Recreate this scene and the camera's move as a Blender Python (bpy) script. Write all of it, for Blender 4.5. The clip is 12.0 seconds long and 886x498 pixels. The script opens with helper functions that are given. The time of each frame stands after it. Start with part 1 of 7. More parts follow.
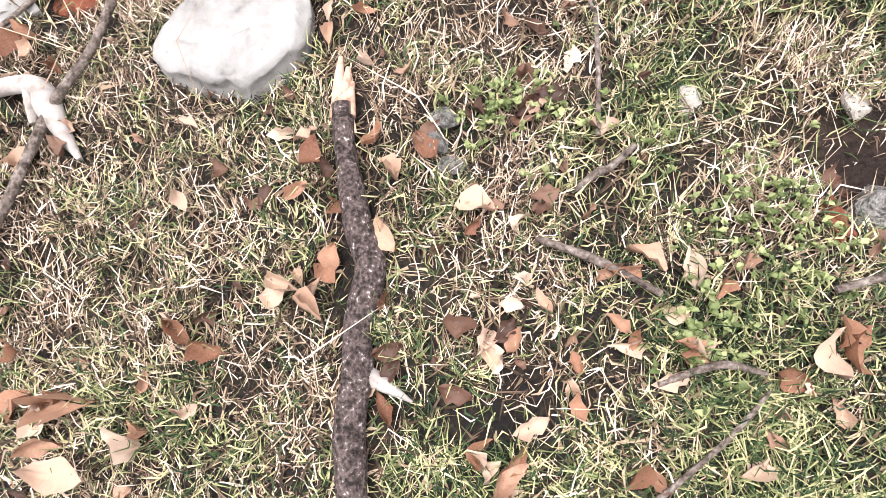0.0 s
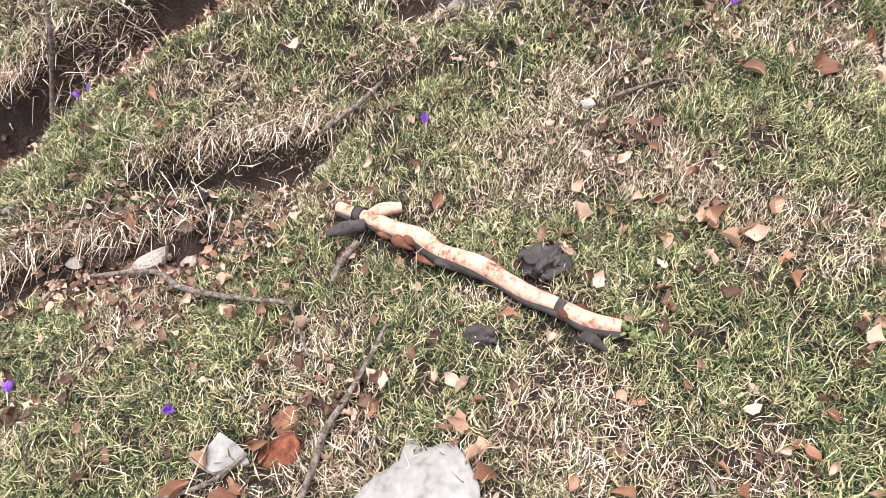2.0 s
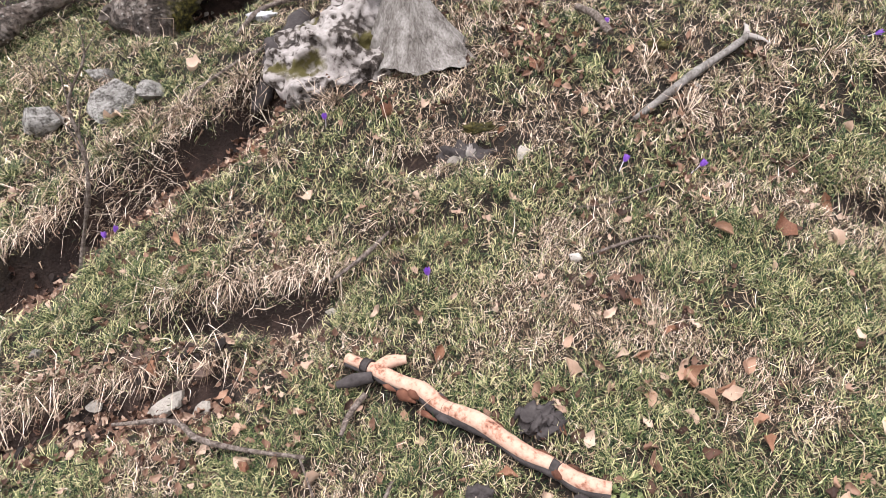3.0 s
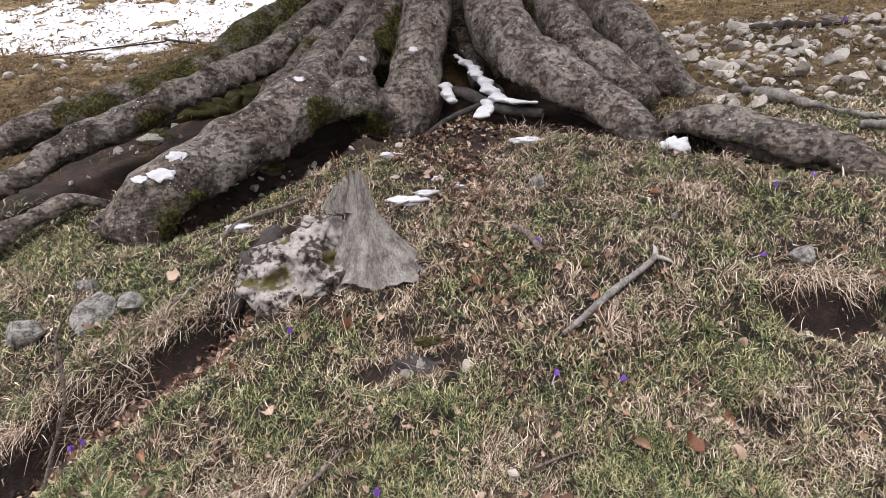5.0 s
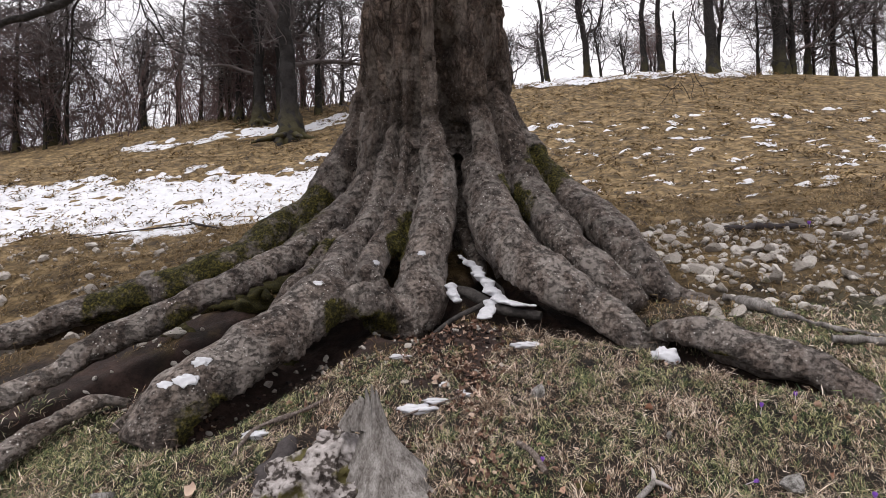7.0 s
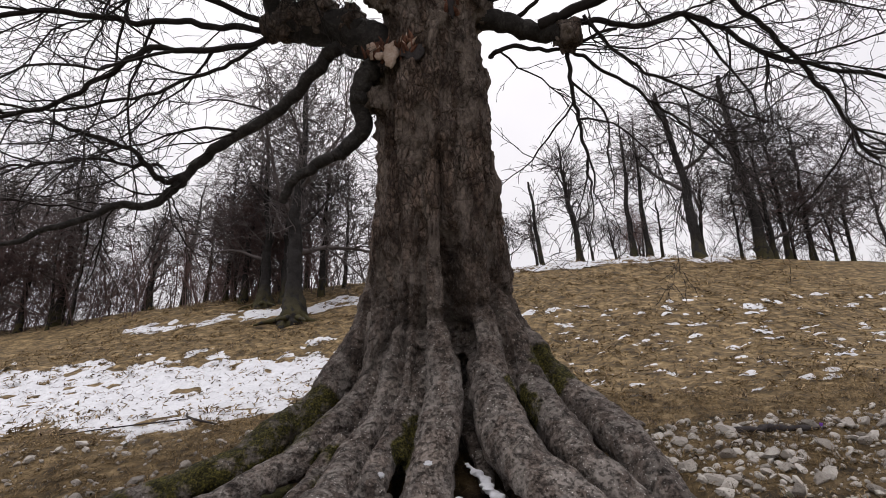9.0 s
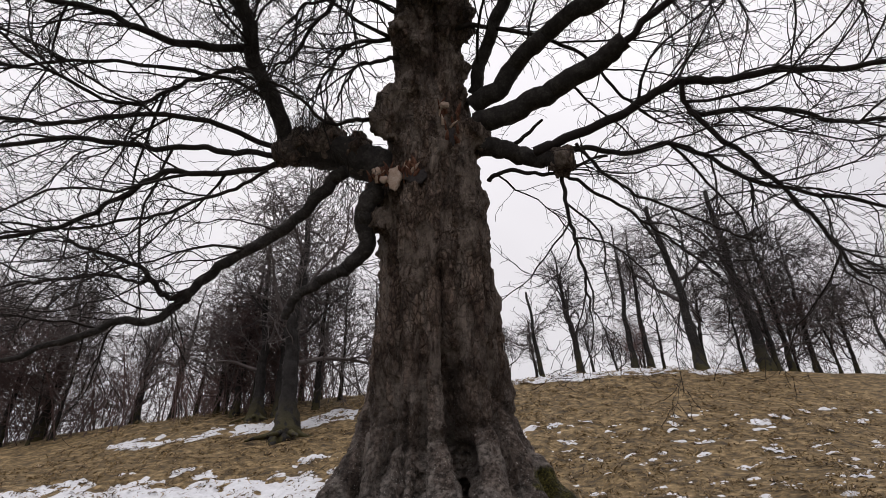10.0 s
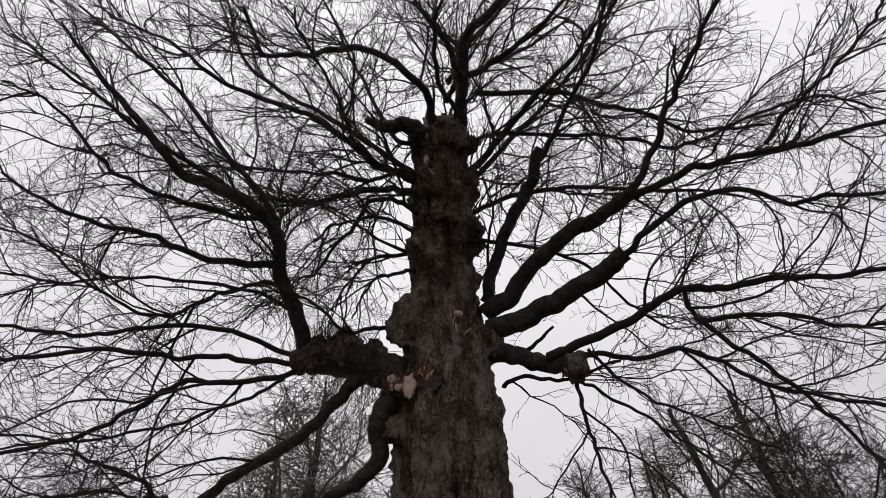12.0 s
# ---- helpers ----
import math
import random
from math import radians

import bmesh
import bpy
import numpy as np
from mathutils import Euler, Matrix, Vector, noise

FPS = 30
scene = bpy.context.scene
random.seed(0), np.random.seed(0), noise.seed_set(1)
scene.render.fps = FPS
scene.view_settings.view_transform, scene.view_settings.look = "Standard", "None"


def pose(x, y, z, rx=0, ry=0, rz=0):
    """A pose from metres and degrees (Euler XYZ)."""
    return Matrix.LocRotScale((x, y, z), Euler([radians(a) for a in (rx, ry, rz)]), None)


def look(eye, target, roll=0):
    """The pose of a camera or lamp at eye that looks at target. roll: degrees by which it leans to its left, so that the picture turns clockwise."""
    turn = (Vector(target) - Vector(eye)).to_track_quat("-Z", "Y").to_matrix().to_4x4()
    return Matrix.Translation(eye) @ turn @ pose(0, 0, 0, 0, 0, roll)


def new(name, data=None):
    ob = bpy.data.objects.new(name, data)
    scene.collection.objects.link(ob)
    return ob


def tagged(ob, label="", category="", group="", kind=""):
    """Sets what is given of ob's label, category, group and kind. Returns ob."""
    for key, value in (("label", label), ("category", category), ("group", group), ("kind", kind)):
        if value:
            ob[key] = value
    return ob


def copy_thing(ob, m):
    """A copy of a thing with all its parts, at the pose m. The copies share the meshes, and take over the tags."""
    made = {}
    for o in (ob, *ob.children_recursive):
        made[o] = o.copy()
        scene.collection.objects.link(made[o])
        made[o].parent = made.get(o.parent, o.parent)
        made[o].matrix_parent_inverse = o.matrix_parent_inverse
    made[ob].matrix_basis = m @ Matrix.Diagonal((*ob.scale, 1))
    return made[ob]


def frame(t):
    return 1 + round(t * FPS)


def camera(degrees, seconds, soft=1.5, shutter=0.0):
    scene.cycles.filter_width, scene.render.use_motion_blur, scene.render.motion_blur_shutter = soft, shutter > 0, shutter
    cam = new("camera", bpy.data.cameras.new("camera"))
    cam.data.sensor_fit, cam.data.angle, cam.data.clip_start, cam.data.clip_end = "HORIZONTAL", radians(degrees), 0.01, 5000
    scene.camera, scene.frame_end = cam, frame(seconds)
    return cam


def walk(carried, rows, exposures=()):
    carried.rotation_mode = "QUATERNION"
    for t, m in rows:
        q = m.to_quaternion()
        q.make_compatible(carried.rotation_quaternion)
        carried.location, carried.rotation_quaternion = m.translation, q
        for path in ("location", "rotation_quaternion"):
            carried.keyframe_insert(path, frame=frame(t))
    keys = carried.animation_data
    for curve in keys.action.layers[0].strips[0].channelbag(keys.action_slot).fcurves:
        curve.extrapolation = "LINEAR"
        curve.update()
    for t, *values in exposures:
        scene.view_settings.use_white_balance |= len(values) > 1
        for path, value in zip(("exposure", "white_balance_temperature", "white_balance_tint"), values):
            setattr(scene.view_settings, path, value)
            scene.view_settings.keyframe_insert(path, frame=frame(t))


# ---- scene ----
cam = camera(74.89, 12.0, soft=0.8)
PATH = [
    (0, (0.003, 0.003, 1.481), (0.008, 1.121, -0.178), -3.04),
    (0.5, (-0.074, 0.080, 1.558), (-0.133, 1.429, 0.082), -2.86),
    (1, (-0.139, 0.160, 1.717), (-0.222, 1.623, 0.356), -2.58),
    (1.5, (-0.172, 0.200, 1.838), (-0.272, 1.762, 0.593), -2.38),
    (2, (-0.201, 0.213, 1.963), (-0.310, 1.864, 0.840), -2.27),
    (2.5, (-0.216, 0.204, 2.088), (-0.320, 1.935, 1.091), -2.06),
    (3, (-0.206, 0.186, 2.217), (-0.302, 1.986, 1.349), -1.94),
    (3.5, (-0.213, 0.136, 2.351), (-0.292, 1.992, 1.611), -1.75),
    (3.7, (-0.215, 0.114, 2.401), (-0.284, 1.991, 1.715), -1.67),
    (5.3, (-0.047, -0.019, 2.655), (-0.030, 1.953, 2.325), -1.73),
    (5.5, (-0.029, -0.054, 2.701), (-0.006, 1.927, 2.427), -1.60),
    (6, (-0.020, -0.158, 2.806), (0.001, 1.837, 2.664), -1.41),
    (6.5, (-0.072, -0.226, 2.945), (-0.051, 1.773, 2.925), -1.24),
    (7, (-0.143, -0.269, 3.037), (-0.119, 1.728, 3.147), -1.22),
    (7.2, (-0.161, -0.276, 3.069), (-0.138, 1.718, 3.232), -1.17),
    (8.8, (-0.224, -0.426, 3.310), (-0.186, 1.474, 3.934), -1.29),
    (9, (-0.237, -0.445, 3.327), (-0.193, 1.431, 4.018), -1.29),
    (9.5, (-0.262, -0.499, 3.350), (-0.206, 1.306, 4.209), -1.28),
    (10, (-0.286, -0.580, 3.402), (-0.229, 1.137, 4.427), -1.36),
    (10.5, (-0.293, -0.668, 3.423), (-0.247, 0.940, 4.612), -1.54),
    (11, (-0.303, -0.730, 3.416), (-0.267, 0.738, 4.773), -1.78),
    (11.5, (-0.288, -0.768, 3.397), (-0.272, 0.583, 4.872), -1.35),
    (12, (-0.282, -0.782, 3.375), (-0.270, 0.493, 4.916), -1.00),
]
EXPOSURES = [(0, 1.95), (1.5, 1.93), (2.5, 1.74), (3.7, 1.36), (5.3, 1.14), (6.5, 0.9), (8.8, 0.47), (10.5, 0.15), (12, 0.05)]
walk(cam, [(t, look(eye, target, roll)) for t, eye, target, roll in PATH], EXPOSURES)

# ---- world and sun ----
world = bpy.data.worlds.new("overcast_sky")
scene.world = world
world.use_nodes = True
wn, wl = world.node_tree.nodes, world.node_tree.links
wn.clear()
sky = wn.new("ShaderNodeTexSky")
sky.sky_type, sky.sun_disc = "NISHITA", False
sky.sun_elevation, sky.sun_rotation, sky.air_density, sky.dust_density = radians(69), radians(212), 1.0, 3.0
grey = wn.new("ShaderNodeHueSaturation")
grey.inputs["Saturation"].default_value, grey.inputs["Value"].default_value = 0.12, 0.10
cloud_noise = wn.new("ShaderNodeTexNoise")
cloud_noise.inputs["Scale"].default_value, cloud_noise.inputs["Detail"].default_value = 2.2, 4.0
cloud_ramp = wn.new("ShaderNodeValToRGB")
cloud_ramp.color_ramp.elements[0].position, cloud_ramp.color_ramp.elements[1].position = 0.3, 0.75
cloud_ramp.color_ramp.elements[0].color = (0.82, 0.79, 0.84, 1)
cloud_ramp.color_ramp.elements[1].color = (1.0, 0.965, 1.0, 1)
blend = wn.new("ShaderNodeMixRGB")
blend.inputs[0].default_value = 0.82
# Under cloud the sky is about twice as bright overhead as at the horizon.
direction, upward, dome, cloudy = wn.new("ShaderNodeTexCoord"), wn.new("ShaderNodeSeparateXYZ"), wn.new("ShaderNodeMapRange"), wn.new("ShaderNodeMixRGB")
dome.inputs["From Min"].default_value, dome.inputs["From Max"].default_value = 0.0, 1.0
dome.inputs["To Min"].default_value, dome.inputs["To Max"].default_value = 0.75, 1.4
cloudy.blend_type = "MULTIPLY"
cloudy.inputs[0].default_value = 1.0
shine = wn.new("ShaderNodeBackground")
shine.inputs["Strength"].default_value = 0.85
wl.new(direction.outputs["Generated"], upward.inputs[0])
wl.new(direction.outputs["Generated"], cloud_noise.inputs["Vector"])
wl.new(upward.outputs["Z"], dome.inputs["Value"])
wl.new(dome.outputs[0], cloudy.inputs[2])
wout = wn.new("ShaderNodeOutputWorld")
wl.new(sky.outputs[0], grey.inputs["Color"])
wl.new(grey.outputs[0], blend.inputs[1])
wl.new(cloud_noise.outputs[0], cloud_ramp.inputs[0])
wl.new(cloud_ramp.outputs[0], blend.inputs[2])
wl.new(blend.outputs[0], cloudy.inputs[1])
wl.new(cloudy.outputs[0], shine.inputs["Color"])
wl.new(shine.outputs[0], wout.inputs["Surface"])

sun = new("sun", bpy.data.lights.new("sun", "SUN"))
sun.data.energy, sun.data.angle, sun.data.color = 1.5, radians(30), (1.0, 0.98, 0.97)
sun.matrix_world = look((-3.0, -4.8, 15), (0, 0, 0))

# ---- materials ----


def material(name, stops, scale=8.0, detail=8.0, stretch=(1, 1, 1), rough=0.85, bump=0.3, bump_scale=40.0, fine=0.35, seed=0.0,
             island=0.0, each=0.0, stain=None, stain_scale=2.0, stain_at=0.55, metal=0.0, translucent=0.0, distance=0.01, stain_low=None):
    """A rough natural surface: colours by noise at two scales, relief, and a stain or growth with soft patches."""
    m = bpy.data.materials.new(name)
    m.use_nodes = True
    n, l = m.node_tree.nodes, m.node_tree.links
    n.clear()
    out, bsdf = n.new("ShaderNodeOutputMaterial"), n.new("ShaderNodeBsdfPrincipled")
    bsdf.inputs["Roughness"].default_value, bsdf.inputs["Metallic"].default_value = rough, metal
    bsdf.inputs["Specular IOR Level"].default_value = 0.25
    coord, mapping = n.new("ShaderNodeTexCoord"), n.new("ShaderNodeMapping")
    mapping.inputs["Scale"].default_value, mapping.inputs["Location"].default_value = stretch, (seed, seed * 1.7, -seed)
    l.new(coord.outputs["Object"], mapping.inputs["Vector"])
    big, small = n.new("ShaderNodeTexNoise"), n.new("ShaderNodeTexNoise")
    big.inputs["Scale"].default_value, big.inputs["Detail"].default_value = scale, detail
    big.inputs["Roughness"].default_value = 0.62
    small.inputs["Scale"].default_value, small.inputs["Detail"].default_value = bump_scale, 5.0
    for t in (big, small):
        l.new(mapping.outputs[0], t.inputs["Vector"])
    value = n.new("ShaderNodeMixRGB")
    value.inputs[0].default_value = fine
    l.new(big.outputs[0], value.inputs[1])
    l.new(small.outputs[0], value.inputs[2])
    source = value.outputs[0]
    for amount, node, socket in ((island, "ShaderNodeNewGeometry", "Random Per Island"), (each, "ShaderNodeObjectInfo", "Random")):
        if amount:
            info, mix = n.new(node), n.new("ShaderNodeMixRGB")
            mix.inputs[0].default_value = amount
            l.new(source, mix.inputs[1])
            l.new(info.outputs[socket], mix.inputs[2])
            source = mix.outputs[0]
    ramp = n.new("ShaderNodeValToRGB")
    while len(ramp.color_ramp.elements) < len(stops):
        ramp.color_ramp.elements.new(0.5)
    for e, (at, colour) in zip(ramp.color_ramp.elements, stops):
        e.position, e.color = at, (*colour, 1)
    l.new(source, ramp.inputs[0])
    colour = ramp.outputs[0]
    if stain:
        patch, edge, mix = n.new("ShaderNodeTexNoise"), n.new("ShaderNodeValToRGB"), n.new("ShaderNodeMixRGB")
        patch.inputs["Scale"].default_value, patch.inputs["Detail"].default_value = stain_scale, 7.0
        l.new(coord.outputs["Object"], patch.inputs["Vector"])
        edge.color_ramp.elements[0].position, edge.color_ramp.elements[1].position = stain_at, stain_at + 0.06
        l.new(patch.outputs[0], edge.inputs[0])
        fac = edge.outputs[0]
        if stain_low:
            sep, rng, mul = n.new("ShaderNodeSeparateXYZ"), n.new("ShaderNodeMapRange"), n.new("ShaderNodeMath")
            mul.operation = "MULTIPLY"
            rng.inputs["From Min"].default_value, rng.inputs["From Max"].default_value = stain_low[0], stain_low[1]
            rng.inputs["To Min"].default_value, rng.inputs["To Max"].default_value = 1.0, 0.0
            l.new(coord.outputs["Object"], sep.inputs[0])
            l.new(sep.outputs["Z"], rng.inputs["Value"])
            l.new(fac, mul.inputs[0])
            l.new(rng.outputs[0], mul.inputs[1])
            fac = mul.outputs[0]
        l.new(fac, mix.inputs[0])
        l.new(colour, mix.inputs[1])
        mix.inputs[2].default_value = (*stain, 1)
        colour = mix.outputs[0]
    l.new(colour, bsdf.inputs["Base Color"])
    if bump:
        relief = n.new("ShaderNodeBump")
        relief.inputs["Strength"].default_value, relief.inputs["Distance"].default_value = bump, distance
        l.new(value.outputs[0], relief.inputs["Height"])
        l.new(relief.outputs[0], bsdf.inputs["Normal"])
    surface = bsdf.outputs[0]
    if translucent:
        thin, both = n.new("ShaderNodeBsdfTranslucent"), n.new("ShaderNodeMixShader")
        both.inputs[0].default_value = translucent
        l.new(colour, thin.inputs["Color"])
        l.new(surface, both.inputs[1])
        l.new(thin.outputs[0], both.inputs[2])
        surface = both.outputs[0]
    l.new(surface, out.inputs["Surface"])
    return m


# Nearly black: the shade between the grass blades is put into this colour.
SOIL = material("shade_dark_pasture_soil", [(0.36, (0.004, 0.003, 0.0026)), (0.48, (0.009, 0.0065, 0.005)), (0.58, (0.02, 0.0145, 0.0095)), (0.72, (0.055, 0.04, 0.026))],
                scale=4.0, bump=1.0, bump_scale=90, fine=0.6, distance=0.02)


def ground_material():
    m = SOIL
    n, l = m.node_tree.nodes, m.node_tree.links
    bsdf = next(x for x in n if x.type == "BSDF_PRINCIPLED")
    near = bsdf.inputs["Base Color"].links[0].from_socket
    grain = n.new("ShaderNodeTexNoise")
    grain.inputs["Scale"].default_value, grain.inputs["Detail"].default_value, grain.inputs["Roughness"].default_value = 3.2, 10.0, 0.75
    coord = next(x for x in n if x.type == "TEX_COORD")
    l.new(coord.outputs["Object"], grain.inputs["Vector"])
    for stops, name in (([(0.36, (0.016, 0.01, 0.0045)), (0.46, (0.072, 0.048, 0.021)), (0.54, (0.145, 0.098, 0.045)), (0.66, (0.3, 0.215, 0.115))], "field"),
                        ([(0.36, (0.01, 0.009, 0.005)), (0.46, (0.034, 0.032, 0.015)), (0.54, (0.062, 0.057, 0.028)), (0.64, (0.115, 0.1, 0.057))], "turf"),
                        ([(0.32, (0.006, 0.0038, 0.0032)), (0.5, (0.023, 0.0138, 0.0112)), (0.68, (0.07, 0.042, 0.034))], "bare")):
        ramp, info, mix = n.new("ShaderNodeValToRGB"), n.new("ShaderNodeAttribute"), n.new("ShaderNodeMixRGB")
        while len(ramp.color_ramp.elements) < len(stops):
            ramp.color_ramp.elements.new(0.5)
        for e, (at, colour) in zip(ramp.color_ramp.elements, stops):
            e.position, e.color = at, (*colour, 1)
        info.attribute_name = name
        l.new(grain.outputs[0], ramp.inputs[0])
        l.new(info.outputs["Fac"], mix.inputs[0])
        l.new(near, mix.inputs[1])
        l.new(ramp.outputs[0], mix.inputs[2])
        near = mix.outputs[0]
    l.new(near, bsdf.inputs["Base Color"])


ground_material()
DARK_SOIL = material("wet_dark_soil", [(0.3, (0.01, 0.0065, 0.0055)), (0.6, (0.042, 0.026, 0.021)), (0.78, (0.12, 0.08, 0.066))], scale=9, island=0.5, bump=0.9, bump_scale=60, rough=0.7)
GREEN = material("green_grass", [(0.24, (0.006, 0.016, 0.007)), (0.42, (0.045, 0.078, 0.03)), (0.58, (0.18, 0.205, 0.085)), (0.76, (0.56, 0.51, 0.29))],
                 scale=5.0, island=0.6, bump=0, rough=0.55, translucent=0.12)
FIELD_STRAW = material("field_grass", [(0.15, (0.022, 0.014, 0.006)), (0.45, (0.11, 0.073, 0.033)), (0.7, (0.25, 0.172, 0.085)), (0.9, (0.5, 0.385, 0.23))], scale=2.0, island=0.5, bump=0,
                       rough=0.7, translucent=0.2)
THATCH = material("old_thatch", [(0.15, (0.014, 0.009, 0.006)), (0.45, (0.045, 0.029, 0.019)), (0.7, (0.15, 0.102, 0.066)), (0.9, (0.4, 0.31, 0.22))], scale=1.5, island=0.8, bump=0, rough=0.8)
STRAW = material("straw_grass", [(0.25, (0.022, 0.014, 0.009)), (0.42, (0.17, 0.112, 0.077)), (0.58, (0.45, 0.34, 0.252)), (0.76, (0.8, 0.68, 0.57))],
                 scale=5.0, island=0.6, bump=0, rough=0.7, translucent=0.1)


def bark_material(name, dark, mid, pale):
    """Grey beech bark: scaly plates high on the trunk, smoother skin with pale lichen specks and moss low down."""
    m = bpy.data.materials.new(name)
    m.use_nodes = True
    n, l = m.node_tree.nodes, m.node_tree.links
    bsdf = n["Principled BSDF"]
    bsdf.inputs["Roughness"].default_value, bsdf.inputs["Specular IOR Level"].default_value = 0.85, 0.2
    coord, sep = n.new("ShaderNodeTexCoord"), n.new("ShaderNodeSeparateXYZ")
    l.new(coord.outputs["Object"], sep.inputs[0])

    def noise_at(scale, detail, stretch=(1, 1, 1), rough=0.6):
        mapping, t = n.new("ShaderNodeMapping"), n.new("ShaderNodeTexNoise")
        mapping.inputs["Scale"].default_value = stretch
        t.inputs["Scale"].default_value, t.inputs["Detail"].default_value, t.inputs["Roughness"].default_value = scale, detail, rough
        l.new(coord.outputs["Object"], mapping.inputs["Vector"])
        l.new(mapping.outputs[0], t.inputs["Vector"])
        return t.outputs[0]

    def ramp(source, stops):
        r = n.new("ShaderNodeValToRGB")
        while len(r.color_ramp.elements) < len(stops):
            r.color_ramp.elements.new(0.5)
        for e, (at, c) in zip(r.color_ramp.elements, stops):
            e.position, e.color = at, (*((c,) * 3 if isinstance(c, (int, float)) else c), 1)
        l.new(source, r.inputs[0])
        return r.outputs[0]

    def mixed(fac, a, b, mode="MIX"):
        x = n.new("ShaderNodeMixRGB")
        x.blend_type = mode
        for socket, value in zip(x.inputs, (fac, a, b)):
            if isinstance(value, (int, float)):
                socket.default_value = value if socket == x.inputs[0] else (value,) * 3 + (1,)
            elif isinstance(value, tuple):
                socket.default_value = (*value, 1)
            else:
                l.new(value, socket)
        return x.outputs[0]

    def between(low, high):
        r = n.new("ShaderNodeMapRange")
        r.inputs["From Min"].default_value, r.inputs["From Max"].default_value = low, high
        l.new(sep.outputs["Z"], r.inputs["Value"])
        return r.outputs[0]

    def plates(scale, stretch, wide):
        mapping, bend, t = n.new("ShaderNodeMapping"), n.new("ShaderNodeMixRGB"), n.new("ShaderNodeTexVoronoi")
        mapping.inputs["Scale"].default_value = stretch
        t.feature = "DISTANCE_TO_EDGE"
        t.inputs["Scale"].default_value = scale
        bend.inputs[0].default_value = 0.12
        l.new(coord.outputs["Object"], bend.inputs[1])
        curl = n.new("ShaderNodeTexNoise")
        curl.inputs["Scale"].default_value, curl.inputs["Detail"].default_value = 4.0, 5.0
        l.new(coord.outputs["Object"], curl.inputs["Vector"])
        l.new(curl.outputs["Color"], bend.inputs[2])
        l.new(bend.outputs[0], mapping.inputs["Vector"])
        l.new(mapping.outputs[0], t.inputs["Vector"])
        return ramp(t.outputs["Distance"], [(0.0, 0.0), (wide, 0.75), (wide * 3, 1.0)])

    fissures = plates(6.0, (1.7, 1.7, 0.42), 0.07)
    scales = n.new("ShaderNodeTexVoronoi")
    scales.inputs["Scale"].default_value = 13.0
    squeeze, warp = n.new("ShaderNodeMapping"), n.new("ShaderNodeMixRGB")
    squeeze.inputs["Scale"].default_value = (1.2, 1.2, 0.7)
    warp.inputs[0].default_value = 0.1
    swirl = n.new("ShaderNodeTexNoise")
    swirl.inputs["Scale"].default_value, swirl.inputs["Detail"].default_value = 9.0, 4.0
    l.new(coord.outputs["Object"], swirl.inputs["Vector"])
    l.new(coord.outputs["Object"], warp.inputs[1])
    l.new(swirl.outputs["Color"], warp.inputs[2])
    l.new(warp.outputs[0], squeeze.inputs["Vector"])
    l.new(squeeze.outputs[0], scales.inputs["Vector"])
    flakes = ramp(scales.outputs["Color"], [(0.2, 0.4), (0.7, 1.0)])
    chinks = plates(9.0, (1.5, 1.5, 0.75), 0.06)
    plated = mixed(1.0, mixed(1.0, flakes, mixed(0.85, 1.0, chinks), "MULTIPLY"), mixed(0.65, 1.0, fissures), "MULTIPLY")
    high = between(4.4, 6.4)
    blotch = noise_at(2.6, 9.0, (1, 1, 0.8), 0.65)
    grain = noise_at(24.0, 6.0, (1, 1, 0.8), 0.7)
    wrinkle = noise_at(7.0, 4.0, (0.7, 0.7, 2.4))
    tone = mixed(0.42, blotch, grain)
    colour = ramp(tone, [(0.34, dark), (0.48, mid), (0.62, pale)])
    patch = ramp(noise_at(1.7, 6.0), [(0.44, 0.0), (0.55, 1.0)])
    streak = noise_at(3.0, 7.0, (1.6, 1.6, 0.22), 0.62)
    colour = mixed(ramp(streak, [(0.44, 0.45), (0.56, 0.0)]), colour, mixed(1.0, colour, mixed(high, (0.94, 0.83, 0.75), (1.0, 0.8, 0.69)), "MULTIPLY"))
    smooth_skin = mixed(1.0, patch, ramp(streak, [(0.46, 0.0), (0.56, 1.0)]), "MULTIPLY")
    colour = mixed(mixed(0.5, 0.0, smooth_skin), colour, tuple(0.95 * v for v in pale))
    plated = mixed(mixed(0.6, 0.0, smooth_skin), plated, 0.8)
    skin = ramp(noise_at(9.0, 9.0, (1, 1, 1.5), 0.72), [(0.37, 0.2), (0.46, 1.0)])
    skin = mixed(1.0, skin, ramp(noise_at(26.0, 8.0, (1, 1, 1.3), 0.75), [(0.38, 0.45), (0.47, 1.0)]), "MULTIPLY")
    crust = ramp(noise_at(5.0, 10.0, rough=0.75), [(0.54, 0.0), (0.6, 0.8)])
    colour = mixed(mixed(1.0, crust, ramp(between(5.4, 4.2), [(0.0, 0.2), (1.0, 0.85)]), "MULTIPLY"), colour, tuple(0.95 * v for v in pale))
    colour = mixed(high, colour, mixed(1.0, colour, (1.15, 1.05, 0.98), "MULTIPLY"))
    cracks = mixed(high, skin, plated)
    colour = mixed(0.72, colour, mixed(1.0, colour, cracks, "MULTIPLY"))
    specks = n.new("ShaderNodeTexVoronoi")
    specks.inputs["Scale"].default_value = 34.0
    l.new(coord.outputs["Object"], specks.inputs["Vector"])
    dots = mixed(1.0, mixed(1.0, ramp(specks.outputs["Distance"], [(0.12, 1.0), (0.3, 0.0)]), ramp(specks.outputs["Color"], [(0.5, 0.0), (0.7, 1.0)]), "MULTIPLY"), ramp(noise_at(2.6, 5.0), [(0.4, 0.0), (0.56, 1.0)]), "MULTIPLY")
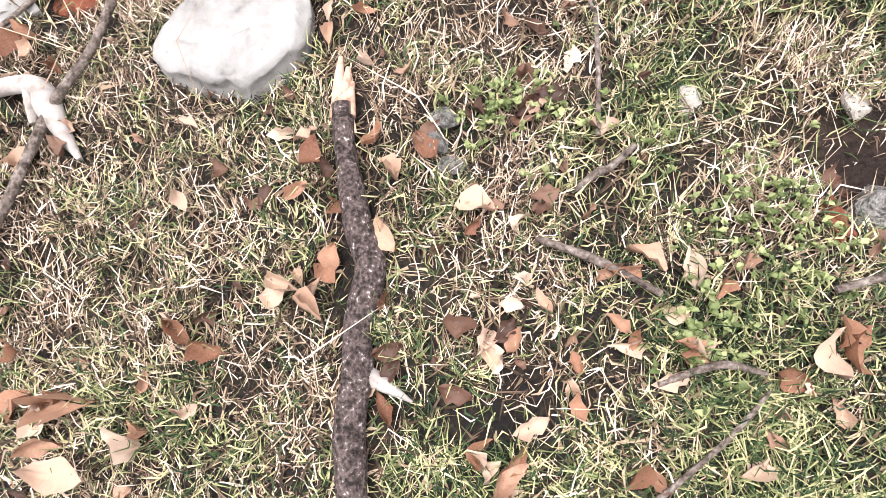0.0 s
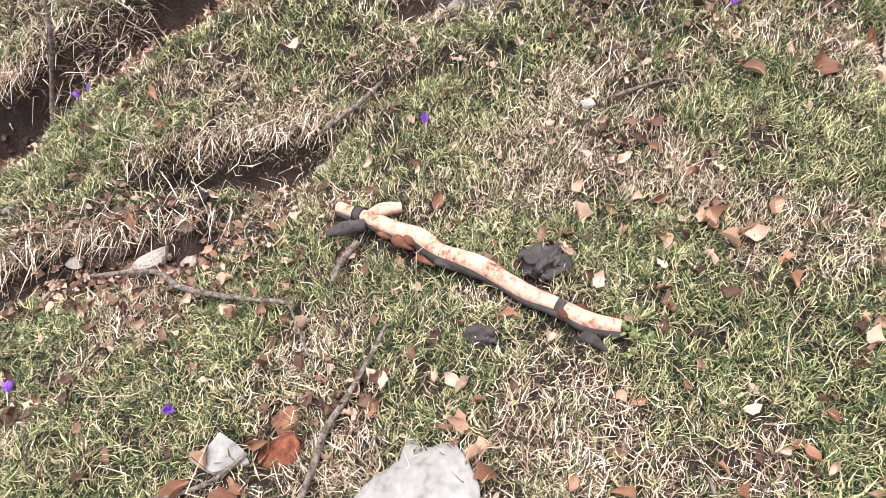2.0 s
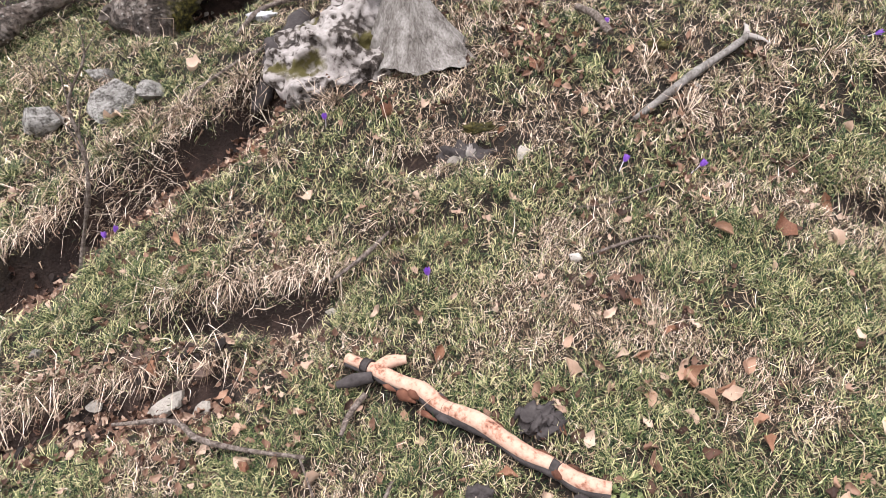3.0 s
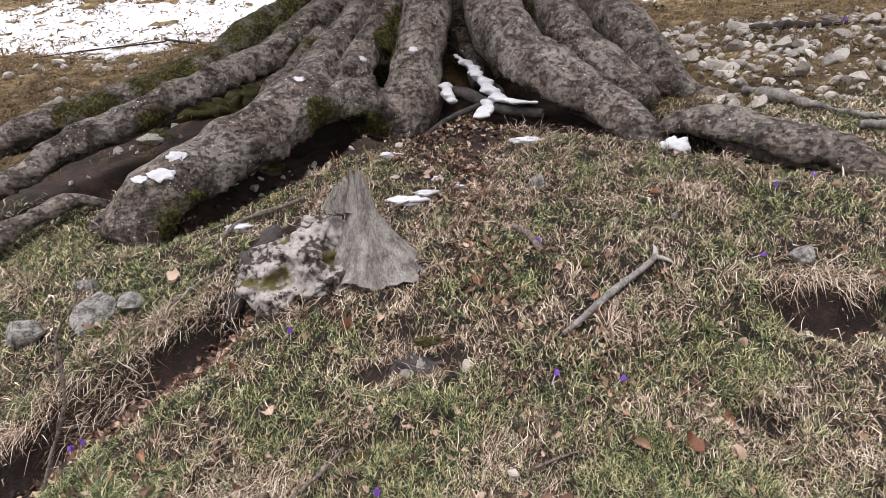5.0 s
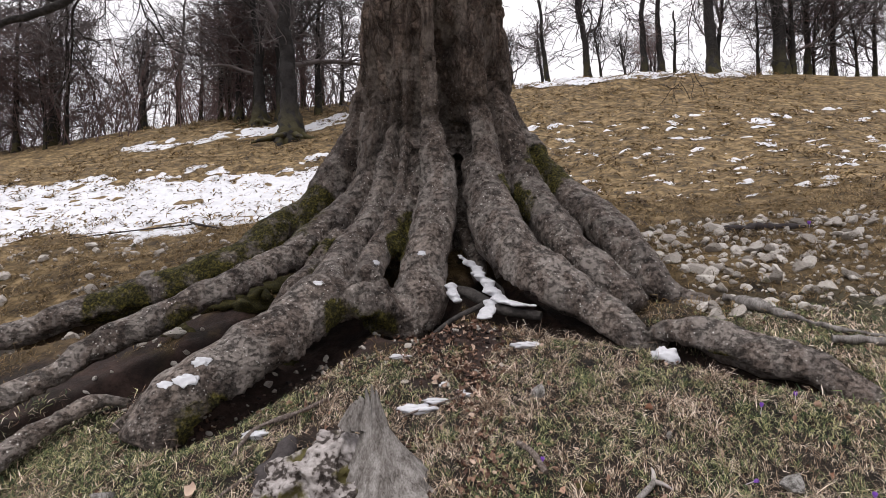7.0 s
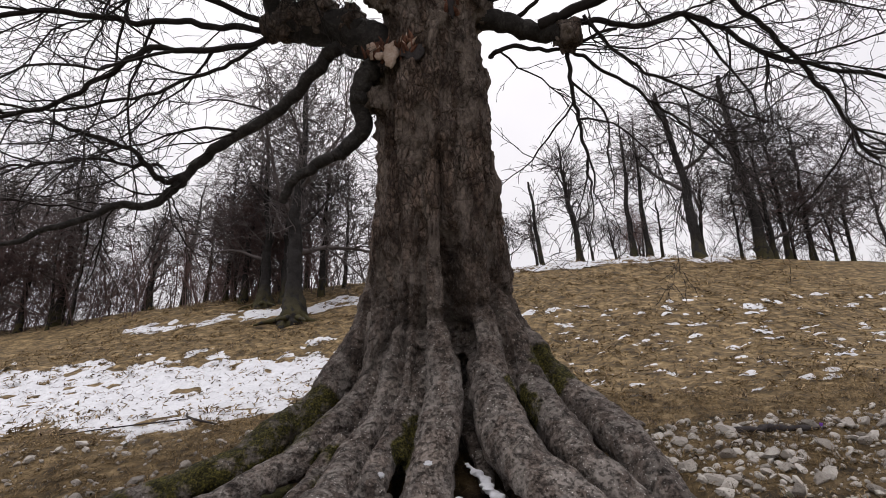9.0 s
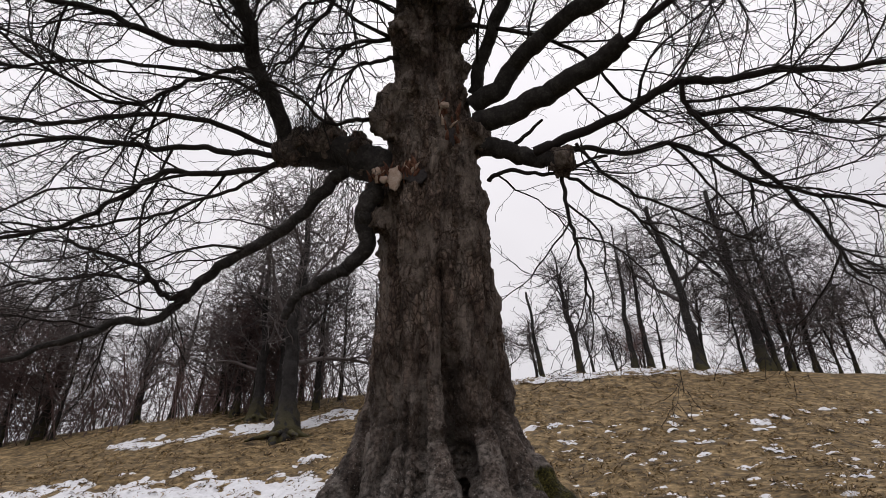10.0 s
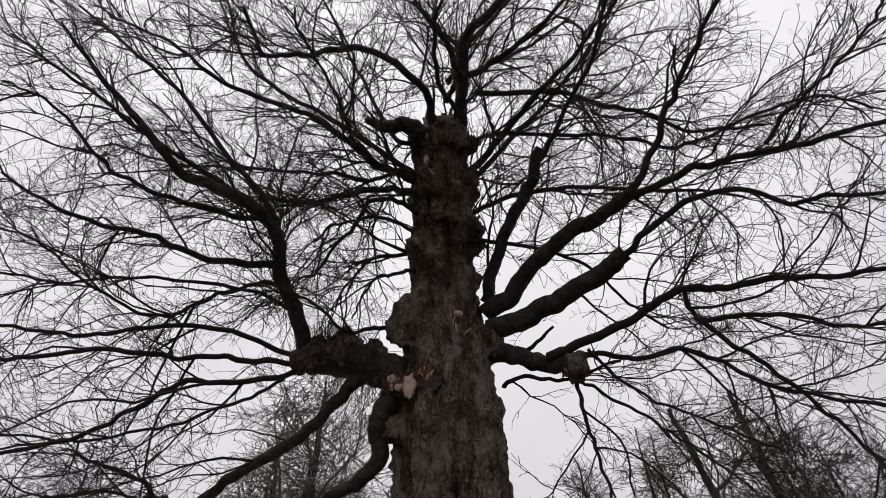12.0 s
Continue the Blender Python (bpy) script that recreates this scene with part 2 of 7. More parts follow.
    colour = mixed(mixed(1.0, dots, ramp(between(6.0, 4.2), [(0.0, 0.15), (1.0, 1.0)]), "MULTIPLY"), colour, (0.5, 0.48, 0.45))
    grown = n.new("ShaderNodeAttribute")
    grown.attribute_name = "moss"
    moss = ramp(mixed(0.5, grown.outputs["Fac"], noise_at(4.0, 8.0, rough=0.7)), [(0.5, 0.0), (0.57, 1.0)])
    mossy = ramp(noise_at(40.0, 5.0), [(0.36, (0.01, 0.01, 0.003)), (0.5, (0.04, 0.036, 0.008)), (0.66, (0.12, 0.1, 0.022))])
    colour = mixed(moss, colour, mossy)
    l.new(colour, bsdf.inputs["Base Color"])
    relief = mixed(mixed(high, 0.5, 0.62), mixed(0.5, wrinkle, grain), mixed(high, skin, plated))
    bump = n.new("ShaderNodeBump")
    bump.inputs["Strength"].default_value, bump.inputs["Distance"].default_value = 1.0, 0.06
    l.new(relief, bump.inputs["Height"])
    l.new(bump.outputs[0], bsdf.inputs["Normal"])
    return m


BARK = bark_material("beech_bark", (0.018, 0.0135, 0.0115), (0.098, 0.08, 0.071), (0.25, 0.22, 0.2))
LIMB_BARK = material("limb_bark", [(0.3, (0.012, 0.0105, 0.01)), (0.5, (0.032, 0.028, 0.026)), (0.7, (0.08, 0.071, 0.066))], scale=7, bump=0.8, bump_scale=30, distance=0.03)
TWIG = material("twig_bark", [(0.3, (0.014, 0.011, 0.01)), (0.7, (0.04, 0.032, 0.03))], scale=6, bump=0)
FAR_BARK = material("far_bark", [(0.3, (0.006, 0.005, 0.0047)), (0.6, (0.02, 0.017, 0.016))], scale=5, bump=1.0, bump_scale=14, distance=0.06, stain=(0.04, 0.034, 0.012), stain_scale=3, stain_at=0.42, stain_low=(0.1, 1.3))
# Grey twigs, lightened so that the base colour carries the distance haze.
HAZY_FAR_TWIG = material("hazy_far_twig", [(0.25, (0.034, 0.028, 0.028)), (0.75, (0.105, 0.088, 0.086))], scale=2, bump=0, each=0.6)
BRUSH_TWIG = material("brush_twig", [(0.25, (0.046, 0.03, 0.029)), (0.75, (0.135, 0.086, 0.08))], scale=2, bump=0, each=0.5)
SNOW = material("old_snow", [(0.3, (0.38, 0.38, 0.405)), (0.7, (0.58, 0.58, 0.605))], scale=6, bump=0.5, bump_scale=25, rough=0.6, distance=0.02)
LIME = material("white_limestone", [(0.32, (0.1, 0.095, 0.09)), (0.42, (0.19, 0.183, 0.176)), (0.6, (0.27, 0.262, 0.255))], scale=9, bump=1.0, bump_scale=45,
                stain=(0.13, 0.125, 0.12), stain_scale=60, stain_at=0.7)
GREY_STONE = material("grey_limestone", [(0.25, (0.11, 0.094, 0.08)), (0.48, (0.31, 0.28, 0.25)), (0.75, (0.56, 0.525, 0.485))], scale=5, bump=0.7, bump_scale=28, each=0.25,
                      stain=(0.09, 0.08, 0.055), stain_scale=5, stain_at=0.6)
LICHEN_ROCK = material("lichen_rock", [(0.38, (0.012, 0.009, 0.008)), (0.46, (0.05, 0.04, 0.035)), (0.5, (0.24, 0.215, 0.205)), (0.66, (0.42, 0.39, 0.38))], scale=7, detail=12, bump=1.0, bump_scale=30, distance=0.04,
                       stain=(0.07, 0.06, 0.02), stain_scale=4, stain_at=0.58)
MOSS = material("moss", [(0.3, (0.008, 0.0075, 0.003)), (0.5, (0.032, 0.028, 0.008)), (0.7, (0.1, 0.084, 0.02))], scale=14, bump=1.0, bump_scale=90, fine=0.6)
OLD_WOOD = material("weathered_wood", [(0.34, (0.035, 0.03, 0.027)), (0.44, (0.1, 0.088, 0.08)), (0.56, (0.19, 0.175, 0.165)), (0.7, (0.31, 0.29, 0.278))], scale=7, stretch=(2.4, 2.4, 0.9), bump=1.0, bump_scale=45)
BLEACHED = material("bleached_wood", [(0.32, (0.1, 0.083, 0.075)), (0.44, (0.24, 0.212, 0.198)), (0.6, (0.36, 0.335, 0.32))], scale=16, bump=0.8, bump_scale=40)
PEELED = material("peeled_wood", [(0.33, (0.08, 0.03, 0.02)), (0.4, (0.27, 0.13, 0.09)), (0.48, (0.41, 0.258, 0.195)), (0.7, (0.49, 0.36, 0.29))], scale=24, bump=0.6, bump_scale=90)
STICK_BARK = material("stick_bark", [(0.38, (0.01, 0.007, 0.0065)), (0.46, (0.04, 0.029, 0.027)), (0.54, (0.1, 0.074, 0.07)), (0.59, (0.12, 0.093, 0.089)), (0.63, (0.42, 0.38, 0.37))], scale=75, fine=0.5, bump=1.0, bump_scale=190, distance=0.02)
GREY_TWIG = material("grey_twig", [(0.36, (0.025, 0.018, 0.015)), (0.48, (0.095, 0.074, 0.063)), (0.6, (0.2, 0.168, 0.15)), (0.7, (0.34, 0.3, 0.275))], scale=60, bump=1.0, bump_scale=180)
BLACK_BARK = material("black_bark", [(0.3, (0.015, 0.012, 0.012)), (0.7, (0.07, 0.06, 0.06))], scale=20, bump=0.8, bump_scale=90)
RUST = material("rust_fungus", [(0.35, (0.035, 0.01, 0.006)), (0.5, (0.12, 0.036, 0.019)), (0.7, (0.24, 0.09, 0.05))], scale=20, bump=0.9, bump_scale=90)
LEAF = material("dry_leaf", [(0.15, (0.12, 0.05, 0.03)), (0.32, (0.29, 0.15, 0.095)), (0.52, (0.41, 0.27, 0.195)), (0.85, (0.52, 0.41, 0.33))], scale=16, each=0.65, bump=0.4,
                bump_scale=60, rough=0.55, translucent=0.1)
LITTER = material("leaf_litter", [(0.15, (0.03, 0.014, 0.01)), (0.4, (0.09, 0.046, 0.031)), (0.65, (0.21, 0.122, 0.085)), (0.88, (0.5, 0.38, 0.3))], scale=10, island=0.7, bump=0.3, bump_scale=60, rough=0.6)
PETAL = material("crocus_petal", [(0.3, (0.16, 0.05, 0.42)), (0.7, (0.36, 0.17, 0.66))], scale=40, bump=0, rough=0.5, translucent=0.3)
STEM = material("crocus_stem", [(0.3, (0.42, 0.36, 0.45)), (0.7, (0.6, 0.56, 0.62))], scale=30, bump=0, rough=0.5)
HERB = material("herb_leaf", [(0.2, (0.08, 0.11, 0.04)), (0.5, (0.21, 0.255, 0.105)), (0.8, (0.42, 0.45, 0.23))], scale=10, island=0.6, bump=0, rough=0.55, translucent=0.3)
ROT = material("rotten_wood", [(0.3, (0.025, 0.01, 0.007)), (0.5, (0.11, 0.045, 0.028)), (0.7, (0.27, 0.14, 0.09))], scale=6, bump=0.9, bump_scale=40)

PALE_SLAB = material("torn_pale_wood", [(0.3, (0.2, 0.12, 0.085)), (0.5, (0.38, 0.28, 0.22)), (0.7, (0.5, 0.41, 0.35))], scale=9, bump=0.6, bump_scale=40)

# ---- mesh building ----


def lattice(ix, iy, iz):
    h = (ix * 374761393 + iy * 668265263 + iz * 2147483647) & 0xFFFFFFFF
    h = ((h ^ (h >> 13)) * 1274126177) & 0xFFFFFFFF
    return ((h ^ (h >> 16)) & 0xFFFF) / 65535.0


def smooth_noise(x, y, z=0.0):
    """Value noise from 0 to 1 for arrays."""
    x, y, z = np.broadcast_arrays(np.asarray(x, float), np.asarray(y, float), np.asarray(z, float))
    ix, iy, iz = (np.floor(v).astype(np.int64) for v in (x, y, z))
    fx, fy, fz = (v - np.floor(v) for v in (x, y, z))
    fx, fy, fz = (v * v * (3 - 2 * v) for v in (fx, fy, fz))
    total = 0.0
    for a in (0, 1):
        for b in (0, 1):
            for c in (0, 1):
                total = total + lattice(ix + a, iy + b, iz + c) * (fx if a else 1 - fx) * (fy if b else 1 - fy) * (fz if c else 1 - fz)
    return total


def fbm(x, y, z=0.0, octaves=4):
    total, weight = 0.0, 0.0
    for k in range(octaves):
        total = total + smooth_noise(np.asarray(x) * 2**k + 17.3 * k, np.asarray(y) * 2**k - 9.1 * k, np.asarray(z) * 2**k) * 0.5**k
        weight += 0.5**k
    return total / weight


class Buf:
    """Collects vertices and faces for one mesh."""

    def __init__(self):
        self.v, self.q, self.t, self.n = [], [], [], 0

    def add(self, v, quads=None, tris=None):
        v = np.asarray(v, float).reshape(-1, 3)
        for some, into in ((quads, self.q), (tris, self.t)):
            if some is not None and len(some):
                into.append(np.asarray(some, np.int64) + self.n)
        self.v.append(v)
        self.n += len(v)
        return self

    def mesh(self, name, smooth=True):
        me = bpy.data.meshes.new(name)
        v = np.concatenate(self.v)
        q = np.concatenate(self.q).reshape(-1, 4) if self.q else np.zeros((0, 4), np.int64)
        t = np.concatenate(self.t).reshape(-1, 3) if self.t else np.zeros((0, 3), np.int64)
        me.vertices.add(len(v))
        me.vertices.foreach_set("co", v.astype(np.float32).ravel())
        loops = np.concatenate([q.ravel(), t.ravel()]).astype(np.int32)
        me.loops.add(len(loops))
        me.loops.foreach_set("vertex_index", loops)
        me.polygons.add(len(q) + len(t))
        starts = np.concatenate([np.arange(len(q)) * 4, len(q) * 4 + np.arange(len(t)) * 3]).astype(np.int32)
        me.polygons.foreach_set("loop_start", starts)
        me.polygons.foreach_set("use_smooth", np.full(len(q) + len(t), smooth))
        me.update(calc_edges=True)
        me.validate()
        return me


def part(name, data, mat, parent=None, label=""):
    """Links a mesh (a Buf, a bmesh or mesh data) as one object, under its thing if it has one."""
    if isinstance(data, Buf):
        data = data.mesh(name)
    elif isinstance(data, bmesh.types.BMesh):
        bm, data = data, bpy.data.meshes.new(name)
        bm.to_mesh(data)
        bm.free()
        for p in data.polygons:
            p.use_smooth = True
    if not data.materials:
        data.materials.append(mat)
    ob = new(name, data)
    if parent:
        ob.parent = parent
        ob.matrix_parent_inverse = Matrix.Translation(-parent.location)
    return tagged(ob, label)


def thing(name, at, label, category, group=""):
    ob = new(name)
    ob.empty_display_size = 0.1
    ob.location = at
    return tagged(ob, label, category, group)


def resample(points, n):
    """A smooth curve through points of any width (Catmull-Rom), at n even steps."""
    p = np.asarray(points, float)
    p = np.vstack([2 * p[0] - p[1], p, 2 * p[-1] - p[-2]])
    u = np.linspace(0, len(p) - 3 - 1e-6, n)
    i = u.astype(int)
    f = (u - i)[:, None]
    a, b, c, d = p[i], p[i + 1], p[i + 2], p[i + 3]
    return 0.5 * (2 * b + (c - a) * f + (2 * a - 5 * b + 4 * c - d) * f**2 + (3 * b - a - 3 * c + d) * f**3)


def tubes(buf, paths, radii, sides=5, cap=False):
    """Many tubes at once: paths (n, k, 3), radii (n, k)."""
    paths, radii = np.asarray(paths, float), np.asarray(radii, float)
    n, k = radii.shape
    tan = np.gradient(paths, axis=1)
    tan /= np.linalg.norm(tan, axis=2, keepdims=True) + 1e-9
    whole = paths[:, -1] - paths[:, 0]
    ref = np.where(np.abs(whole[:, 2:3]) > 0.8 * np.linalg.norm(whole, axis=1, keepdims=True), [[0.0, 1.0, 0.03]], [[0.02, 0.03, 1.0]])[:, None, :]
    side = np.cross(tan, ref)
    side /= np.linalg.norm(side, axis=2, keepdims=True) + 1e-9
    up = np.cross(side, tan)
    a = np.linspace(0, 2 * np.pi, sides, endpoint=False)
    ring = paths[:, :, None] + radii[:, :, None, None] * (np.cos(a)[:, None] * side[:, :, None] + np.sin(a)[:, None] * up[:, :, None])
    base = (np.arange(n) * k * sides)[:, None, None]
    i, j = np.meshgrid(np.arange(k - 1), np.arange(sides), indexing="ij")
    f = np.stack([i * sides + j, i * sides + (j + 1) % sides, (i + 1) * sides + (j + 1) % sides, (i + 1) * sides + j], -1).reshape(-1, 4)
    buf.add(ring.reshape(-1, 3), (base + f[None]).reshape(-1, 4))
    if cap:
        for s in range(n):
            for row, flip in ((0, -1), (k - 1, 1)):
                c = np.vstack([ring[s, row], paths[s, row]])
                t = [(q, (q + 1) % sides, sides)[::flip] for q in range(sides)]
                buf.add(c, None, t)
    return buf


def ribbons(buf, paths, radii):
    """Twigs too thin to show a round form: bent strips, two triangles a step."""
    paths, radii = np.asarray(paths, float), np.asarray(radii, float)
    n, k = radii.shape
    way = unit(paths[:, -1] - paths[:, 0])
    side = unit(np.cross(way, [0.15, 1.0, 0.1]))[:, None]
    v = np.stack([paths - side * radii[:, :, None], paths + side * radii[:, :, None]], 2).reshape(-1, 3)
    i = np.arange(k - 1)
    f = np.stack([2 * i, 2 * i + 1, 2 * i + 3, 2 * i + 2], -1)
    return buf.add(v, ((np.arange(n) * 2 * k)[:, None, None] + f[None]).reshape(-1, 4))


def unit(v):
    return v / (np.linalg.norm(v, axis=-1, keepdims=True) + 1e-9)


def tube(buf, points, n=24, sides=10, rough=0.0, seed=0.0, cap=True):
    """One tube through (x, y, z, r) points, with a bumpy skin."""
    c = resample(points, n)
    tubes(buf, c[None, :, :3], np.maximum(c[None, :, 3], 0.0008), sides, cap)
    if rough:
        c3 = np.repeat(c, sides, axis=0)
        body = buf.v[-1 if not cap else -3]
        off = body - c3[:, :3]
        s = 1 + rough * (fbm(body[:, 0] * 9 + seed, body[:, 1] * 9, body[:, 2] * 9, 3) - 0.5) * 2
        buf.v[-1 if not cap else -3] = c3[:, :3] + off * s[:, None]
    return buf


def ball(buf, centre, radius, seed=0.0, rough=0.15, rings=10, sides=16, squash=(1, 1, 1), freq=1.6):
    th, ph = np.meshgrid(np.linspace(0, np.pi, rings), np.linspace(0, 2 * np.pi, sides, endpoint=False), indexing="ij")
    d = np.stack([np.sin(th) * np.cos(ph), np.sin(th) * np.sin(ph), np.cos(th)], -1).reshape(-1, 3)
    r = radius * (1 + rough * 2 * (fbm(d[:, 0] * freq + seed, d[:, 1] * freq + seed * 0.7, d[:, 2] * freq, 4) - 0.5))
    i, j = np.meshgrid(np.arange(rings - 1), np.arange(sides), indexing="ij")
    f = np.stack([i * sides + j, (i + 1) * sides + j, (i + 1) * sides + (j + 1) % sides, i * sides + (j + 1) % sides], -1).reshape(-1, 4)
    return buf.add(np.asarray(centre) + d * r[:, None] * np.asarray(squash), f)


# ---- ground ----
PROFILE_Y = np.array([-800, -120, -30, -6, 0, 0.8, 2, 3.2, 5, 8, 13, 20, 27, 34, 60, 120, 400, 3000.0])
PROFILE_Z = np.array([-75, -45, -13, -1.6, 0.56, 0.883, 1.263, 1.883, 2.601, 3.733, 5.33, 8.55, 12.1, 13.6, 12, 0, -60, -90.0])


def slope_profile(y):
    s = np.diff(PROFILE_Z) / np.diff(PROFILE_Y)
    m = np.concatenate([[s[0]], np.where(s[:-1] * s[1:] > 0, 2 * s[:-1] * s[1:] / (s[:-1] + s[1:] + 1e-9), 0), [s[-1]]])
    y = np.clip(y, PROFILE_Y[0], PROFILE_Y[-1])
    i = np.clip(np.searchsorted(PROFILE_Y, y) - 1, 0, len(PROFILE_Y) - 2)
    h = PROFILE_Y[i + 1] - PROFILE_Y[i]
    u = (y - PROFILE_Y[i]) / h
    return ((2 * u**3 - 3 * u**2 + 1) * PROFILE_Z[i] + (u**3 - 2 * u**2 + u) * h * m[i]
            + (-2 * u**3 + 3 * u**2) * PROFILE_Z[i + 1] + (u**3 - u**2) * h * m[i + 1])


def base_height(x, y):
    x, y = np.asarray(x, float), np.asarray(y, float)
    z = slope_profile(y) + np.interp(y, [0.8, 3.2, 8, 20], [0.126, 0.105, 0.05, 0.069]) * np.clip(x, -60, 10)
    return z - 0.0016 * np.clip((y - 16) / 8, 0, 1) * np.clip(x - 6, -60, 60) ** 2


# Scarps where the turf has slipped: ends, width of the bare strip, depth.
SCARPS = [((-1.2, 3.25), (-2.6, 2.05), 0.44, 0.22), ((-0.66, 2.1), (-1.42, 2.04), 0.27, 0.19), ((-0.95, 1.86), (-1.95, 1.62), 0.3, 0.13),
          ((-0.62, 2.62), (-0.05, 2.66), 0.16, 0.07), ((1.5, 2.78), (2.05, 2.66), 0.36, 0.24), ((0.05, 0.78), (0.19, 0.79), 0.1, 0.06),
          ((0.52, 0.64), (0.8, 0.6), 0.2, 0.12), ((-0.62, 2.24), (-0.36, 2.26), 0.16, 0.17), ((1.1, 2.2), (1.34, 2.19), 0.2, 0.16)]


def scarp(x, y):
    """Depth of the slipped strips (metres) and a mask of bare soil."""
    deep, bare = np.zeros(np.shape(x)), np.zeros(np.shape(x))
    for (ax, ay), (bx, by), wide, depth in SCARPS:
        dx, dy = bx - ax, by - ay
        length = math.hypot(dx, dy)
        dx, dy = dx / length, dy / length
        along = (x - ax) * dx + (y - ay) * dy
        nx, ny = (-dy, dx) if dx > 0 else (dy, -dx)
        wobble = 0.2 * (fbm(along * 3.5 + ax * 7, ay * 3, 0, 4) - 0.5)
        across = (x - ax) * nx + (y - ay) * ny + wobble
        ends = np.clip((along + 0.1) / 0.25, 0, 1) * np.clip((length + 0.1 - along) / 0.25, 0, 1)
        down = np.clip((0.015 - across) / 0.05, 0, 1) * np.clip((across + wide) / (0.75 * wide), 0, 1)
        deep = np.maximum(deep, depth * ends * down)
        bare = np.maximum(bare, ends * np.clip((0.01 - across) / 0.03, 0, 1) * np.clip((across + wide * 0.85) / 0.08, 0, 1))
    return deep, bare


# Roots, from high on the trunk to where each goes into the ground: x, y, z, radius.
ROOTS = []
ROOTS.append([
    (-0.84, 7, 5.19, 0.273), (-0.91, 6.9, 4.37, 0.268), (-1.17, 6.7, 3.86, 0.287), (-1.48, 6.2, 3.49, 0.253), (-1.81, 5.8, 3.23, 0.213), (-2.16, 5.3, 3.01, 0.178),
    (-2.56, 5, 2.77, 0.168), (-2.9, 4.7, 2.58, 0.153), (-3.17, 4.4, 2.37, 0.134), (-3.43, 4.15, 2.19, 0.123), (-3.75, 3.85, 1.9, 0.109)])
ROOTS.append([
    (-0.55, 6.9, 5.01, 0.27), (-0.68, 6.6, 4.18, 0.257), (-0.85, 6.3, 3.68, 0.27), (-1.06, 5.9, 3.28, 0.289), (-1.15, 5.4, 2.93, 0.287), (-1.34, 5, 2.72, 0.281),
    (-1.56, 4.7, 2.53, 0.269), (-1.83, 4.4, 2.34, 0.252), (-2.08, 4.15, 2.16, 0.246), (-2.28, 3.95, 1.85, 0.212)])
ROOTS.append([
    (-0.19, 6.8, 5.12, 0.266), (-0.12, 6.3, 4.12, 0.246), (-0.21, 5.95, 3.51, 0.28), (-0.3, 5.65, 3.03, 0.312), (-0.36, 5.45, 2.72, 0.278), (-0.47, 5.3, 2.44, 0.162)])
ROOTS.append([
    (-0.44, 6.7, 4.67, 0.234), (-0.5, 6.4, 4.01, 0.236), (-0.62, 6.1, 3.59, 0.224), (-0.75, 5.8, 3.33, 0.19), (-0.85, 5.4, 3.09, 0.188)])
ROOTS.append([
    (0.41, 6.9, 5.14, 0.299), (0.43, 6.5, 4.34, 0.294), (0.49, 6.1, 3.76, 0.313), (0.66, 5.6, 3.26, 0.333), (0.96, 5.2, 2.95, 0.288), (1.26, 4.95, 2.73, 0.224),
    (1.48, 4.7, 2.56, 0.174), (1.67, 4.5, 2.4, 0.121)])
ROOTS.append([
    (1.6, 4.55, 2.35, 0.1), (1.67, 4.5, 2.53, 0.121), (1.79, 4.4, 2.58, 0.164), (1.99, 4.25, 2.52, 0.194), (2.19, 4.05, 2.44, 0.185), (2.44, 3.85, 2.37, 0.152),
    (2.6, 3.65, 2.25, 0.126), (2.75, 3.5, 2.1, 0.089)])
ROOTS.append([
    (0.5, 7.15, 5.7, 0.2), (0.66, 7.05, 5.1, 0.29), (0.88, 6.8, 4.32, 0.293), (1.08, 6.3, 3.8, 0.284), (1.25, 5.7, 3.29, 0.269), (1.52, 5.35, 2.96, 0.22), (1.73, 5.1, 2.75, 0.147)])
ROOTS.append([
    (0.55, 7.35, 5.9, 0.2), (0.84, 7.28, 5.1, 0.26), (1.38, 6.9, 4.15, 0.269), (1.69, 6.4, 3.7, 0.289), (1.88, 5.9, 3.34, 0.279), (2.03, 5.55, 2.98, 0.217),
    (2.23, 5.3, 2.8, 0.12), (2.61, 5.1, 2.75, 0.063)])
ROOTS.append([
    (0.15, 7.25, 4.6, 0.12), (0.17, 7.05, 4.24, 0.14), (0.18, 6.6, 3.69, 0.135), (0.28, 6.3, 3.33, 0.129), (0.34, 6.1, 3.01, 0.099)])
ROOTS.append([
    (-1, 7.4, 4.93, 0.303), (-1.6, 7.3, 4.1, 0.297), (-1.97, 6.9, 3.72, 0.308), (-2.33, 6.5, 3.36, 0.29), (-2.84, 6.3, 3.11, 0.268), (-3.42, 6.2, 2.93, 0.2),
    (-4.04, 6, 2.74, 0.169), (-4.59, 5.7, 2.49, 0.172), (-4.98, 5.4, 2.25, 0.155)])
ROOTS.append([
    (-1.19, 6.2, 3.55, 0.19), (-1.34, 5.8, 3.19, 0.189), (-1.48, 5.4, 2.91, 0.187), (-1.7, 5.2, 2.6, 0.159)])
ROOTS.append([
    (-2.6, 4.4, 2.1, 0.05), (-2.74, 4.2, 2.17, 0.06), (-2.96, 3.95, 2.05, 0.065), (-3.09, 3.7, 1.9, 0.064), (-3.2, 3.4, 1.7, 0.054)])
ROOTS.append([
    (-2, 4.65, 2.42, 0.06), (-2.17, 4.5, 2.36, 0.06), (-2.38, 4.25, 2.19, 0.052), (-2.52, 4, 1.98, 0.038)])
ROOTS.append([
    (-0.9, 7.5, 5.97, 0.263), (-1.1, 7.3, 5.06, 0.269), (-1.44, 7.1, 4.35, 0.29), (-1.76, 6.9, 3.86, 0.239), (-1.88, 6.8, 3.5, 0.193)])
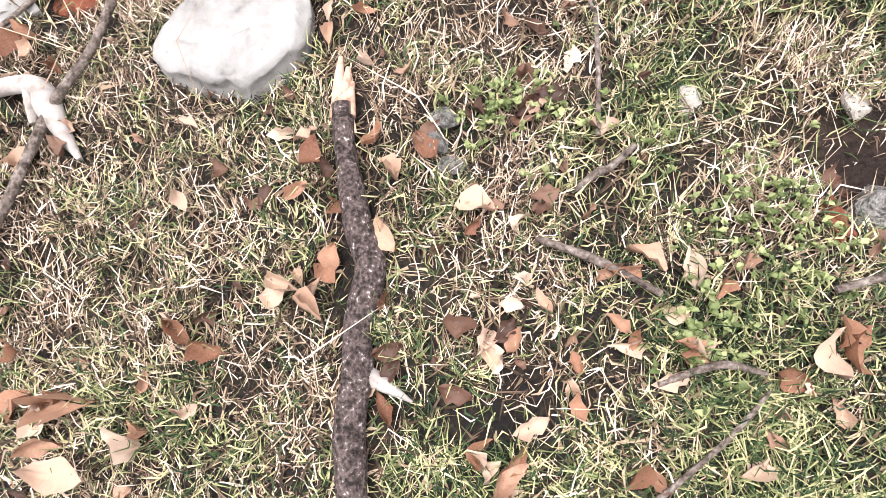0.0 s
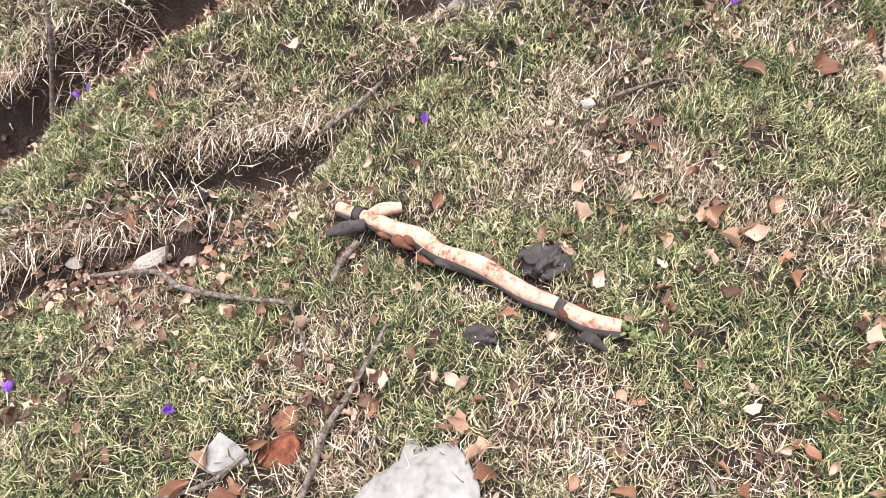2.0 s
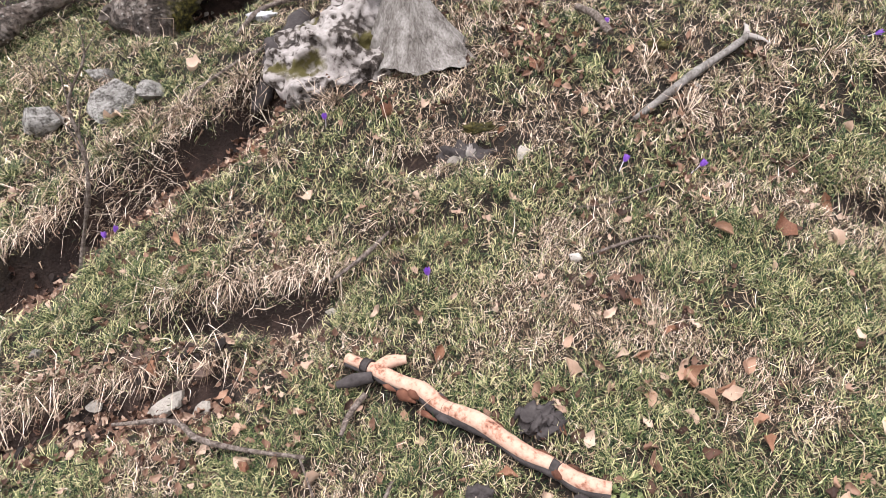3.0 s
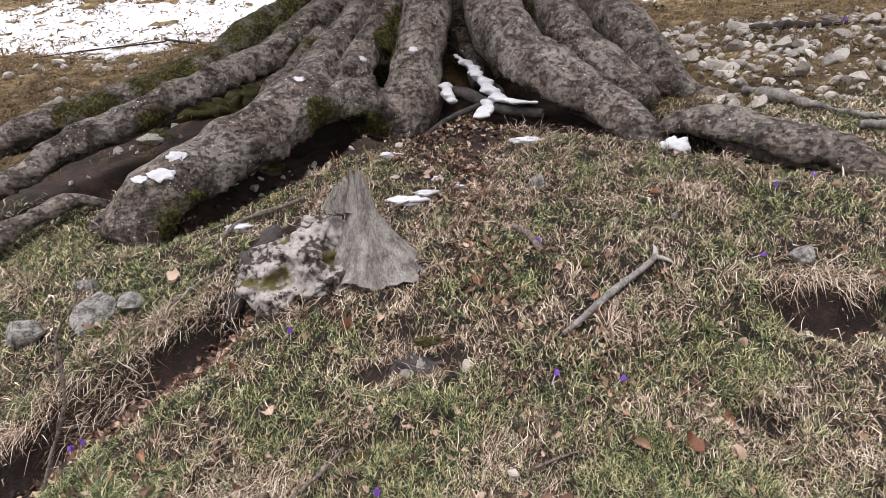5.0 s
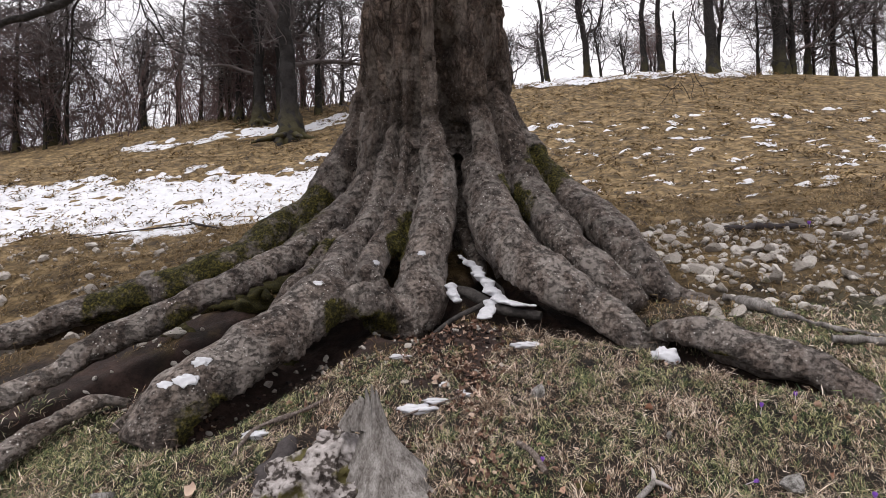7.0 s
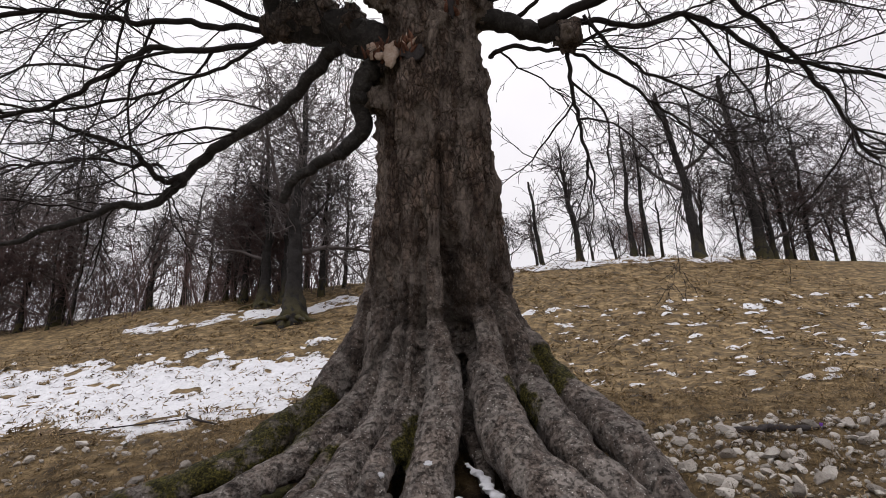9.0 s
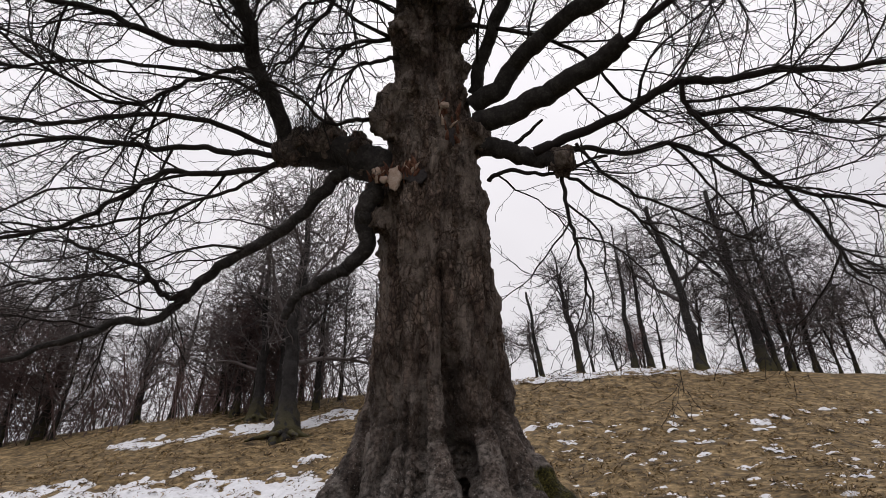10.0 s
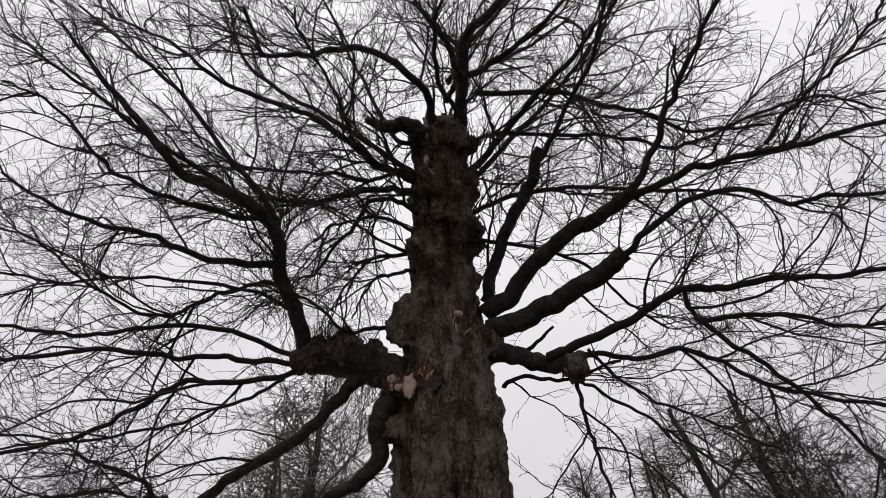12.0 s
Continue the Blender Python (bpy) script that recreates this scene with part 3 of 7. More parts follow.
ROOTS.append([
    (0.9, 7.9, 5.2, 0.3), (1.3, 8, 4.4, 0.28), (1.9, 7.8, 3.95, 0.25), (2.5, 7.5, 3.6, 0.2)])
ROOTS.append([
    (-0.6, 8.1, 5, 0.35), (-0.9, 8.6, 4.3, 0.3), (-1.3, 9.2, 4.1, 0.2)])


def washed_out(x, y):
    """Hollows (0 to 1) where rain has washed the earth from under the roots."""
    x, y = np.asarray(x, float), np.asarray(y, float)
    flat_x, flat_y = x.ravel(), y.ravel()
    out = np.zeros(len(flat_x))
    some = np.flatnonzero((np.abs(flat_x) < 5.5) & (flat_y > 3.2) & (flat_y < 6.6))
    if len(some) == 0:
        return out.reshape(x.shape)
    px, py = flat_x[some], flat_y[some]
    best = np.zeros(len(some))
    for k in (0, 1, 2, 3, 4, 5, 6, 7, 9, 10):
        q = resample(ROOTS[k], 36)
        for i, (rx, ry, rz, r) in enumerate(q[:-3]):
            if ry < 6.3 and r > 0.09:
                best = np.maximum(best, np.exp(-(((px - rx) ** 2 + (py - ry + 0.13) ** 2) / (1.25 * r) ** 2) ** 2) * min(1, (33 - i) / 6))
    out[some] = best
    return out.reshape(x.shape)


def bare_soil(x, y):
    """Where trampled or slipped earth shows: 0 to 1."""
    foot = np.clip(1.3 - np.hypot((x - 0.15) / 0.75, (y - 4.95) / 0.75), 0, 1) + np.clip(1.2 - np.hypot((x + 1.0) / 0.9, (y - 5.0) / 0.8), 0, 1)
    foot = foot + np.clip(1.2 - np.hypot((x + 2.6) / 1.1, (y - 4.7) / 0.7), 0, 1) + np.clip(1.1 - np.hypot((x + 0.2) / 0.28, (y - 4.2) / 0.5), 0, 1)
    foot = foot + np.clip(1.2 - np.hypot((x + 1.3) / 0.65, (y - 3.75) / 0.38), 0, 1) + np.clip(1.2 - np.hypot((x - 0.1) / 0.17, (y - 3.75) / 0.85), 0, 1)
    foot = foot + 2.0 * np.clip(1.3 - np.hypot((x + 2.2) / 1.5, (y - 5.25) / 0.75), 0, 1) + 1.5 * np.clip(1.2 - np.hypot((x + 3.6) / 1.2, (y - 4.6) / 0.6), 0, 1)
    slip = np.clip(1.2 - np.hypot((x + 1.35) / 0.55, (y - 1.72) / 0.22), 0, 1)
    return np.clip(np.maximum(np.maximum(scarp(x, y)[1], washed_out(x, y) * 1.4), (foot + slip) * np.clip(fbm(x * 6, y * 6, 2.0, 3) * 2.4 - 0.5, 0, 1.2)), 0, 1)


def height(x, y):
    x, y = np.asarray(x, float), np.asarray(y, float)
    far = np.clip((y - 5) / 8, 0, 1)
    z = base_height(x, y) - scarp(x, y)[0] - 0.3 * washed_out(x, y)
    z = z + 0.05 * (fbm(x * 2.6, y * 2.6, 3.0, 4) - 0.5) + 0.05 * (fbm(x * 10, y * 10, 1.0, 3) - 0.5) * (1 - far)
    return z + far * (0.28 * (fbm(x * 1.3, y * 1.3, 5.0, 3) - 0.5) + 0.2 * (fbm(x * 4, y * 4, 6.0, 3) - 0.5))


NEAR_X, NEAR_Y = np.arange(-7, 7.5, 0.02), np.arange(-0.2, 11.0, 0.02)
NEAR_Z = height(*np.meshgrid(NEAR_X, NEAR_Y))


def on_ground(x, y, lift=0.0):
    """The place on the turf near the tree at x, y."""
    i, j = int(round((y + 0.2) / 0.02)), int(round((x + 7) / 0.02))
    return Vector((x, y, float(NEAR_Z[min(max(i, 0), len(NEAR_Y) - 1), min(max(j, 0), len(NEAR_X) - 1)]) + lift))


def spread(start, stop, step, reach_low, reach_high, grow=1.13):
    """Even steps from start to stop and ever wider ones beyond."""
    mid = list(np.arange(start, stop + step / 2, step))
    d, low = step, [start]
    while low[-1] > reach_low:
        d *= grow
        low.append(low[-1] - d)
    d, high = step, [mid[-1]]
    while high[-1] < reach_high:
        d *= grow
        high.append(high[-1] + d)
    return np.array(low[:0:-1] + mid + high[1:])


def sheet(xs, ys, z_of):
    x, y = np.meshgrid(xs, ys)
    z = z_of(x, y)
    nx, ny = len(xs), len(ys)
    i, j = np.meshgrid(np.arange(ny - 1), np.arange(nx - 1), indexing="ij")
    f = np.stack([i * nx + j, i * nx + j + 1, (i + 1) * nx + j + 1, (i + 1) * nx + j], -1).reshape(-1, 4)
    return np.stack([x, y, z], -1).reshape(-1, 3), f


gv, gf = sheet(spread(-3.0, 3.0, 0.03, -1500, 1500, 1.12), spread(0.1, 5.6, 0.03, -600, 2500, 1.085), height)
ground_mesh = Buf().add(gv, gf).mesh("ground")
for name, values in (("bare", bare_soil(gv[:, 0], gv[:, 1])), ("field", np.clip((gv[:, 1] - 4.7) / 1.2, 0, 1)),
                     ("turf", np.clip(np.maximum(np.maximum(np.abs(gv[:, 0]) - 2.2, 0.2 - gv[:, 1]), np.minimum(np.abs(gv[:, 0]) - 1.1, 1.0 - gv[:, 1])) / 0.5, 0, 1) * np.clip(5.2 - gv[:, 1], 0, 1))):
    ground_mesh.attributes.new(name, "FLOAT", "POINT").data.foreach_set("value", values.astype(np.float32))
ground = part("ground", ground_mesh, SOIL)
tagged(ground, "steep pasture slope, brown soil darkened as shade under dead grass", "ground", kind="structure")

# ---- old beech: trunk and roots ----
beech = thing("beech_tree", (-0.1, 7.3, 3.4), "huge old leafless beech with spreading mossy roots", "tree")
AXIS = [(-0.1, 7.6, 2.6, 0.42), (-0.1, 7.5, 4.0, 0.6), (-0.1, 7.38, 5.0, 0.75), (-0.11, 7.2, 6.0, 0.84), (-0.12, 6.94, 7.2, 0.84), (-0.2, 6.6, 8.4, 0.8), (-0.2, 6.4, 9.1, 0.74),
        (-0.19, 6.2, 9.6, 0.64), (-0.2, 6.1, 10.0, 0.58), (-0.24, 5.68, 11.05, 0.55), (-0.25, 5.24, 12.1, 0.56), (-0.24, 4.9, 12.9, 0.5), (-0.3, 4.7, 13.4, 0.36), (-0.3, 4.55, 13.8, 0.2)]
# Ribs that run up the trunk: x at the foot and at the top, height of the top, radius.
RIBS = [(-0.86, -0.8, 8.6, 0.24), (-0.5, -0.55, 9.2, 0.3), (-0.16, -0.12, 9.0, 0.3), (0.42, 0.26, 9.4, 0.33), (0.74, 0.42, 8.6, 0.26)]
BURLS = [(-0.77, 5.2, 2.85, 0.25), (-0.6, 5.3, 2.74, 0.2), (-0.78, 5.75, 9.78, 0.24), (-0.88, 5.85, 9.42, 0.25), (-0.5, 5.6, 10.0, 0.2), (-0.35, 5.45, 10.6, 0.2), (-0.1, 5.3, 10.9, 0.22),
         (-0.55, 5.2, 11.3, 0.2), (0.2, 5.25, 11.2, 0.2), (-0.05, 4.85, 11.8, 0.22), (-0.5, 4.75, 12.1, 0.2), (0.25, 4.9, 12.2, 0.22), (-0.98, 6.3, 8.0, 0.22), (-0.95, 6.45, 8.5, 0.3),
         (-1.35, 6.2, 9.1, 0.3), (-1.75, 6.15, 9.25, 0.33), (-2.0, 6.1, 9.2, 0.26), (-2.33, 6.1, 9.1, 0.24), (-2.2, 6.0, 9.3, 0.18), (1.66, 5.93, 8.75, 0.21), (0.45, 6.0, 9.3, 0.26), (0.3, 5.7, 10.4, 0.16), (0.3, 4.6, 12.9, 0.2)]


def axis_at(z):
    a = np.array(AXIS)
    return [float(np.interp(z, a[:, 2], a[:, k])) for k in (0, 1, 3)]


def remeshed(buf, voxel, name):
    """Overlapping closed forms fused into one skin."""
    temp = new(name, buf.mesh(name))
    mod = temp.modifiers.new("fuse", "REMESH")
    mod.mode, mod.voxel_size = "VOXEL", voxel
    soft = temp.modifiers.new("soft", "SMOOTH")
    soft.factor, soft.iterations = 0.5, 2
    deps = bpy.context.evaluated_depsgraph_get()
    me = bpy.data.meshes.new_from_object(temp.evaluated_get(deps))
    bpy.data.objects.remove(temp)
    return me


def displaced(me, amount_of):
    v, nrm = np.empty(len(me.vertices) * 3, np.float32), np.empty(len(me.vertices) * 3, np.float32)
    me.vertices.foreach_get("co", v)
    me.vertices.foreach_get("normal", nrm)
    v, nrm = v.reshape(-1, 3).astype(float), nrm.reshape(-1, 3)
    v = v + nrm * amount_of(v)[:, None]
    me.vertices.foreach_set("co", v.astype(np.float32).ravel())
    me.polygons.foreach_set("use_smooth", np.full(len(me.polygons), True))
    me.update()
    return me


def bark_relief(v):
    x, y, z = v.T
    low = np.clip((5.5 - z) / 1.5, 0, 1)
    plates = np.abs(fbm(x * 5, y * 5, z * 1.5, 4) - 0.5) * 2
    cracks = np.abs(fbm(x * 11, y * 11, z * 5.5, 3) - 0.5) * 2
    lumps = fbm(x * 2.2, y * 2.2, z * 1.6, 3) - 0.5
    out = (1 - low) * (0.075 * plates + 0.1 * cracks + 0.11 * np.abs(fbm(x * 4, y * 4, z * 1.0, 3) - 0.5) * 2 - 0.085) + low * (0.08 * (fbm(x * 5, y * 5, z * 5, 4) - 0.5)) + 0.1 * lumps
    out = out - clefts(v)
    for path, wide, depth in SEAMS:
        p = np.array(path)
        at = np.interp(z, p[:, 1], p[:, 0]) + 0.04 * (fbm(z * 3 + depth * 50, 0, 0, 3) - 0.5)
        ends = np.clip((z - p[0, 1]) / 0.3, 0, 1) * np.clip((p[-1, 1] - z) / 0.4, 0, 1)
        front = np.clip((np.interp(z, [a[2] for a in AXIS], [a[1] for a in AXIS]) - y) / 0.2, 0, 1)
        out = out - depth * ends * front * np.exp(-((x - at) / wide) ** 2)
    return out


def clefts(v):
    """Depth of the creases where two neighbouring roots or ribs of the trunk meet."""
    lines = [resample(root, 40) for root in ROOTS] + [np.array(rib) for rib in RIB_LINES]
    first, second = np.full(len(v), 9.0), np.full(len(v), 9.0)
    below, thick = np.zeros(len(v)), np.zeros(len(v))
    for line in lines:
        line = resample(line, 40)
        near = np.full(len(v), 9.0)
        for x, y, z, r in line:
            d = np.sqrt((v[:, 0] - x) ** 2 + (v[:, 1] - y) ** 2 + (v[:, 2] - z) ** 2) / r
            closer = d < np.minimum(near, first)
            below, thick = np.where(closer, (z - v[:, 2]) / r, below), np.where(closer, r, thick)
            near = np.minimum(near, d)
        second = np.minimum(second, np.maximum(first, near))
        first = np.minimum(first, near)
    gap = second - first + 0.12 * (fbm(v[:, 0] * 6, v[:, 1] * 6, v[:, 2] * 4, 2) - 0.5)
    low = np.clip((5.6 - v[:, 2]) / 1.2, 0, 1)
    ragged = below + 0.9 * (fbm(v[:, 0] * 3.5, v[:, 1] * 3.5, v[:, 2] * 3.5, 3) - 0.5)
    undercut = 0.36 * thick * np.clip((ragged - 0.42) / 0.16, 0, 1) * np.clip((3.7 - v[:, 2]) / 0.4, 0, 1) * np.clip((6.4 - v[:, 1]) / 0.4, 0, 1)
    return undercut + (0.045 + 0.055 * low) * np.exp(-(gap / (0.12 + 0.06 * low)) ** 2) * np.clip(9.2 - v[:, 2], 0, 1) * np.clip((2.4 - first) / 0.6, 0, 1)


# Deep seams between the columns of the trunk: x and height along each, width, depth.
SEAMS = [([(0.16, 4.45), (0.16, 4.75), (0.07, 5.3), (0.03, 5.9), (-0.09, 6.7), (-0.12, 7.3)], 0.085, 0.42), ([(-1.05, 4.2), (-0.75, 5.0), (-0.68, 6.2), (-0.75, 7.3), (-0.7, 8.4)], 0.04, 0.13),
         ([(-0.47, 3.9), (-0.4, 4.7), (-0.36, 5.5), (-0.4, 6.4)], 0.045, 0.14), ([(-0.62, 4.0), (-0.6, 4.8), (-0.56, 5.6)], 0.035, 0.1), ([(0.8, 4.3), (0.65, 5.0), (0.6, 6.1), (0.5, 7.4)], 0.04, 0.11),
         ([(0.3, 5.6), (0.28, 6.6), (0.33, 7.5)], 0.035, 0.07), ([(-0.05, 7.6), (0.0, 8.3), (-0.1, 9.0)], 0.04, 0.07), ([(-0.15, 9.8), (-0.1, 10.6), (-0.18, 11.4), (-0.12, 12.4)], 0.06, 0.16),
         ([(-0.45, 10.6), (-0.5, 11.5), (-0.42, 12.6)], 0.05, 0.12)]
# Where moss grows on the roots: x, y, z, reach.
MOSSY = [(0.79, 6.3, 3.83, 0.3), (0.7, 6.3, 4.1, 0.2), (-1.29, 6.0, 3.3, 0.26), (-0.41, 6.1, 3.6, 0.24), (-1.31, 5.6, 3.0, 0.26), (-0.74, 5.1, 2.6, 0.26), (1.86, 4.0, 2.3, 0.22), (-2.11, 6.4, 3.6, 0.75),
         (-2.7, 6.2, 3.2, 0.6), (-1.75, 6.8, 3.9, 0.45), (1.13, 6.9, 4.4, 0.38), (-0.56, 5.9, 3.4, 0.2), (-2.38, 4.9, 2.75, 0.2), (1.4, 6.9, 4.1, 0.3), (-1.0, 4.9, 2.75, 0.2), (-1.9, 4.1, 2.05, 0.25), (-3.6, 6.1, 2.8, 0.4)]


def moss_growth(me):
    v = np.empty(len(me.vertices) * 3, np.float32)
    me.vertices.foreach_get("co", v)
    v = v.reshape(-1, 3)
    grow = np.zeros(len(v))
    for x, y, z, reach in MOSSY:
        grow = np.maximum(grow, np.clip(1.45 - np.linalg.norm((v - [x, y, z]) / reach, axis=1), 0, 0.65))
    me.attributes.new("moss", "FLOAT", "POINT").data.foreach_set("value", grow.astype(np.float32))
    return me


wood = Buf()
tube(wood, AXIS, 60, 28)
for k, root in enumerate(ROOTS):
    tube(wood, [(x, y, z, r * (1.0 if z < 3.0 else 0.86)) for x, y, z, r in root], 60, 18, 0.17, k * 3.1)
RIB_LINES = []
for foot, top, high, r in RIBS:
    rib = []
    for z in np.linspace(4.2, high, 7):
        cx, cy, cr = axis_at(z)
        u = (z - 4.2) / (high - 4.2)
        x = foot + (top - foot) * u + 0.05 * math.sin(z * 2.3 + foot * 9)
        rib.append((x, cy - math.sqrt(max((cr * 0.86) ** 2 - (x - cx) ** 2, 0.01)), z, r * (1 - 0.35 * u)))
    RIB_LINES.append(rib)
    tube(wood, rib, 30, 12, 0.15, foot)
for k, (x, y, z, r) in enumerate(BURLS):
    ball(wood, (x, y, z), r, k * 2.3, 0.55, 16, 24, (1, 1, 1.15), 2.4)
# Knots all the way up the gnarled upper trunk, and splintered tops.
knots = np.random.default_rng(4)
for k in range(13):
    z = knots.uniform(9.6, 13.4)
    cx, cy, cr = axis_at(z)
    a = knots.uniform(-np.pi, 0.4)
    ball(wood, (cx + math.cos(a) * cr * 0.8, cy + math.sin(a) * cr * 0.8, z), knots.uniform(0.13, 0.34), k * 1.9, 0.8, 16, 24, (1.1, 0.8, 1.0 + 0.8 * knots.random()), 2.4)
for x, y, z, high in ((-0.6, 4.75, 13.2, 0.7), (-0.45, 4.6, 13.4, 0.9), (-0.2, 4.6, 13.4, 0.5), (-0.05, 4.7, 13.2, 0.8)):
    tube(wood, [(x, y, z - 0.3, 0.16), (x, y - 0.05, z + high * 0.4, 0.11), (x + 0.03, y - 0.15, z + high, 0.03)], 12, 8, 0.3, x)
trunk = part("trunk", moss_growth(displaced(remeshed(wood, 0.039, "trunk"), bark_relief)), BARK, beech, "ribbed grey bark with burls, lichen and moss")

# ---- old beech: limbs and twigs ----
rng = np.random.default_rng(7)


def sprays(paths, radii, per_metre, length, share, k, spreadout=0.9, droop=-0.02, up=0.05, start=0.12, wander=0.35, gen=rng):
    """Side branches of many branches at once. Returns their paths (n, k, 3) and radii (n, k)."""
    seg = np.linalg.norm(np.diff(paths, axis=1), axis=2)
    total = seg.sum(1)
    count = np.maximum((total * per_metre).astype(int), 1)
    who = np.repeat(np.arange(len(paths)), count)
    u = start + (1 - start) * gen.random(len(who)) ** 0.8
    at = u * (paths.shape[1] - 1)
    i = np.minimum(at.astype(int), paths.shape[1] - 2)
    f = (at - i)[:, None]
    root = paths[who, i] * (1 - f) + paths[who, i + 1] * f
    r0 = radii[who, i] * (1 - f[:, 0]) + radii[who, i + 1] * f[:, 0]
    tan = unit(paths[who, i + 1] - paths[who, i])
    off = gen.normal(size=(len(who), 3)) * [1, 0.8, 0.75]
    off = unit(off - (off * tan).sum(1, keepdims=True) * tan)
    d = unit(tan * (0.75 + 0.5 * gen.random((len(who), 1))) + off * spreadout * (0.5 + gen.random((len(who), 1))) + [0, 0, up])
    size = length[0] + (length[1] - length[0]) * gen.random(len(who)) ** 1.5
    size *= 1.15 - 0.55 * u
    step = (size / (k - 1))[:, None]
    p = [root]
    for s in range(k - 1):
        d = unit(d + wander * gen.normal(size=d.shape) + [0, 0, droop])
        p.append(p[-1] + d * step)
    p = np.stack(p, 1)
    tip = np.linspace(1, 0.3, k)
    r = np.minimum(r0 * 0.75, share * (size / length[1]) ** 0.6)[:, None] * tip
    return p, np.maximum(r, 0.0022)


def limb(name, points, lush=1.0, label=""):
    """A limb through (x, y, z, radius) points with all that grows from it."""
    cx, cy, cr = axis_at(points[0][2])
    reach = math.hypot(points[0][0] - cx, points[0][1] - cy)
    if cr * 0.6 < reach < cr + 0.75 and points[0][2] > 10.2:
        points = [(cx + (points[0][0] - cx) * 0.3, cy + (points[0][1] - cy) * 0.3, points[0][2] - 0.15, points[0][3] * 1.35)] + list(points)
    c = resample(points, max(10, len(points) * 5))
    c[:, 3] *= np.where(c[:, 3] > 0.11, 0.84, 0.8)
    gen = np.random.default_rng(abs(int(points[0][0] * 1000 + points[-1][2] * 777)) + 5)
    n = len(c)
    kink = np.cumsum(gen.normal(size=(n, 3)), 0)
    kink -= np.linspace(0, 1, n)[:, None] * kink[-1]
    c[:, :3] += kink * 0.02
    b = Buf()
    thick = points[0][3] > 0.1
    tube(b, c, n * (4 if thick else 2), 16 if thick else 8, 0.17 if thick else 0.15, points[0][2])
    ob = part(name, b, LIMB_BARK if points[0][3] > 0.1 else TWIG, beech, label)
    if not lush:
        return ob
    if points[-1][2] < 9.7:
        lush *= 0.5 if points[-1][0] < 0 else 0.7
    main, mr = c[None, :, :3], np.minimum(c[None, :, 3], 0.06)
    p2, r2 = sprays(main, mr, 5.2 * lush, (0.8, 3.2), 0.026, 11, spreadout=0.75, up=0.08, gen=gen, start=0.1, wander=0.2)
    p3, r3 = sprays(p2, r2, 6.8, (0.3, 1.4), 0.0125, 6, spreadout=0.8, up=0.05, wander=0.24, gen=gen)
    p4, r4 = sprays(p3, r3, 6.0, (0.12, 0.55), 0.0075, 4, spreadout=0.85, wander=0.32, gen=gen)
    twigs = Buf()
    tubes(twigs, p2, r2, 4)
    tubes(twigs, p3, r3, 3)
    ribbons(twigs, p4, np.maximum(r4, 0.0038))
    tagged(part("twig_spray", twigs, TWIG, ob), kind="stuff")
    return ob


limb("limb", [
    (-0.97, 6.30, 8.90, 0.343), (-1.59, 6.17, 9.07, 0.31), (-2.07, 6.15, 9.06, 0.26), (-2.45, 6.09, 9.05, 0.15)], 0.0)
limb("limb", [
    (-2.28, 6.14, 9.10, 0.16), (-2.48, 5.81, 9.58, 0.142), (-2.72, 5.34, 10.18, 0.128), (-2.84, 4.85, 10.73, 0.118), (-3.15, 4.60, 10.90, 0.129),
    (-3.79, 4.24, 11.07, 0.109), (-4.17, 3.96, 11.18, 0.096), (-4.93, 3.07, 11.58, 0.063), (-5.36, 2.49, 11.79, 0.042), (-5.70, 1.99, 11.94, 0.024)], 1.0)
limb("limb", [
    (-2.81, 5.20, 10.31, 0.080), (-3.63, 5.13, 10.28, 0.070), (-4.33, 4.89, 10.34, 0.060), (-4.93, 4.62, 10.41, 0.051), (-5.82, 4.18, 10.44, 0.037),
    (-6.56, 3.63, 10.55, 0.024)], 1.0)
limb("limb", [
    (-3.08, 4.82, 10.92, 0.064), (-4.12, 4.59, 10.98, 0.054), (-5.05, 4.19, 11.09, 0.044), (-5.62, 3.72, 11.28, 0.037), (-6.21, 3.05, 11.57, 0.027),
    (-6.71, 2.72, 11.60, 0.021)], 1.0)
limb("limb", [
    (-2.82, 5.40, 10.00, 0.044), (-3.34, 5.35, 9.95, 0.041), (-3.88, 5.43, 9.75, 0.038), (-4.47, 5.50, 9.49, 0.034), (-5.31, 5.07, 9.58, 0.029),
    (-5.90, 4.54, 9.81, 0.024), (-6.43, 4.14, 9.87, 0.020)], 1.0)
limb("limb", [
    (-2.49, 6.05, 8.98, 0.055), (-3.23, 5.91, 8.98, 0.052), (-4.03, 5.77, 8.88, 0.048), (-4.96, 5.52, 8.73, 0.043), (-5.67, 5.33, 8.54, 0.038),
    (-6.41, 5.09, 8.29, 0.033)], 1.0)
limb("limb", [
    (-2.46, 6.05, 8.83, 0.054), (-3.30, 5.96, 8.62, 0.050), (-3.85, 5.82, 8.53, 0.047), (-4.33, 5.89, 8.14, 0.043), (-4.98, 5.86, 7.67, 0.038),
    (-5.95, 5.58, 7.11, 0.030)], 1.0)
limb("limb", [
    (-2.56, 6.01, 9.16, 0.051), (-3.35, 5.72, 9.35, 0.047), (-4.39, 5.47, 9.29, 0.041), (-5.06, 5.40, 9.08, 0.037), (-5.68, 5.22, 8.93, 0.033),
    (-6.52, 4.88, 8.77, 0.026)], 1.0)
limb("limb", [
    (-2.43, 5.87, 9.52, 0.039), (-2.94, 5.51, 9.87, 0.037), (-3.96, 5.24, 9.91, 0.033), (-4.83, 5.05, 9.78, 0.029), (-5.69, 4.91, 9.53, 0.025),
    (-6.62, 4.47, 9.40, 0.019)], 1.0)
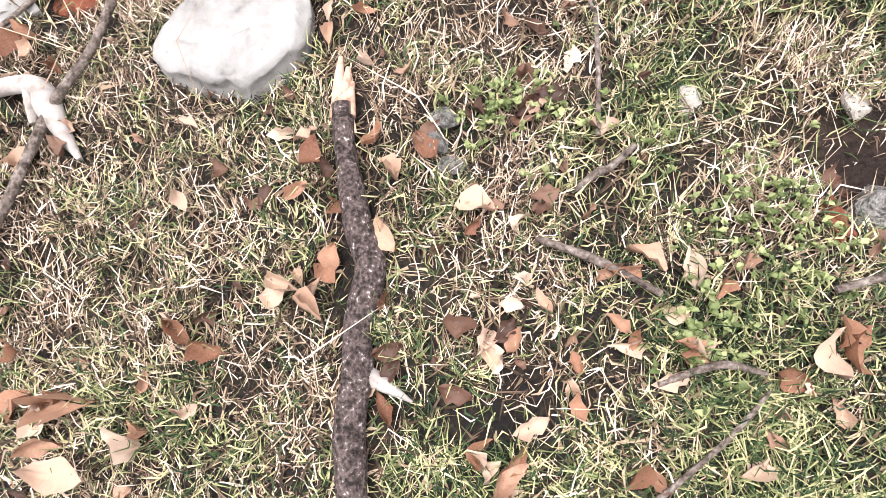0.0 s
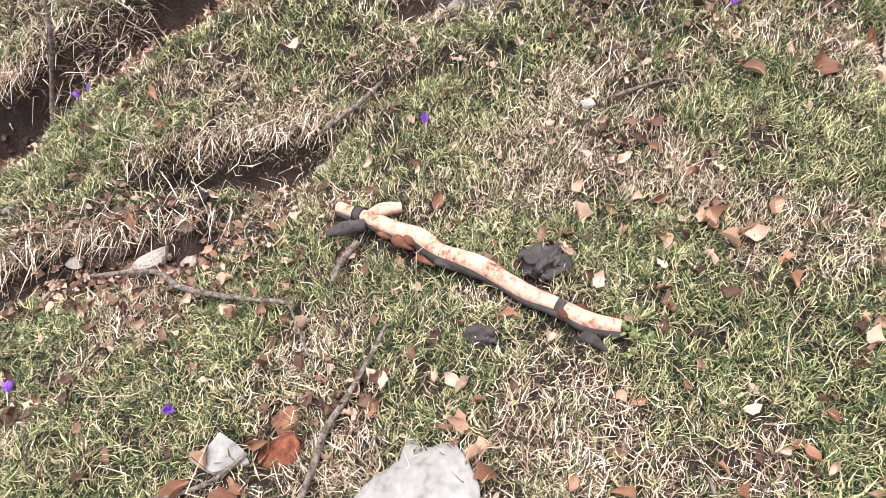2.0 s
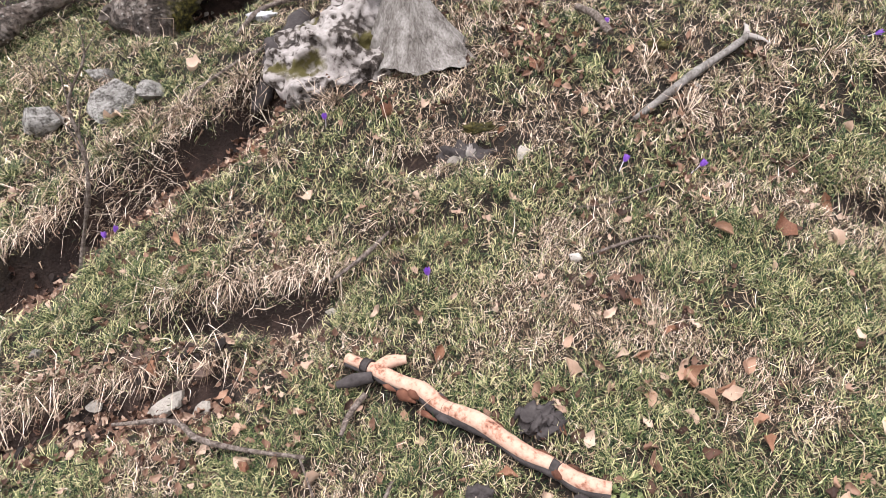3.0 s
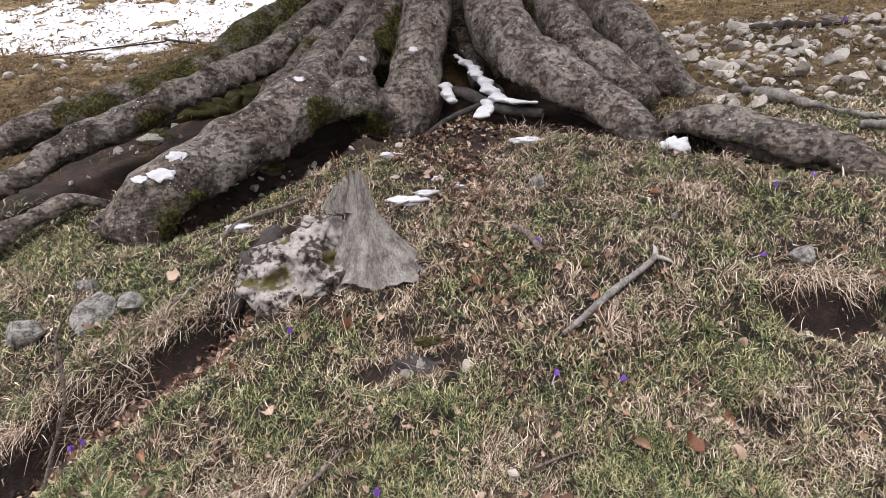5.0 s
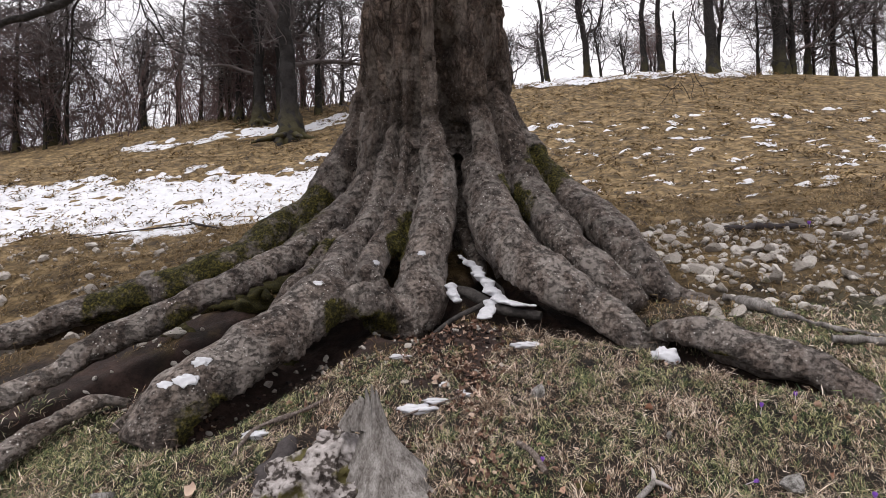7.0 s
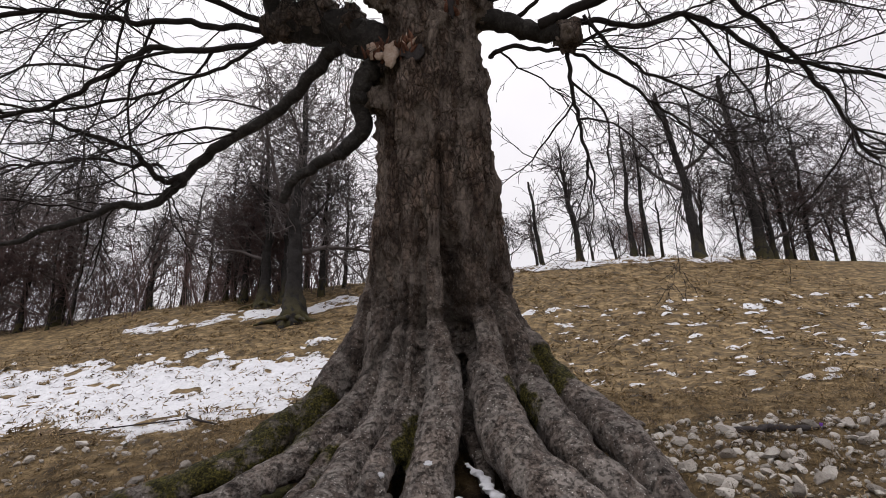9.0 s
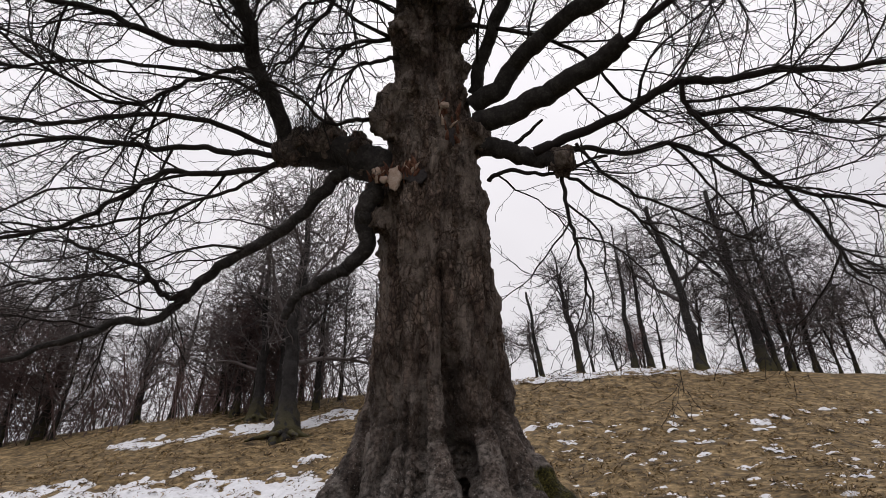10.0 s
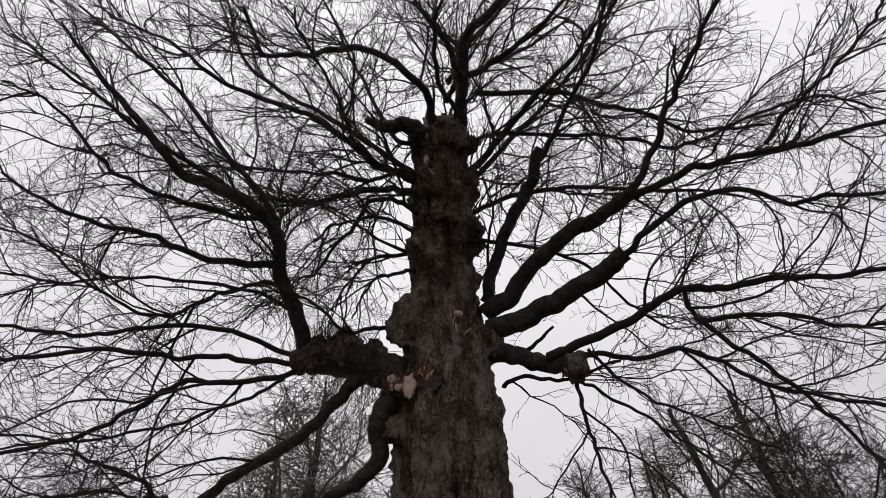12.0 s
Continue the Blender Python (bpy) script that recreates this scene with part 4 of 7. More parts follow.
limb("limb", [
    (-1.46, 6.13, 8.74, 0.117), (-1.83, 6.28, 8.52, 0.112), (-2.46, 6.61, 7.97, 0.102), (-3.09, 6.73, 7.57, 0.091), (-3.59, 6.83, 7.15, 0.082),
    (-3.85, 6.91, 6.84, 0.076), (-4.12, 6.92, 6.62, 0.071), (-4.58, 6.77, 6.53, 0.062), (-5.11, 6.63, 6.29, 0.051), (-5.85, 6.38, 5.90, 0.035)], 1.0)
limb("limb", [
    (-3.63, 6.85, 7.13, 0.055), (-3.92, 6.84, 6.99, 0.051), (-4.08, 6.70, 7.19, 0.046), (-4.33, 6.51, 7.42, 0.040), (-4.79, 6.29, 7.50, 0.032),
    (-5.12, 6.11, 7.56, 0.026)], 1.0)
limb("limb", [
    (-3.96, 6.77, 7.22, 0.031), (-4.26, 6.66, 7.21, 0.029), (-4.81, 6.42, 7.22, 0.025), (-5.33, 6.23, 7.11, 0.022), (-5.86, 6.06, 6.87, 0.018)], 1.0)
limb("limb", [
    (-0.98, 6.10, 8.38, 0.169), (-1.15, 6.25, 8.12, 0.156), (-1.17, 6.39, 7.90, 0.145), (-1.17, 6.54, 7.64, 0.133), (-1.41, 6.65, 7.37, 0.118),
    (-1.75, 6.66, 7.20, 0.101), (-2.05, 6.69, 6.97, 0.084), (-2.24, 6.76, 6.68, 0.069)], 0.0)
limb("limb", [
    (-2.57, 6.07, 8.75, 0.033), (-3.16, 6.13, 8.51, 0.031), (-3.96, 6.17, 8.11, 0.027), (-4.76, 6.06, 7.79, 0.024), (-5.53, 5.81, 7.57, 0.020),
    (-6.06, 5.65, 7.33, 0.017)], 1.0)
limb("limb", [
    (-0.85, 4.86, 11.86, 0.079), (-1.45, 4.76, 11.81, 0.069), (-2.16, 4.79, 11.59, 0.057), (-2.76, 4.75, 11.39, 0.046), (-3.24, 4.52, 11.33, 0.037)], 1.0)
limb("limb", [
    (-0.82, 4.84, 12.35, 0.082), (-1.39, 4.64, 12.42, 0.076), (-1.85, 4.24, 12.58, 0.069), (-2.64, 3.76, 12.66, 0.058), (-3.70, 3.26, 12.56, 0.045),
    (-4.39, 2.62, 12.54, 0.033), (-5.20, 2.05, 12.34, 0.021)], 1.0)
limb("limb", [
    (-0.37, 4.07, 13.25, 0.094), (-0.60, 3.51, 13.29, 0.084), (-1.40, 2.91, 13.11, 0.069), (-2.15, 2.87, 12.69, 0.058), (-2.61, 2.75, 12.43, 0.050),
    (-3.02, 2.53, 12.18, 0.043), (-3.08, 1.83, 12.08, 0.032)], 1.0)
limb("broken_stub", [
    (-0.67, 4.32, 13.12, 0.189), (-1.21, 4.25, 12.99, 0.122), (-1.58, 4.08, 12.94, 0.071)], 0.0)
limb("limb", [
    (-0.89, 4.97, 11.54, 0.058), (-1.42, 4.81, 11.40, 0.049), (-1.75, 5.07, 10.92, 0.040), (-2.15, 5.29, 10.37, 0.029), (-2.48, 5.33, 10.04, 0.022)], 1.0)
limb("limb", [
    (-0.95, 4.64, 12.23, 0.050), (-1.47, 4.72, 12.18, 0.047), (-2.31, 4.52, 12.23, 0.042), (-3.39, 4.41, 12.08, 0.034), (-4.62, 4.15, 11.84, 0.026),
    (-5.55, 3.78, 11.64, 0.018)], 1.0)
limb("limb", [
    (-1.25, 4.73, 12.38, 0.051), (-1.72, 4.10, 12.41, 0.043), (-2.00, 3.32, 12.46, 0.035), (-2.31, 2.50, 12.40, 0.027), (-2.41, 1.92, 12.34, 0.021)], 1.0)
limb("limb", [
    (-0.91, 5.99, 9.73, 0.045), (-1.28, 5.90, 9.65, 0.041), (-1.76, 5.82, 9.47, 0.035), (-2.35, 5.25, 9.60, 0.025), (-2.69, 4.99, 9.57, 0.021)], 1.0)
limb("limb", [
    (0.47, 5.91, 9.51, 0.202), (1.40, 5.49, 9.58, 0.183), (1.97, 5.03, 9.71, 0.169), (2.41, 4.62, 9.79, 0.156)], 0.35)
limb("limb", [
    (2.35, 4.67, 9.77, 0.066), (2.66, 4.47, 9.89, 0.063), (3.31, 4.05, 10.09, 0.056), (3.99, 3.81, 10.06, 0.049), (4.56, 3.78, 9.85, 0.043),
    (5.09, 3.60, 9.74, 0.037), (5.83, 3.35, 9.53, 0.029)], 1.0)
limb("limb", [
    (0.42, 5.98, 9.87, 0.182), (1.06, 5.43, 10.22, 0.165), (1.60, 4.87, 10.50, 0.148), (2.10, 4.53, 10.56, 0.134), (2.62, 4.15, 10.59, 0.119)], 0.5)
limb("limb", [
    (2.58, 4.19, 10.57, 0.077), (2.85, 3.76, 10.87, 0.070), (3.07, 3.17, 11.27, 0.062), (3.28, 2.77, 11.48, 0.056), (3.53, 2.17, 11.77, 0.048),
    (3.75, 1.64, 11.97, 0.040)], 1.0)
limb("limb", [
    (2.62, 4.15, 10.59, 0.077), (3.22, 3.85, 10.68, 0.070), (3.72, 3.59, 10.72, 0.064), (4.39, 3.36, 10.65, 0.057), (5.02, 3.15, 10.53, 0.050),
    (6.01, 2.73, 10.31, 0.037)], 1.0)
limb("limb", [
    (4.40, 3.36, 10.66, 0.040), (4.63, 2.91, 10.86, 0.036), (5.01, 2.41, 10.97, 0.031), (5.38, 1.81, 11.09, 0.026), (5.58, 1.37, 11.19, 0.022)], 1.0)
limb("limb", [
    (0.43, 5.97, 10.17, 0.121), (0.60, 5.57, 10.65, 0.120), (0.96, 5.00, 11.23, 0.118), (1.22, 4.62, 11.55, 0.116), (1.44, 4.12, 11.93, 0.114)], 1.0)
limb("limb", [
    (1.44, 4.27, 11.83, 0.057), (1.70, 3.67, 12.01, 0.051), (2.01, 2.88, 12.17, 0.044), (2.17, 2.24, 12.26, 0.038), (2.24, 1.65, 12.32, 0.033)], 1.0)
limb("limb", [
    (0.50, 6.07, 9.16, 0.164), (0.97, 6.03, 9.01, 0.155), (1.38, 5.97, 8.86, 0.146), (1.67, 5.93, 8.72, 0.140)], 0.0)
limb("limb", [
    (1.28, 5.95, 8.99, 0.093), (1.69, 5.79, 9.14, 0.089), (2.40, 5.50, 9.32, 0.082), (2.86, 5.25, 9.46, 0.076), (3.31, 5.04, 9.51, 0.071),
    (3.92, 4.89, 9.38, 0.063), (4.43, 4.70, 9.30, 0.057), (5.02, 4.51, 9.14, 0.049), (5.84, 4.17, 8.87, 0.036)], 1.0)
limb("limb", [
    (3.23, 4.93, 9.38, 0.049), (3.44, 5.22, 9.09, 0.046), (3.98, 5.09, 9.01, 0.043), (4.61, 5.00, 8.80, 0.038), (5.18, 4.94, 8.54, 0.034),
    (5.81, 4.69, 8.40, 0.029)], 1.0)
limb("limb", [
    (3.35, 5.19, 9.06, 0.048), (3.84, 5.40, 8.59, 0.044), (4.35, 5.53, 8.13, 0.039), (4.83, 5.74, 7.52, 0.034), (5.18, 5.85, 7.06, 0.030),
    (5.41, 5.88, 6.79, 0.027)], 1.0)
limb("limb", [
    (1.67, 5.91, 8.75, 0.049), (1.91, 5.77, 8.89, 0.049), (2.55, 5.72, 8.78, 0.046), (3.18, 5.61, 8.68, 0.043), (3.75, 5.67, 8.34, 0.039),
    (4.57, 5.57, 7.97, 0.034), (5.57, 5.32, 7.50, 0.028)], 1.0)
limb("limb", [
    (1.66, 6.01, 8.63, 0.041), (1.71, 6.19, 8.30, 0.037), (1.81, 6.38, 7.90, 0.033), (1.92, 6.56, 7.43, 0.028), (2.00, 6.75, 6.86, 0.022)], 1.0)
limb("limb", [
    (1.70, 6.02, 8.60, 0.033), (2.27, 6.15, 8.26, 0.029), (2.86, 6.23, 7.87, 0.025), (3.33, 6.30, 7.50, 0.022), (3.75, 6.37, 7.07, 0.018)], 1.0)
limb("limb", [
    (1.87, 5.73, 8.90, 0.033), (2.30, 5.90, 8.59, 0.030), (2.90, 6.04, 8.18, 0.026), (3.76, 6.07, 7.67, 0.021), (4.20, 6.04, 7.41, 0.018)], 1.0)
limb("limb", [
    (0.64, 6.36, 8.78, 0.043), (0.81, 6.27, 8.85, 0.041), (1.28, 6.22, 8.76, 0.036), (1.73, 6.11, 8.71, 0.031), (2.32, 5.81, 8.76, 0.025)], 1.0)
limb("broken_stub", [
    (0.62, 6.04, 9.19, 0.069), (1.05, 5.87, 9.14, 0.047), (1.39, 5.58, 9.23, 0.025)], 0.0)
limb("limb", [
    (0.38, 4.84, 12.34, 0.082), (0.76, 4.46, 12.44, 0.075), (1.38, 3.71, 12.58, 0.063), (1.93, 2.90, 12.65, 0.050), (2.33, 2.21, 12.64, 0.040),
    (2.50, 1.81, 12.63, 0.034)], 1.0)
limb("limb", [
    (0.34, 5.06, 11.48, 0.058), (1.07, 4.76, 11.51, 0.053), (2.01, 4.58, 11.31, 0.045), (2.87, 4.43, 11.00, 0.038), (3.51, 4.23, 10.76, 0.032),
    (4.20, 4.06, 10.36, 0.025)], 1.0)
limb("limb", [
    (0.41, 3.77, 13.37, 0.072), (1.55, 3.72, 13.13, 0.062), (2.27, 3.74, 12.87, 0.055), (2.96, 3.76, 12.56, 0.048), (3.83, 3.85, 12.03, 0.038),
    (4.82, 3.49, 11.50, 0.026)], 1.0)
limb("limb", [
    (0.40, 4.44, 12.81, 0.052), (1.26, 4.31, 12.74, 0.049), (2.63, 4.23, 12.38, 0.043), (3.62, 4.21, 11.95, 0.039), (4.34, 3.81, 11.76, 0.035),
    (5.30, 3.11, 11.44, 0.028), (5.93, 2.97, 10.96, 0.024)], 1.0)
limb("limb", [
    (0.33, 5.30, 11.04, 0.048), (1.20, 5.23, 10.79, 0.041), (2.01, 5.23, 10.37, 0.034), (2.58, 5.45, 9.73, 0.027), (3.08, 5.55, 9.14, 0.021)], 1.0)
limb("limb", [
    (0.17, 5.08, 12.92, 0.162), (0.22, 4.07, 13.57, 0.137), (0.27, 3.04, 14.09, 0.111), (0.71, 2.58, 14.27, 0.096), (1.18, 2.12, 14.41, 0.081)], 0.7)
limb("limb", [
    (0.24, 3.63, 13.77, 0.084), (0.81, 3.32, 13.77, 0.072), (1.36, 2.93, 13.74, 0.058), (1.94, 2.20, 13.73, 0.038)], 1.0)
limb("limb", [
    (0.20, 3.72, 13.74, 0.074), (-0.08, 3.16, 13.87, 0.062), (-0.55, 2.60, 13.94, 0.050), (-0.82, 2.08, 13.99, 0.039)], 1.0)
limb("limb", [
    (0.02, 4.20, 13.41, 0.064), (-0.28, 3.74, 13.57, 0.057), (-0.37, 2.94, 13.81, 0.048), (-0.17, 2.25, 13.95, 0.039)], 1.0)

limb("limb", [(-2.72, 4.90, 10.58, 0.070), (-3.67, 4.30, 11.14, 0.055), (-4.83, 3.40, 11.44, 0.043), (-5.95, 2.70, 12.04, 0.030), (-6.61, 2.20, 12.10, 0.020)], 1.0)
limb("limb", [(-2.86, 4.80, 10.80, 0.065), (-3.33, 4.50, 11.35, 0.058), (-4.59, 3.60, 12.63, 0.045), (-5.56, 2.90, 13.26, 0.035), (-6.43, 2.30, 13.77, 0.025)], 1.0)
limb("limb", [(-0.86, 4.80, 12.41, 0.070), (-2.49, 4.00, 13.08, 0.055), (-3.73, 3.30, 13.72, 0.040), (-4.34, 2.60, 15.06, 0.030)], 1.0)
limb("limb", [(0.22, 4.30, 13.50, 0.120), (0.24, 3.95, 14.40, 0.100), (0.25, 3.80, 15.20, 0.080), (1.01, 3.20, 16.18, 0.060), (2.09, 2.60, 17.38, 0.040)], 1.0)
limb("limb", [(0.25, 3.80, 15.20, 0.060), (-0.45, 3.40, 16.00, 0.050), (-0.80, 3.00, 17.20, 0.030)], 1.0)
limb("limb", [(0.24, 3.95, 14.40, 0.060), (1.30, 3.80, 15.30, 0.050), (2.60, 3.40, 16.20, 0.030)], 1.0)
limb("limb", [(0.38, 4.90, 12.55, 0.070), (1.75, 4.20, 13.88, 0.055), (2.69, 3.50, 14.66, 0.040), (3.43, 2.90, 15.89, 0.030)], 1.0)
limb("limb", [(-0.60, 4.60, 12.90, 0.065), (-1.09, 4.60, 13.09, 0.055), (-1.82, 4.00, 14.56, 0.045), (-2.31, 3.40, 15.45, 0.035), (-2.93, 2.90, 16.86, 0.025)], 1.0)
limb("broken_stub", [(-0.48, 4.85, 12.80, 0.150), (-0.51, 4.75, 13.20, 0.110), (-0.45, 4.50, 13.75, 0.070), (-0.36, 4.30, 14.66, 0.020)], 0.0)
limb("broken_stub", [(-0.62, 4.80, 12.60, 0.150), (-0.78, 4.62, 13.20, 0.080), (-0.87, 4.50, 13.53, 0.030)], 0.0)
limb("broken_stub", [(-0.08, 4.85, 12.80, 0.140), (-0.08, 4.75, 13.10, 0.100), (-0.05, 4.55, 13.55, 0.070), (0.00, 4.40, 14.21, 0.020)], 0.0)
limb("limb", [(-0.70, 5.50, 10.90, 0.045), (-1.30, 5.40, 10.70, 0.038), (-1.70, 5.60, 10.30, 0.028), (-1.95, 5.80, 9.90, 0.018)], 1.4)
limb("limb", [(-0.75, 5.65, 10.50, 0.040), (-1.20, 5.50, 10.25, 0.032), (-1.50, 5.60, 9.90, 0.022), (-1.65, 5.75, 9.60, 0.015)], 1.4)
limb("limb", [(-0.80, 5.30, 11.30, 0.045), (-1.35, 5.10, 11.35, 0.038), (-1.95, 5.00, 11.10, 0.028), (-2.30, 5.10, 10.70, 0.018)], 1.2)
# A brush of thin shoots on the swollen end of the big left limb.
shoots = np.random.default_rng(61)
n = 260
root = np.array([-1.95, 6.02, 9.25]) + shoots.normal(size=(n, 3)) * [0.22, 0.12, 0.12]
way = unit(shoots.normal(size=(n, 3)) * [0.5, 0.6, 0.4] + [0, -0.2, 0.9])
step = shoots.uniform(0.1, 0.55, n)[:, None, None] * np.linspace(0, 1, 5)[None, :, None]
b = Buf()
tubes(b, root[:, None] + way[:, None] * step + np.cumsum(shoots.normal(size=(n, 5, 3)) * 0.012, 1), np.linspace(0.006, 0.003, 5)[None].repeat(n, 0), 3)
tagged(part("shoot_brush", b, TWIG, beech, "brush of thin young shoots"), kind="stuff")

# ---- woods behind ----


def bare_tree(name, tall, r, seed, label, leaders=4, fork=(0.3, 0.65), rise=1.0, dense=1.0, low=0.2, reach=0.3, flat=1.3, flare=0.5, broken=False, twig=HAZY_FAR_TWIG):
    """A leafless tree with its foot at the origin: a trunk, rising leaders and a crown of branches and twigs."""
    gen = np.random.default_rng(seed)
    tree = thing(name, (0, 0, 0), label, "tree", "bare trees of the wood")
    z = np.linspace(-0.6, tall, 14)
    lean = gen.normal(size=2) * 0.02
    sway = np.cumsum(gen.normal(size=(14, 2)) * 0.07, 0) * np.clip(z / 4, 0, 1)[:, None]
    axis = np.stack([lean[0] * z + sway[:, 0], lean[1] * z + sway[:, 1], z], -1)
    rad = r * (1 - z.clip(0) / tall * (0.6 if broken else 0.88)) * (1 + flare * np.exp(-z.clip(0) / (1.2 * r)))
    b = Buf()
    tube(b, np.hstack([axis, rad[:, None]]), 90 if flare > 1 else 50, 20 if flare > 1 else 12, 0.42, seed)
    for k in range(7 if flare > 1 else 0):
        a = k * 0.9 + gen.random()
        tube(b, [(math.cos(a) * d * r, math.sin(a) * d * r, h * r, w * r) for d, h, w in ((0.5, 2.2, 0.4), (1.0, 0.9, 0.45), (1.9, 0.25, 0.34), (3.2, -0.1, 0.2), (4.2, -0.5, 0.1))], 14, 8, 0.3, k)
    part("trunk", b, FAR_BARK, tree)
    n = 12
    paths, radii = [resample(axis[2:], n)], [np.interp(np.linspace(0, 1, n), np.linspace(0, 1, 12), rad[2:])]
    for k in range(leaders):
        u = fork[0] + (fork[1] - fork[0]) * k / max(leaders - 1, 1) + gen.normal() * 0.02
        a = k * 2.4 + gen.random()
        at = np.array([np.interp(u * tall, z, axis[:, c]) for c in range(3)])
        w = float(np.interp(u * tall, z, rad)) * gen.uniform(0.4, 0.6)
        d = unit(np.array([math.cos(a), math.sin(a), rise * gen.uniform(0.5, 1.1)]))
        step = tall * (1 - u) * gen.uniform(0.7, 1.05) / n
        p = [at]
        for _ in range(n - 1):
            d = unit(d + gen.normal(size=3) * 0.17 + [0, 0, 0.1 * rise])
            p.append(p[-1] + d * step)
        paths.append(np.array(p))
        radii.append(w * np.linspace(1, 0.12, n))
    p0, r0 = np.stack(paths), np.stack(radii)
    p1, r1 = sprays(p0, r0, 3.6 * dense, (0.6, tall * reach), 0.045, 7, spreadout=flat, up=0.2, start=low, wander=0.22, gen=gen)
    p2, r2 = sprays(p1, r1, 4.0, (0.4, 1.8), 0.017, 4, spreadout=0.9, up=0.12, wander=0.25, gen=gen, start=0.15)
    p3, r3 = sprays(p2, r2, 4.0, (0.25, 1.0), 0.011, 3, spreadout=0.9, up=0.1, wander=0.25, gen=gen)
    c = Buf()
    if leaders:
        tubes(c, p0[1:], r0[1:], 6)
    tubes(c, p1, np.maximum(r1, 0.013), 3)
    ribbons(c, p2, np.maximum(r2, 0.0105))
    ribbons(c, p3, np.maximum(r3, 0.0085))
    part("crown", c, twig, tree)
    return tree


MODELS = [bare_tree("wood_tree", 9, 0.25, 3, "grey leafless beech with a broken top", 4, (0.4, 0.85), 0.8, 1.5, 0.25, 0.27, broken=True),
          bare_tree("wood_tree", 10, 0.2, 5, "slender dark leafless beech at the wood's edge", 2, (0.5, 0.7), 1.0, 1.5, 0.22, 0.26, 2.0),
          bare_tree("wood_tree", 6.5, 0.17, 8, "small leafless beech with a round crown", 7, (0.2, 0.6), 1.5, 1.0, 0.15, 0.26, 0.9),
          bare_tree("young_tree", 6, 0.09, 12, "dense young tree with reddish brown twigs", 5, (0.08, 0.5), 1.3, 2.0, 0.03, 0.3, 1.5, twig=BRUSH_TWIG),
          bare_tree("wood_tree", 11, 0.3, 21, "old leafless beech with low branches and a spreading foot", 6, (0.25, 0.75), 0.8, 1.8, 0.14, 0.28, 1.8, 1.3),
          bare_tree("wood_tree", 8, 0.14, 33, "dense dark leafless tree with spreading branches", 7, (0.12, 0.75), 0.9, 1.15, 0.08, 0.3, 1.4),
          bare_tree("dead_tree", 4.5, 0.12, 40, "thin dead snag with short side branches", 0, (0.3, 0.5), 1.0, 1.4, 0.15, 0.3, 2.2, broken=True)]


def plant(model, x, y, size, turn, lean=0.0, sink=0.1):
    z = float(height(np.array([x]), np.array([y]))[0]) - sink
    m = pose(x, y, z, 0, lean, 0) @ pose(0, 0, 0, 0, 0, turn) @ Matrix.Scale(size, 4)
    return copy_thing(MODELS[model], m)


plant(4, -5.25, 20.3, 1.1, 20)
# Along the crest: model, x, y, size, turn, lean.
for model, x, y, size, turn, lean in [
        (6, 5.5, 27.5, 0.95, 0, -2), (2, 7.6, 28, 1.0, 50, 0), (2, 8.9, 30, 0.45, 10, 0), (1, 10.45, 28, 0.8, 80, -1), (1, 11.3, 28, 0.78, 120, -2), (3, 10.9, 28.3, 0.45, 20, 0), (0, 13.1, 26.3, 1.0, 150, -3),
        (2, 14.6, 29, 0.8, 200, 0), (6, 12.4, 29, 0.7, 60, 0), (5, 15.9, 27.5, 0.6, 10, 0), (0, 16.5, 26.6, 1.08, 240, 0), (5, 17.3, 27, 0.95, 280, 0), (5, 18.2, 27.3, 1.05, 300, 1), (3, 17.7, 27.8, 0.85, 90, 0),
        (5, 19.4, 27.2, 1.0, 20, 2), (3, 20.4, 27, 0.8, 70, 2), (3, 19.0, 28, 0.8, 190, 0), (2, 22.8, 29, 0.7, 110, 0), (5, 25, 29, 0.8, 160, 0), (1, 28, 30, 0.8, 190, 0),
        (2, 6.5, 34, 0.6, 71, 0), (2, 12.0, 35, 0.6, 33, 0), (2, 14.0, 36, 0.6, 133, 0), (5, 31, 31, 0.9, 10, 0), (2, 4.6, 33, 0.55, 15, 0)]:
    plant(model, x, y, size * 1.12, turn, lean)
# The near edge of the wood.
for model, x, y, size, turn in [
        (4, -7.3, 23.4, 0.8, 130), (3, -7.9, 24.5, 1.0, 10), (1, -5.1, 24.4, 0.8, 200), (5, -4.2, 25.2, 0.75, 15), (1, -8.6, 24.6, 0.85, 120), (3, -9.3, 25.5, 1.0, 220), (3, -7.1, 26, 0.95, 75),
        (0, -6.5, 23.6, 0.9, 40), (5, -9.9, 26, 0.9, 310), (5, -11.2, 27, 0.7, 30), (1, -17.2, 25.5, 1.0, 10), (5, -18.6, 25.2, 1.0, 190), (5, -16.3, 25, 0.85, 20), (5, -21, 26, 1.1, 45), (3, -19.4, 24.6, 1.1, 15),
        (3, -16.8, 24.4, 0.9, 100), (3, -22, 24.6, 1.1, 260), (2, -14.3, 28, 0.8, 20)]:
    plant(model, x, y, size, turn)
# Deeper in the wood.
for model, x, y, size, turn in [
        (1, -13.6, 30, 0.8, 170), (2, -15, 29, 1, 300), (5, -18.6, 28, 1, 60), (1, -24, 29, 1, 280), (5, -26, 28, 1, 330), (2, -11.9, 33, 1.1, 60), (5, -8.5, 30, 0.9, 200), (1, -7, 30, 0.8, 240),
        (5, -30, 32, 1.1, 90), (5, -5.8, 29, 0.8, 100), (1, -3.3, 30, 0.7, 60)]:
    plant(model, x, y, size, turn)


